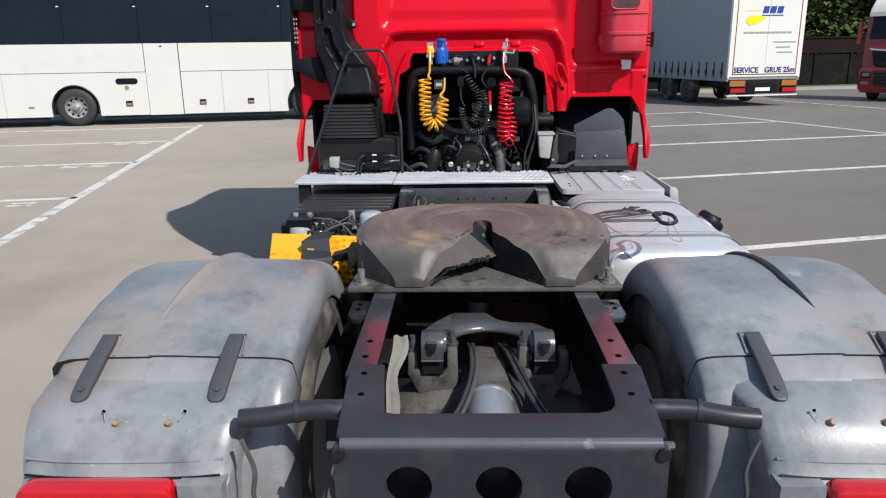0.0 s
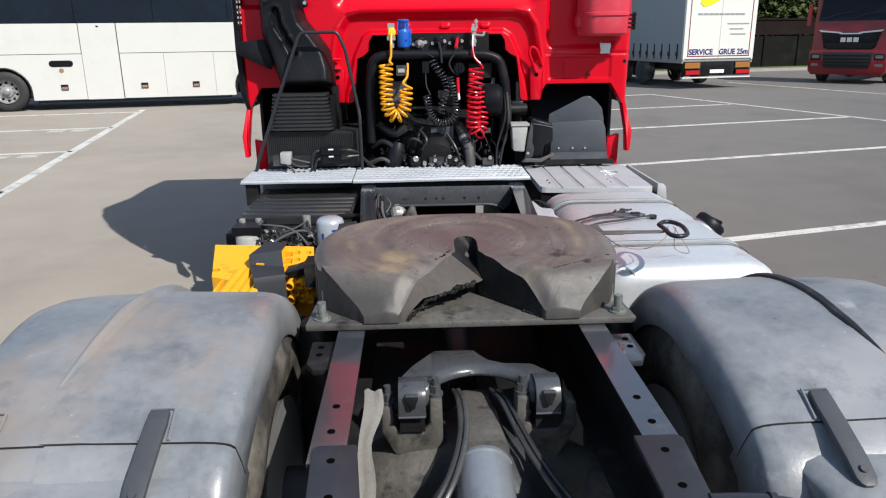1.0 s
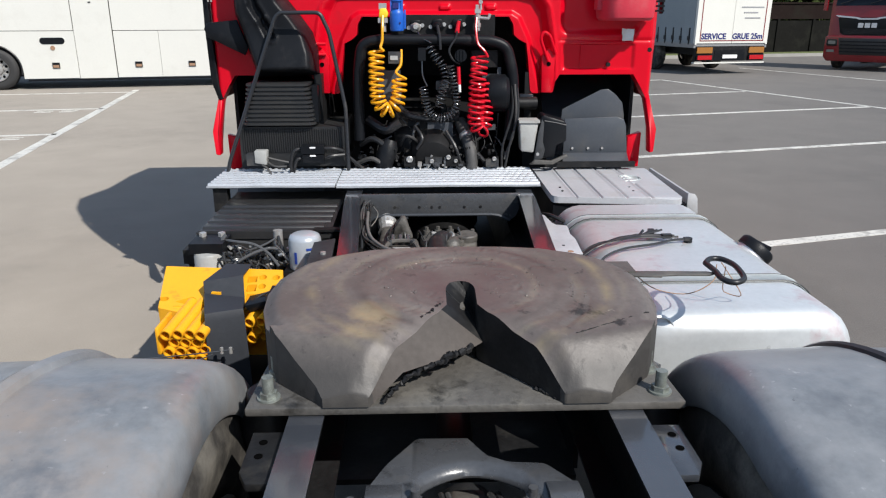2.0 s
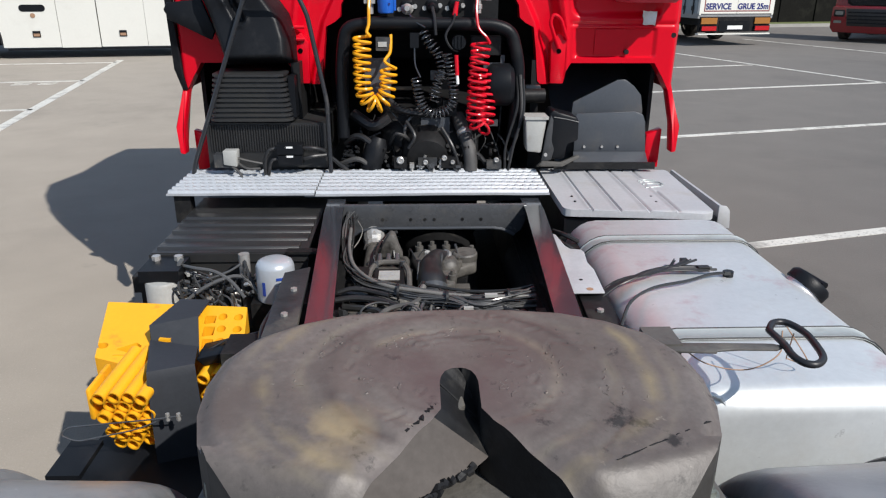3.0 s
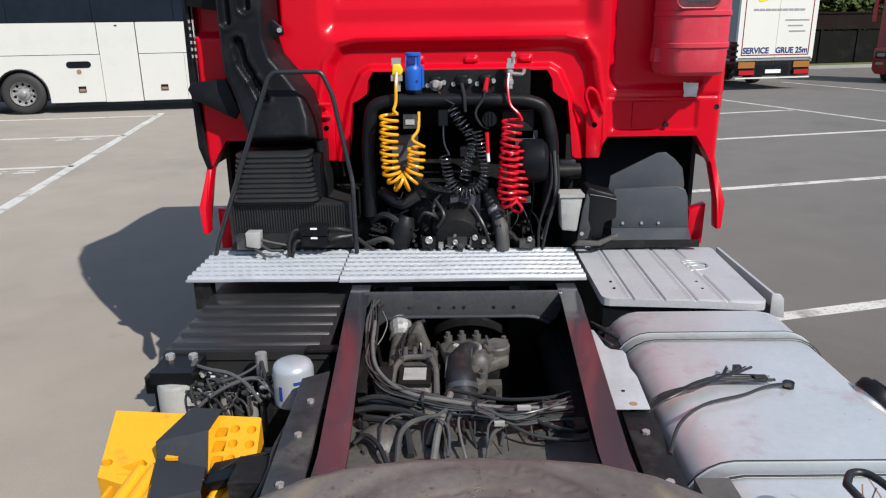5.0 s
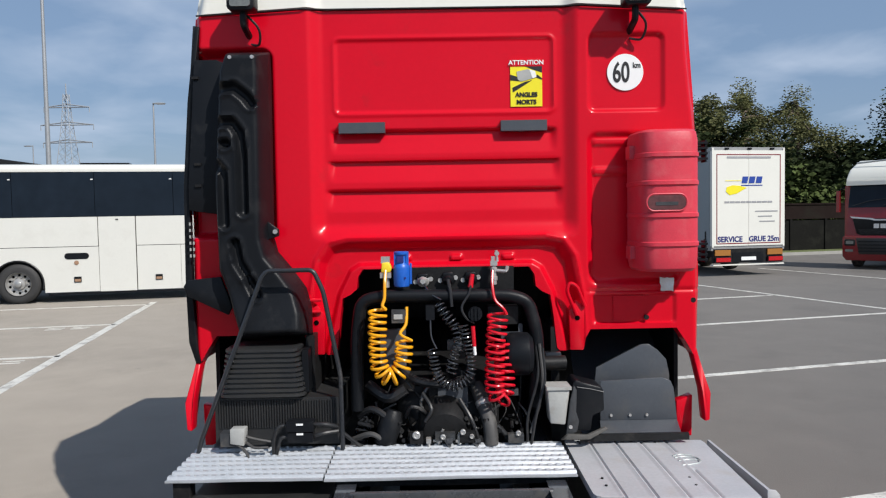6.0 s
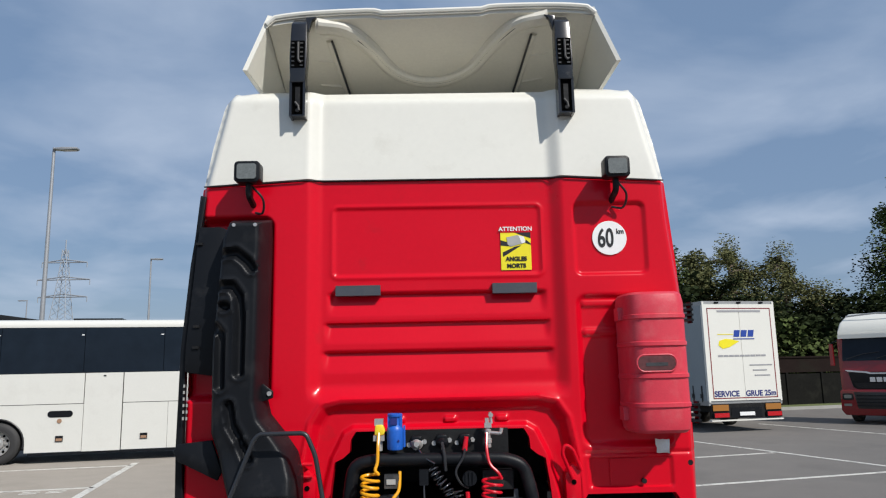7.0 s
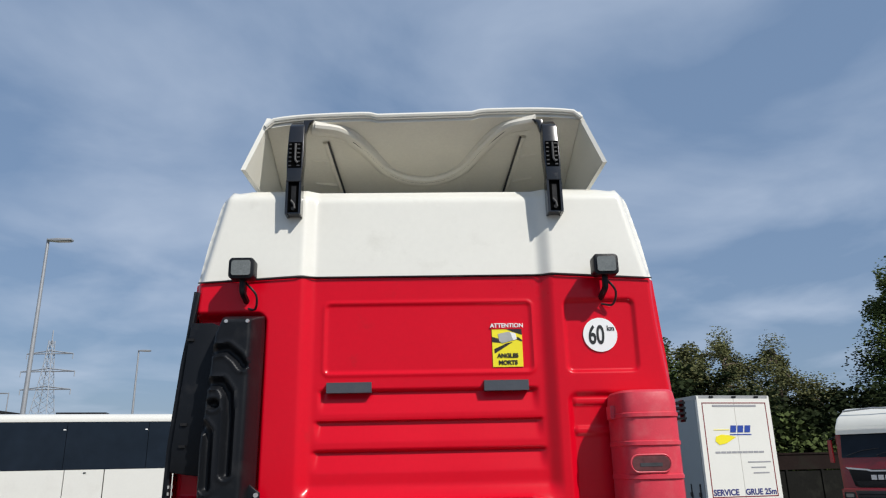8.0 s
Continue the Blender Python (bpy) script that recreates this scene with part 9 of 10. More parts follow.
    part("pink_wire", T(spline([(-0.315, 4.3, 0.945), (-0.29, 4.2, 0.94), (-0.295, 4.1, 0.935), (-0.31, 4.03, 0.93)], 5), 0.002, 6), M["cloth"], TRUCK)
    for pts, r, mat in (([(-0.055, 3.80, 0.88), (-0.075, 3.72, 0.88), (-0.10, 3.62, 0.87), (-0.12, 3.55, 0.83)], 0.011, "grey_hose"), ([(0.0, 3.77, 0.88), (0.01, 3.70, 0.87), (0.0, 3.63, 0.86), (0.02, 3.55, 0.82)], 0.005, "grey_hose"),
                        ([(-0.09, 3.76, 0.87), (-0.18, 3.73, 0.87), (-0.23, 3.68, 0.86), (-0.22, 3.6, 0.84), (-0.17, 3.56, 0.82)], 0.011, "grey_hose"), ([(0.30, 3.74, 0.87), (0.2, 3.7, 0.87), (0.12, 3.66, 0.86), (0.09, 3.56, 0.82)], 0.006, "hose"),
                        ([(-0.32, 3.66, 0.86), (-0.24, 3.64, 0.86), (-0.19, 3.6, 0.86), (-0.17, 3.5, 0.83)], 0.012, "hose"), ([(-0.33, 3.74, 0.87), (-0.22, 3.72, 0.865), (-0.14, 3.68, 0.86)], 0.013, "hose"),
                        ([(-0.30, 3.70, 0.865), (-0.20, 3.695, 0.86), (-0.10, 3.64, 0.85), (-0.07, 3.5, 0.8)], 0.009, "hose"), ([(0.22, 3.72, 0.87), (0.27, 3.66, 0.86), (0.31, 3.62, 0.85)], 0.008, "hose"),
                        ([(0.02, 3.66, 0.85), (0.10, 3.64, 0.85), (0.2, 3.65, 0.85), (0.3, 3.70, 0.86)], 0.007, "hose"), ([(-0.05, 3.78, 0.885), (0.1, 3.73, 0.88), (0.24, 3.735, 0.88), (0.32, 3.76, 0.885)], 0.006, "grey_hose")):
        part("hose", T(spline(pts, 5), r , 8), M["loom"], TRUCK)
    part("conduit", T(spline([(-0.335, 4.2, 0.945), (-0.325, 4.0, 0.935), (-0.29, 3.84, 0.925), (-0.2, 3.72, 0.915), (-0.06, 3.665, 0.91), (0.1, 3.635, 0.905), (0.31, 3.64, 0.90)], 6), 0.007, 10), M["grey_conduit"], TRUCK, "light grey corrugated conduit")
    for x, y in ((-0.14, 3.69), (0.02, 3.635), (0.22, 3.64)):
        part("cable_tie", T([(x - 0.004, y, 0.90), (x + 0.004, y, 0.90)], 0.027, 12), M["hose"], TRUCK)
    part("connector", B(0.14, 0.18, 3.60, 3.615, 0.915, 0.925), M["pale"], TRUCK, bevel=0.004)
    part("connector", B(0.07, 0.10, 3.555, 3.57, 0.89, 0.90), M["pale"], TRUCK, bevel=0.004)
    part("connector", B(-0.02, 0.05, 3.66, 3.72, 0.855, 0.885), M["axle"], TRUCK, bevel=0.006)
    rr = random.Random(15)
    for k in range(16):
        x, y = rr.uniform(-0.10, 0.12), rr.uniform(3.85, 4.3)
        z = 0.70 + rr.uniform(0, 0.05)
        bm = bmesh.new()
        if k % 3:
            cyl(bm, (x, y, z - 0.05), (x, y, z), rr.uniform(0.012, 0.028), 10)
            cyl(bm, (x, y, z), (x, y, z + 0.012), rr.uniform(0.006, 0.012), 8)
        else:
            box(bm, x - 0.03, x + 0.03, y - 0.02, y + 0.025, z - 0.06, z)
        part("gearbox_fitting", bm, M[rr.choice(("dusty", "dark", "cast"))], TRUCK, bevel=0.002)
    for k in range(8):
        a = Vector((rr.uniform(-0.22, 0.1), rr.uniform(4.0, 4.35), 0.80))
        b = a + Vector((rr.uniform(-0.08, 0.12), rr.uniform(-0.2, 0.1), rr.uniform(-0.06, 0.02)))
        part("gearbox_lead", T(spline([a, a.lerp(b, 0.5) + Vector((rr.uniform(-0.04, 0.04), 0, 0.04)), b], 5), rr.choice((0.003, 0.005)), 6), M["loom"], TRUCK)
    # branches that hang from the loom over the cross member
    for pts, r, mat in (([(-0.06, 3.66, 0.895), (-0.093, 3.627, 0.885), (-0.147, 3.615, 0.88), (-0.185, 3.592, 0.873), (-0.204, 3.544, 0.862), (-0.207, 3.45, 0.83)], 0.0085, "grey_hose"),
                        ([(-0.055, 3.74, 0.895), (-0.063, 3.71, 0.89), (-0.077, 3.645, 0.882), (-0.093, 3.567, 0.87), (-0.105, 3.46, 0.84)], 0.0105, "grey_conduit"),
                        ([(0.03, 3.66, 0.885), (0.0, 3.652, 0.885), (-0.023, 3.645, 0.88), (-0.033, 3.611, 0.875), (-0.029, 3.552, 0.865), (-0.013, 3.46, 0.84)], 0.004, "grey_conduit"),
                        ([(0.26, 3.61, 0.88), (0.138, 3.597, 0.88), (0.098, 3.58, 0.875), (0.063, 3.548, 0.865), (0.042, 3.46, 0.84)], 0.006, "grey_hose"),
                        ([(-0.05, 3.65, 0.885), (-0.065, 3.60, 0.88), (-0.06, 3.55, 0.865), (-0.065, 3.48, 0.84)], 0.006, "cast"),
                        ([(-0.34, 3.70, 0.895), (-0.29, 3.705, 0.905), (-0.24, 3.70, 0.90), (-0.17, 3.67, 0.895)], 0.009, "hose"),
                        ([(-0.345, 3.66, 0.885), (-0.28, 3.665, 0.89), (-0.2, 3.655, 0.885), (-0.14, 3.62, 0.88)], 0.010, "hose"),
                        ([(-0.335, 3.52, 0.86), (-0.30, 3.535, 0.875), (-0.26, 3.50, 0.865), (-0.23, 3.44, 0.84)], 0.008, "hose"),
                        ([(0.16, 3.64, 0.885), (0.22, 3.58, 0.88), (0.30, 3.56, 0.87), (0.34, 3.58, 0.86)], 0.007, "hose"), ([(0.1, 3.60, 0.88), (0.18, 3.54, 0.87), (0.28, 3.52, 0.865), (0.34, 3.53, 0.86)], 0.005, "loom")):
        part("cable_branch", T(spline(pts, 6), r, 8), M[mat], TRUCK)
    for k in range(14):
        x, y = rr.uniform(-0.2, 0.26), rr.uniform(3.60, 3.72)
        a = Vector((x, y, 0.885))
        d = rr.uniform(0.04, 0.10) * rr.choice((-1, 1))
        part("fine_wire", T(spline([a, a + Vector((d * 0.5, -0.02, 0.012)), a + Vector((d, -0.05, 0.0)), a + Vector((d * 1.1, -0.12, -0.04))], 6), rr.choice((0.0018, 0.0025, 0.0035)), 6), M["loom"], TRUCK)
    part("sensor_dome", T([(-0.047, 3.655, 0.86), (-0.047, 3.655, 0.885), (-0.047, 3.655, 0.895)], [0.018, 0.018, 0.008], 12), M["cast"], TRUCK)
    for k in range(10):
        x, y = rr.uniform(-0.3, 0.3), rr.uniform(3.55, 3.72)
        part("connector", B(x - 0.012, x + 0.012, y - 0.008, y + 0.008, 0.835, 0.855), M[rr.choice(("dusty", "hose", "cast"))], TRUCK, bevel=0.003)
    # cast suspension cross member below the loom
    cm = part("cross_member", B(-0.36, 0.36, 3.42, 3.72, 0.66, 0.82), M["dusty"], TRUCK, "dusty cast cross member", bevel=0.02)
    for x in (-0.32, -0.19, 0.21, 0.3):
        part("bolt", T([(x, 3.66, 0.83), (x, 3.66, 0.855)], 0.017, 6), M["axle"], cm)
    bm = bmesh.new()
    lathe(bm, (-0.265, 3.59, 0.80), (-0.265, 3.59, 0.9), [(0, 0.085), (0.02, 0.083), (0.024, 0.072), (0.045, 0.062), (0.058, 0.035), (0.062, 0.012)], 24)
    dm = part("dome", bm, M["dusty"], cm, "dusty domed cover with a bolted rim")
    for k in range(8):
        q = 2 * math.pi * (k + 0.3) / 8
        part("rim_bolt", T([(-0.265 + 0.074 * math.cos(q), 3.59 + 0.074 * math.sin(q), 0.82), (-0.265 + 0.074 * math.cos(q), 3.59 + 0.074 * math.sin(q), 0.834)], 0.008, 6), M["cast"], dm)
    # added dark sheets, in place of shade, that close the view to the road
    for s in (-1, 1):
        part("air_tank", T([(s * 0.56, 3.75, 0.55), (s * 0.56, 3.77, 0.55), (s * 0.56, 4.0, 0.55), (s * 0.56, 4.02, 0.55)] if s < 0 else [(0.46, 4.15, 0.6), (0.46, 4.17, 0.6), (0.46, 4.7, 0.6), (0.46, 4.72, 0.6)], [0.08, 0.12, 0.12, 0.08], 20), M["dark"], TRUCK, "black air tank")
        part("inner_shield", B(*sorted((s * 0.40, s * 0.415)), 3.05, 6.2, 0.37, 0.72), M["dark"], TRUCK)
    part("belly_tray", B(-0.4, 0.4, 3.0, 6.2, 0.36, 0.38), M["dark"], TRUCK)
    part("flap", B(-0.33, -0.25, 3.83, 3.95, 0.87, 0.885), M["dark"], TRUCK, bevel=0.004)


gearbox_bay()


# ---------------------------------------------------------------- valve group and filter on the left
def valve_group():
    vb = part("dryer_head", B(-1.055, -0.915, 3.875, 4.02, 0.862, 0.905), M["plastic"], TRUCK, "black air dryer head", bevel=0.012)
    for x in (-1.025, -0.945):
        part("bolt", T([(x, 3.985, 0.905), (x, 3.985, 0.922)], 0.016, 6), M["steel"], vb, "bright bolt")
    part("shelf", B(-1.10, -0.90, 3.93, 4.0, 0.80, 0.862), M["dark"], vb, bevel=0.003)
    bm = bmesh.new()
    lathe(bm, (-0.985, 3.905, 0.66), (-0.985, 3.905, 0.9), [(0, 0.05), (0.01, 0.06), (0.19, 0.06), (0.2, 0.055), (0.206, 0.02)], 24)
    part("white_pot", bm, M["pale"], vb, "off-white plastic pot")
    part("frame", B(-1.10, -0.5, 3.99, 4.02, 0.55, 0.82), M["dark"], vb)
    rr = random.Random(21)
    for k in range(7):
        x = -0.92 + k * 0.045
        bm = bmesh.new()
        z = 0.80 + rr.uniform(-0.02, 0.06)
        cyl(bm, (x, 3.93, 0.66), (x, 3.93, z), 0.019, 10)
        cyl(bm, (x, 3.93, z), (x, 3.925, z + 0.025), 0.013, 8)
        part("valve", bm, M["axle"] if k % 2 else M["steel"], vb, "valve body")
    for pts, r, mat in (([(-0.92, 3.94, 0.90), (-0.86, 3.90, 0.905), (-0.79, 3.88, 0.90), (-0.73, 3.86, 0.87), (-0.68, 3.83, 0.82)], 0.011, "grey_hose"),
                        ([(-0.90, 3.80, 0.80), (-0.84, 3.83, 0.845), (-0.77, 3.86, 0.875), (-0.70, 3.88, 0.88), (-0.64, 3.86, 0.83)], 0.011, "hose"),
                        ([(-0.94, 3.92, 0.86), (-0.88, 3.88, 0.84), (-0.82, 3.84, 0.81), (-0.77, 3.80, 0.76)], 0.009, "grey_hose"),
                        ([(-0.88, 3.92, 0.88), (-0.83, 3.90, 0.86), (-0.80, 3.86, 0.82), (-0.74, 3.83, 0.78)], 0.008, "grey_hose"),
                        ([(-0.70, 3.95, 0.93), (-0.69, 3.92, 0.90), (-0.66, 3.88, 0.85), (-0.62, 3.85, 0.80), (-0.58, 3.84, 0.76)], 0.012, "hose"),
                        ([(-0.94, 3.87, 0.84), (-0.88, 3.85, 0.84), (-0.83, 3.86, 0.83)], 0.010, "hose"), ([(-0.92, 3.95, 0.92), (-0.93, 3.93, 0.90), (-0.92, 3.90, 0.85)], 0.013, "grey_hose"),
                        ([(-0.73, 3.90, 0.74), (-0.73, 3.89, 0.80), (-0.74, 3.88, 0.86)], 0.006, "steel"), ([(-0.86, 3.88, 0.86), (-0.80, 3.87, 0.88), (-0.74, 3.88, 0.90), (-0.70, 3.9, 0.92)], 0.007, "grey_hose")):
        part("pipe", T(spline(pts, 6), r * 0.62, 8), M["steel" if mat == "steel" else "loom"], vb)
    bm = bmesh.new()
    cyl(bm, (-0.70, 3.95, 0.86), (-0.70, 3.95, 0.94), 0.02, 10)
    part("elbow", bm, M["steel"], vb)
    for k in range(20):
        a = Vector((rr.uniform(-0.92, -0.66), rr.uniform(3.84, 3.95), rr.uniform(0.80, 0.88)))
        b = a + Vector((rr.uniform(-0.1, 0.1), rr.uniform(-0.08, 0.02), rr.uniform(-0.1, 0.02)))
        mid = a.lerp(b, 0.5) + Vector((rr.uniform(-0.04, 0.04), -0.02, rr.uniform(0.0, 0.05)))
        part("pipe", T(spline([a, mid, b], 5), rr.choice((0.0028, 0.0035, 0.005)), 6), M["loom"], vb)
    for k in range(16):
        x, y, z = rr.uniform(-0.93, -0.65), rr.uniform(3.83, 3.95), rr.uniform(0.80, 0.90)
        d = Vector((rr.uniform(-1, 1), rr.uniform(-1, 0.2), rr.uniform(-0.2, 0.8))).normalized() * rr.uniform(0.012, 0.026)
        part("fitting", T([Vector((x, y, z)), Vector((x, y, z)) + d], rr.uniform(0.005, 0.009), 6), M[rr.choice(("steel", "steel", "axle", "pale"))], vb)
    # filter canister
    bm = bmesh.new()
    lathe(bm, (-0.575, 3.87, 0.80), (-0.575, 3.87, 1.1), [(0, 0.06), (0.006, 0.067), (0.125, 0.067), (0.142, 0.06), (0.15, 0.045), (0.153, 0.02)], 32)
    f = part("filter_canister", bm, M["canister"], TRUCK, "silver screw-on filter canister")
    for a0, a1, z0, z1, mat in ((-122, -112, 0.835, 0.885, "label_blue"), (-78, -52, 0.893, 0.903, "label_blue"), (-80, -50, 0.872, 0.876, "grey_ink"), (-80, -58, 0.862, 0.866, "grey_ink")):
        bm = bmesh.new()
        rows = [[(-0.575 + 0.0682 * math.cos(radians(a)), 3.87 + 0.0682 * math.sin(radians(a)), z) for z in (z0, z1)] for a in np.linspace(a0, a1, 6)]
        loft(bm, rows, closed=False, caps=False)
        bmesh.ops.solidify(bm, geom=bm.faces[:], thickness=0.001)
        part("label_bar", bm, M[mat], f)
    part("bracket", B(-0.66, -0.44, 3.82, 4.0, 0.70, 0.80), M["dark"], TRUCK)


valve_group()


# ---------------------------------------------------------------- wheel chocks in their holder
def tube_shell(bm, a, b, r, t=0.004, n=14):
    """an open thin-walled tube"""
    a, b = Vector(a), Vector(b)
    u, v = ring_frame(b - a)
    ring = lambda c, q: [bm.verts.new(c + q * (math.cos(2 * math.pi * k / n) * u + math.sin(2 * math.pi * k / n) * v)) for k in range(n)]
    r0, r1, i0, i1 = ring(a, r), ring(b, r), ring(a, r - t), ring(b, r - t)
    for p, q in ((r0, r1), (r1, i1), (i1, i0), (i0, r0)):
        for k in range(n):
            bm.faces.new((p[k], p[(k + 1) % n], q[(k + 1) % n], q[k]))


def chocks():
    # the chock lying on its side, pocketed face up
    c = thing("wheel_chock", "yellow plastic wheel chock lying on its side in a black holder", "wheel chock", (-0.86, 3.56, 0.66), "wheel chocks")
    z1, z0 = 0.868, 0.68
    out = [(-1.085, 3.685), (-0.63, 3.655), (-0.615, 3.52), (-0.70, 3.455), (-0.80, 3.43), (-0.93, 3.425), (-1.05, 3.46)]
    holes = [[(x + 0.0145 * math.cos(radians(a)), y + 0.0145 * math.sin(radians(a))) for a in range(0, 360, 30)] for x, y in ((-0.70, 3.615), (-0.65, 3.612), (-0.695, 3.565), (-0.645, 3.562), (-0.69, 3.515), (-0.64, 3.515))]
    holes += [[(-0.755, 3.62), (-0.72, 3.62), (-0.72, 3.59), (-0.755, 3.585)], [(-0.75, 3.575), (-0.715, 3.575), (-0.715, 3.54), (-0.75, 3.535)], [(-0.745, 3.525), (-0.71, 3.525), (-0.71, 3.49), (-0.74, 3.485)],
              [(-1.0, 3.49), (-0.94, 3.515), (-0.92, 3.50), (-0.95, 3.475)], [(-0.97, 3.465), (-0.92, 3.485), (-0.90, 3.47), (-0.93, 3.445)]]
    holes += [[(-1.04 + 0.016 * math.cos(radians(a)), 3.505 + 0.012 * math.sin(radians(a))) for a in range(0, 360, 30)]]
    part("face", relief("face", M["yellow"], out, 0.006, lambda u, v: z1 - 0.36 * (3.66 - v), z0 - 0.03, to=lambda u, v, d: (u, v, d), holes=holes), M["yellow"], c)
    for x in (-1.03, -0.95, -0.68):
        part("rib", B(x - 0.004, x + 0.004, 3.50, 3.64, z0 - 0.06, z0 - 0.03), M["yellow"], c)
    part("heel", B(-1.075, -0.64, 3.655, 3.67, z0 - 0.06, z0 - 0.03), M["yellow"], c, bevel=0.004)
    # the chock below it, tube ends showing
    c2 = thing("wheel_chock", "yellow honeycomb wheel chock with open tube ends in a black holder", "wheel chock", (-0.85, 3.37, 0.56), "wheel chocks")
    r, rt = 0.0192, random.Random(12)
    for row in range(6):
        z = 0.782 - row * 0.0345
        for k in range(7):
            x = -0.957 + k * 0.0395 + (row % 2) * 0.0195 + (0.10 if k > 3 else 0.0)
            if k > 3 and row > 2 or k == 3 and row % 2 or k == 6 and row % 2:
                continue
            bm = bmesh.new()
            tube_shell(bm, (x + 0.03, 3.47, z + 0.03), (x, (3.25 if k < 4 else 3.355) + 0.008 * row + rt.uniform(-0.012, 0.012), z), r)
            part("tube", bm, M["yellow"], c2, smooth=60)
    bm = bmesh.new()
    prism(bm, [(-1.0, 0.80), (-0.985, 0.80), (-0.98, 0.70), (-1.0, 0.70)], 3.27, 3.42)
    part("heel", bm, M["yellow"], c2, bevel=0.01)
    bm = bmesh.new()
    prism(bm, [(-1.0, 0.80), (-0.62, 0.80), (-0.62, 0.60), (-0.9, 0.60)], 3.465, 3.475)
    part("back", bm, M["yellow"], c2)
    # bent sheet holder
    bm = bmesh.new()
    a = [(-0.855, 3.70, 0.86), (-0.85, 3.682, 0.880), (-0.894, 3.511, 0.872), (-0.888, 3.487, 0.80), (-0.886, 3.475, 0.838), (-0.832, 3.290, 0.838), (-0.83, 3.280, 0.815), (-0.835, 3.275, 0.55)]
    b = [(-0.75, 3.70, 0.86), (-0.753, 3.673, 0.880), (-0.761, 3.565, 0.876), (-0.738, 3.45, 0.79), (-0.731, 3.43, 0.838), (-0.712, 3.334, 0.838), (-0.708, 3.325, 0.815), (-0.70, 3.32, 0.55)]
    loft(bm, [[p, q] for p, q in zip(a, b)], closed=False, caps=False)
    bmesh.ops.solidify(bm, geom=bm.faces[:], thickness=-0.005)
    h = part("chock_holder", bm, M["beam"], TRUCK, "bent black sheet-metal chock holder", smooth=25)
    part("slot_trim", B(-0.86, -0.825, 3.478, 3.500, 0.835, 0.845), M["yellow"], h)
    part("side_tray", B(-1.08, -0.99, 3.14, 3.30, 0.60, 0.615), M["plastic"], h)
    bm = bmesh.new()
    prism(bm, [(-0.72, 0.835), (-0.45, 0.90), (-0.45, 0.86), (-0.70, 0.812)], 3.37, 3.47)
    part("gusset", bm, M["plastic"], h, bevel=0.004)
    part("tray", B(-1.05, -0.55, 3.10, 3.72, 0.53, 0.55), M["plastic"], h)
    # wire keeper
    w = part("wire_keeper", T(rounded([(-0.73, 3.235, 0.735), (-0.80, 3.23, 0.728), (-1.05, 3.24, 0.70), (-1.075, 3.24, 0.675), (-1.03, 3.235, 0.655), (-0.86, 3.23, 0.695), (-0.80, 3.23, 0.72)], 0.03), 0.0022, 6), M["cast"], TRUCK, "bent wire keeper")
    for x in (-0.77, -0.74):
        part("nut", T([(x, 3.235, 0.72), (x, 3.235, 0.742)], 0.006, 6), M["steel"], w)
    part("brake_line", T(spline([(-0.70, 3.42, 0.835), (-0.64, 3.44, 0.862), (-0.56, 3.43, 0.885), (-0.44, 3.42, 0.93)], 5), 0.003, 6), M["hose"], TRUCK)
    part("side_beam", B(-0.62, -0.42, 3.28, 3.40, 0.80, 0.90), M["dark"], TRUCK, bevel=0.01)


chocks()


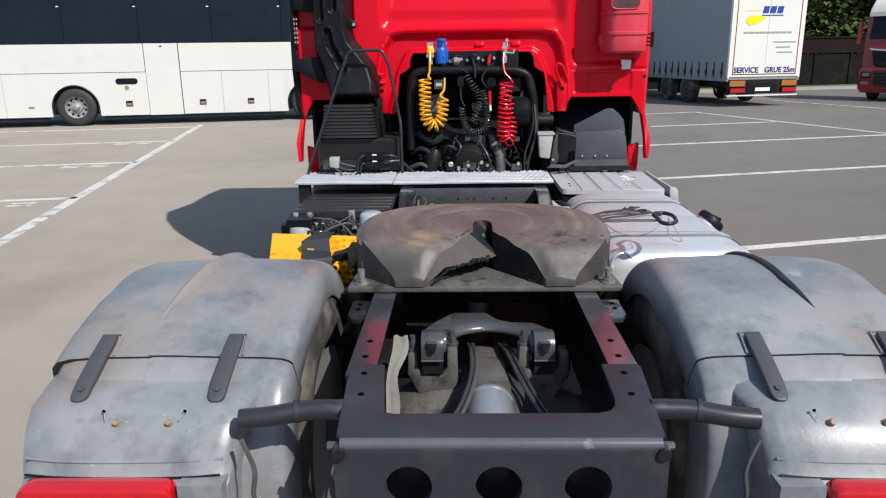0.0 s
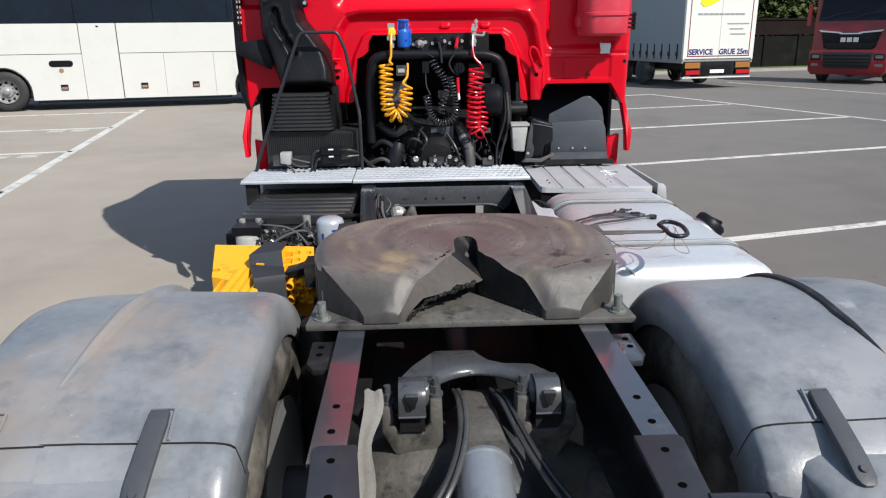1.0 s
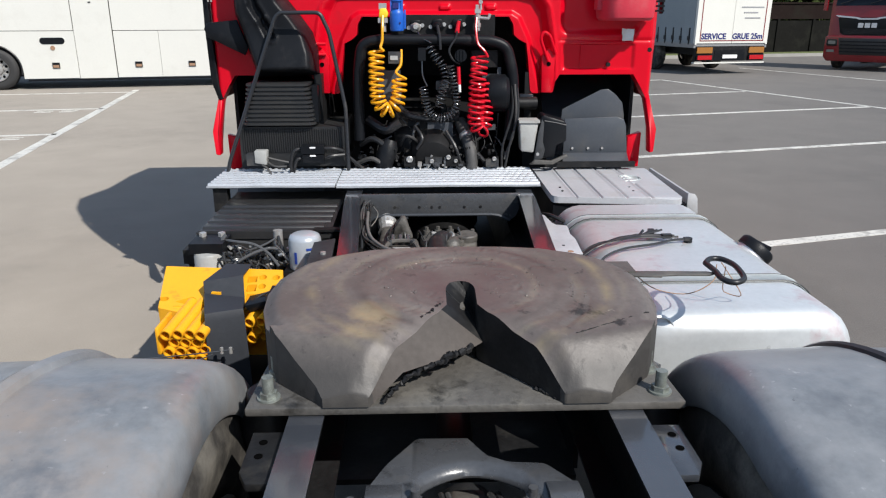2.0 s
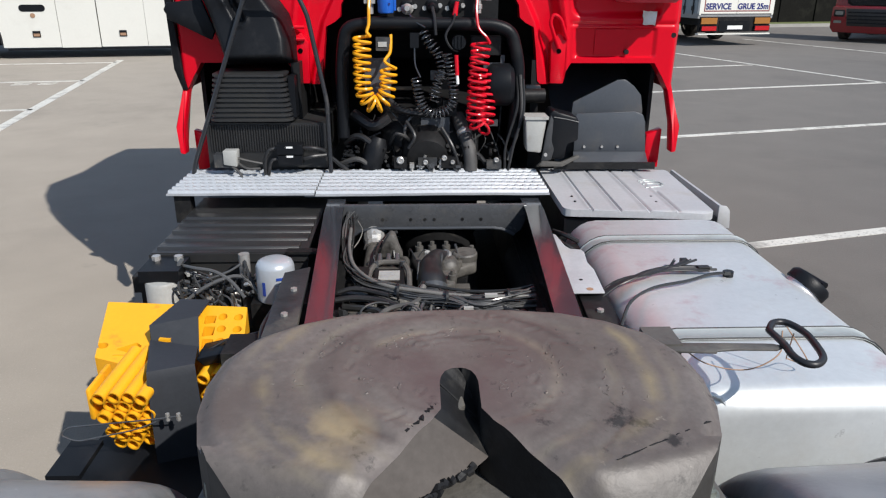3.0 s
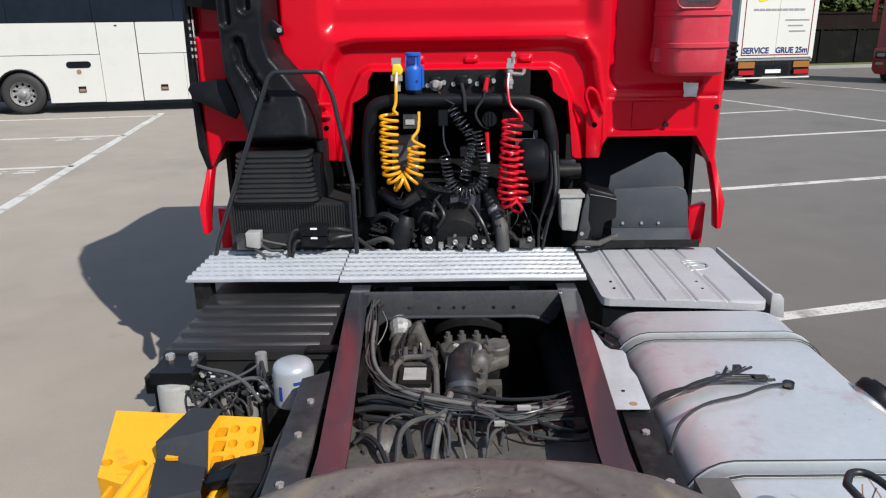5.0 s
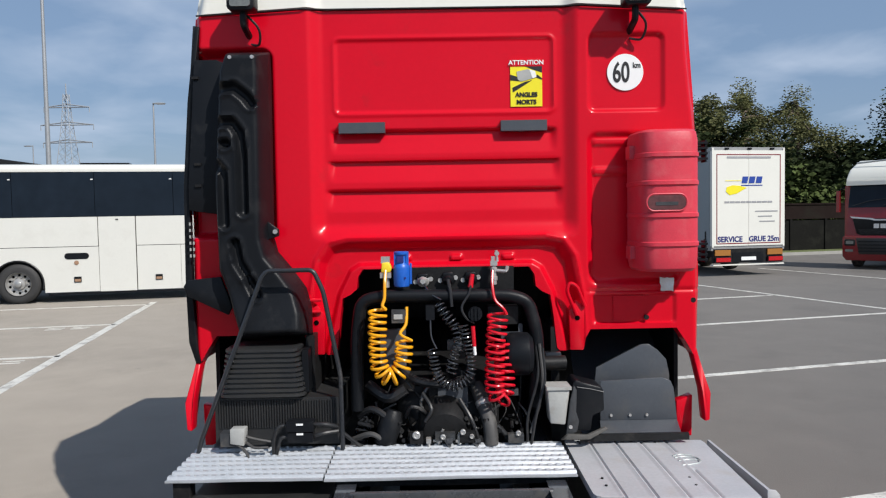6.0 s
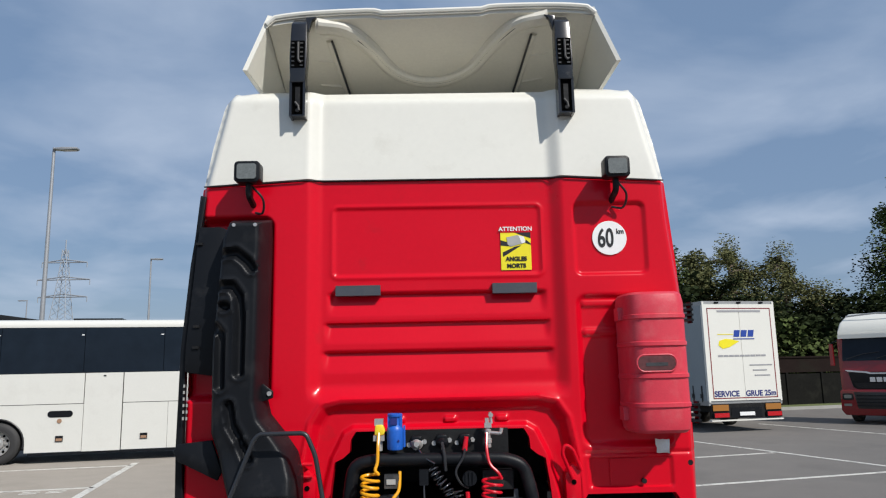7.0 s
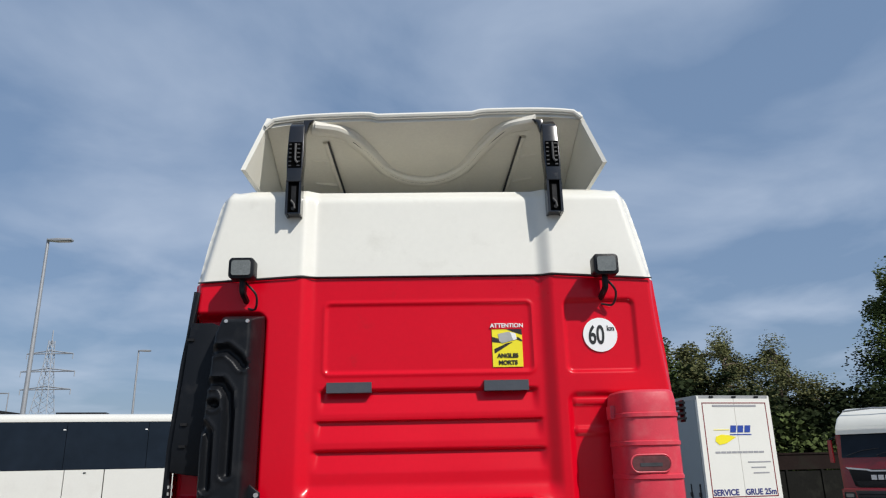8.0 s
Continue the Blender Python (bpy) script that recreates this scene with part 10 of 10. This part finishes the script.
# ---------------------------------------------------------------- cables and bracket by the tank
def tank_side():
    bk = part("pale_bracket", P([(0.437, 4.07), (0.45, 4.06), (0.462, 3.935), (0.475, 3.905), (0.512, 3.895), (0.517, 3.87), (0.506, 3.77), (0.514, 3.71), (0.503, 3.52), (0.402, 3.52), (0.419, 3.90)], 0.960, 0.965, axis="z"), M["alu_sheet"], TRUCK, "pale bent bracket plate", bevel=0.0015)
    part("rust_spot", T([(0.462, 3.545, 0.965), (0.462, 3.545, 0.9665)], 0.011, 10), M["rust"], bk)
    part("hole", T([(0.45, 3.62, 0.9648), (0.45, 3.62, 0.9662)], 0.006, 10), M["dark"], bk)
    rr = random.Random(9)
    for k in range(18):
        e = [rr.uniform(-0.02, 0.02) for _ in range(6)]
        tip = (0.815 + e[0] * 2, 3.70 + e[1], 0.992 + abs(e[2]) * 0.6) if k < 5 else (0.86 + e[0] * 2, 3.645 + e[1], 0.990)
        pts = [(0.49, 3.545 + e[3], 0.94), (0.56, 3.57 + e[4], 0.978), (0.66, 3.60 + e[5], 0.99 + abs(e[2]) * 0.4), (0.74, 3.645 + e[1], 0.992), tip]
        part("tank_cable", T(spline(pts, 5), rr.choice((0.0022, 0.003, 0.0042)), 7), M["hose"], TRUCK, "black cable lying on the tank")
    part("tank_cable", T(spline([(0.50, 3.32, 0.95), (0.55, 3.41, 0.982), (0.644, 3.498, 0.988), (0.773, 3.551, 0.988), (0.86, 3.60, 0.988), (0.925, 3.612, 0.988)], 5), 0.005, 7), M["loom"], TRUCK)
    part("cable_plug", B(0.91, 0.93, 3.604, 3.62, 0.982, 0.994), M["hose"], TRUCK, bevel=0.005)
    part("cable_plug", B(0.835, 0.872, 3.63, 3.65, 0.984, 1.0), M["hose"], TRUCK, bevel=0.006)
    part("cable_plug", B(0.80, 0.822, 3.695, 3.712, 0.984, 1.002), M["hose"], TRUCK, bevel=0.006)
    for pts in ([(0.46, 4.15, 0.9), (0.50, 4.13, 0.93), (0.53, 4.17, 0.92)], [(0.47, 4.2, 0.93), (0.49, 4.1, 0.95), (0.54, 4.08, 0.93), (0.55, 4.15, 0.9)], [(0.46, 4.1, 0.93), (0.5, 4.04, 0.92), (0.56, 4.02, 0.88)]):
        part("hose", T(spline(pts, 5), 0.009, 7), M["hose"], TRUCK)
    part("tank_bracket", B(0.47, 0.56, 3.99, 4.08, 0.85, 0.92), M["dark"], TRUCK, bevel=0.01)
    part("return_pipe", T(spline([(0.50, 2.95, 0.86), (0.54, 2.90, 0.84), (0.58, 2.86, 0.83)], 4), 0.02, 10), M["frame"], TRUCK)
    bm = bmesh.new()
    tube(bm, [(0.60 + 0.05 * math.cos(radians(a)), 2.935, 0.90 + 0.065 * math.sin(radians(a))) for a in range(0, 360, 20)], 0.006, 6, close=True)
    part("weld_ring", bm, M["alu"], TRUCK)


tank_side()


# dried grease ridges on the fifth wheel, too many to count
def grease():
    rr = random.Random(31)
    bm = bmesh.new()
    for k in range(240):
        cx, cy, sp = rr.choice(((0.17, 2.77, 0.06), (-0.1, 2.83, 0.05), (0.08, 2.68, 0.03), (-0.16, 2.72, 0.07), (0.24, 2.70, 0.05), (-0.22, 2.84, 0.06), (0.02, 2.87, 0.06)))
        x, y = rr.gauss(cx, sp), rr.gauss(cy, sp * 0.6)
        if abs(x) < 0.06 and y < 2.78 or (x / 0.42) ** 2 + ((y - 2.74) / 0.2) ** 2 > 1 or y < 2.63:
            continue
        a, ln = rr.choice((0.2, 0.5, 2.7, 1.4)) + rr.uniform(-0.4, 0.4), rr.choice((0.005, 0.008, 0.012, 0.022))
        z = 1.155 + 0.1375 * (y - 2.75) - 0.0012
        pts = [(x + ln * t * math.cos(a + t), y + ln * t * math.sin(a + t), z) for t in (0, 0.33, 0.66, 1)]
        tube(bm, pts, [0.001, rr.uniform(0.0018, 0.0036), rr.uniform(0.0014, 0.0028), 0.0008], 5)
    fw = [o for o in TRUCK.children if o.name == "fifth_wheel"][0]
    tagged(part("grease_crumb", bm, M["greasy"], fw), kind="stuff")


grease()
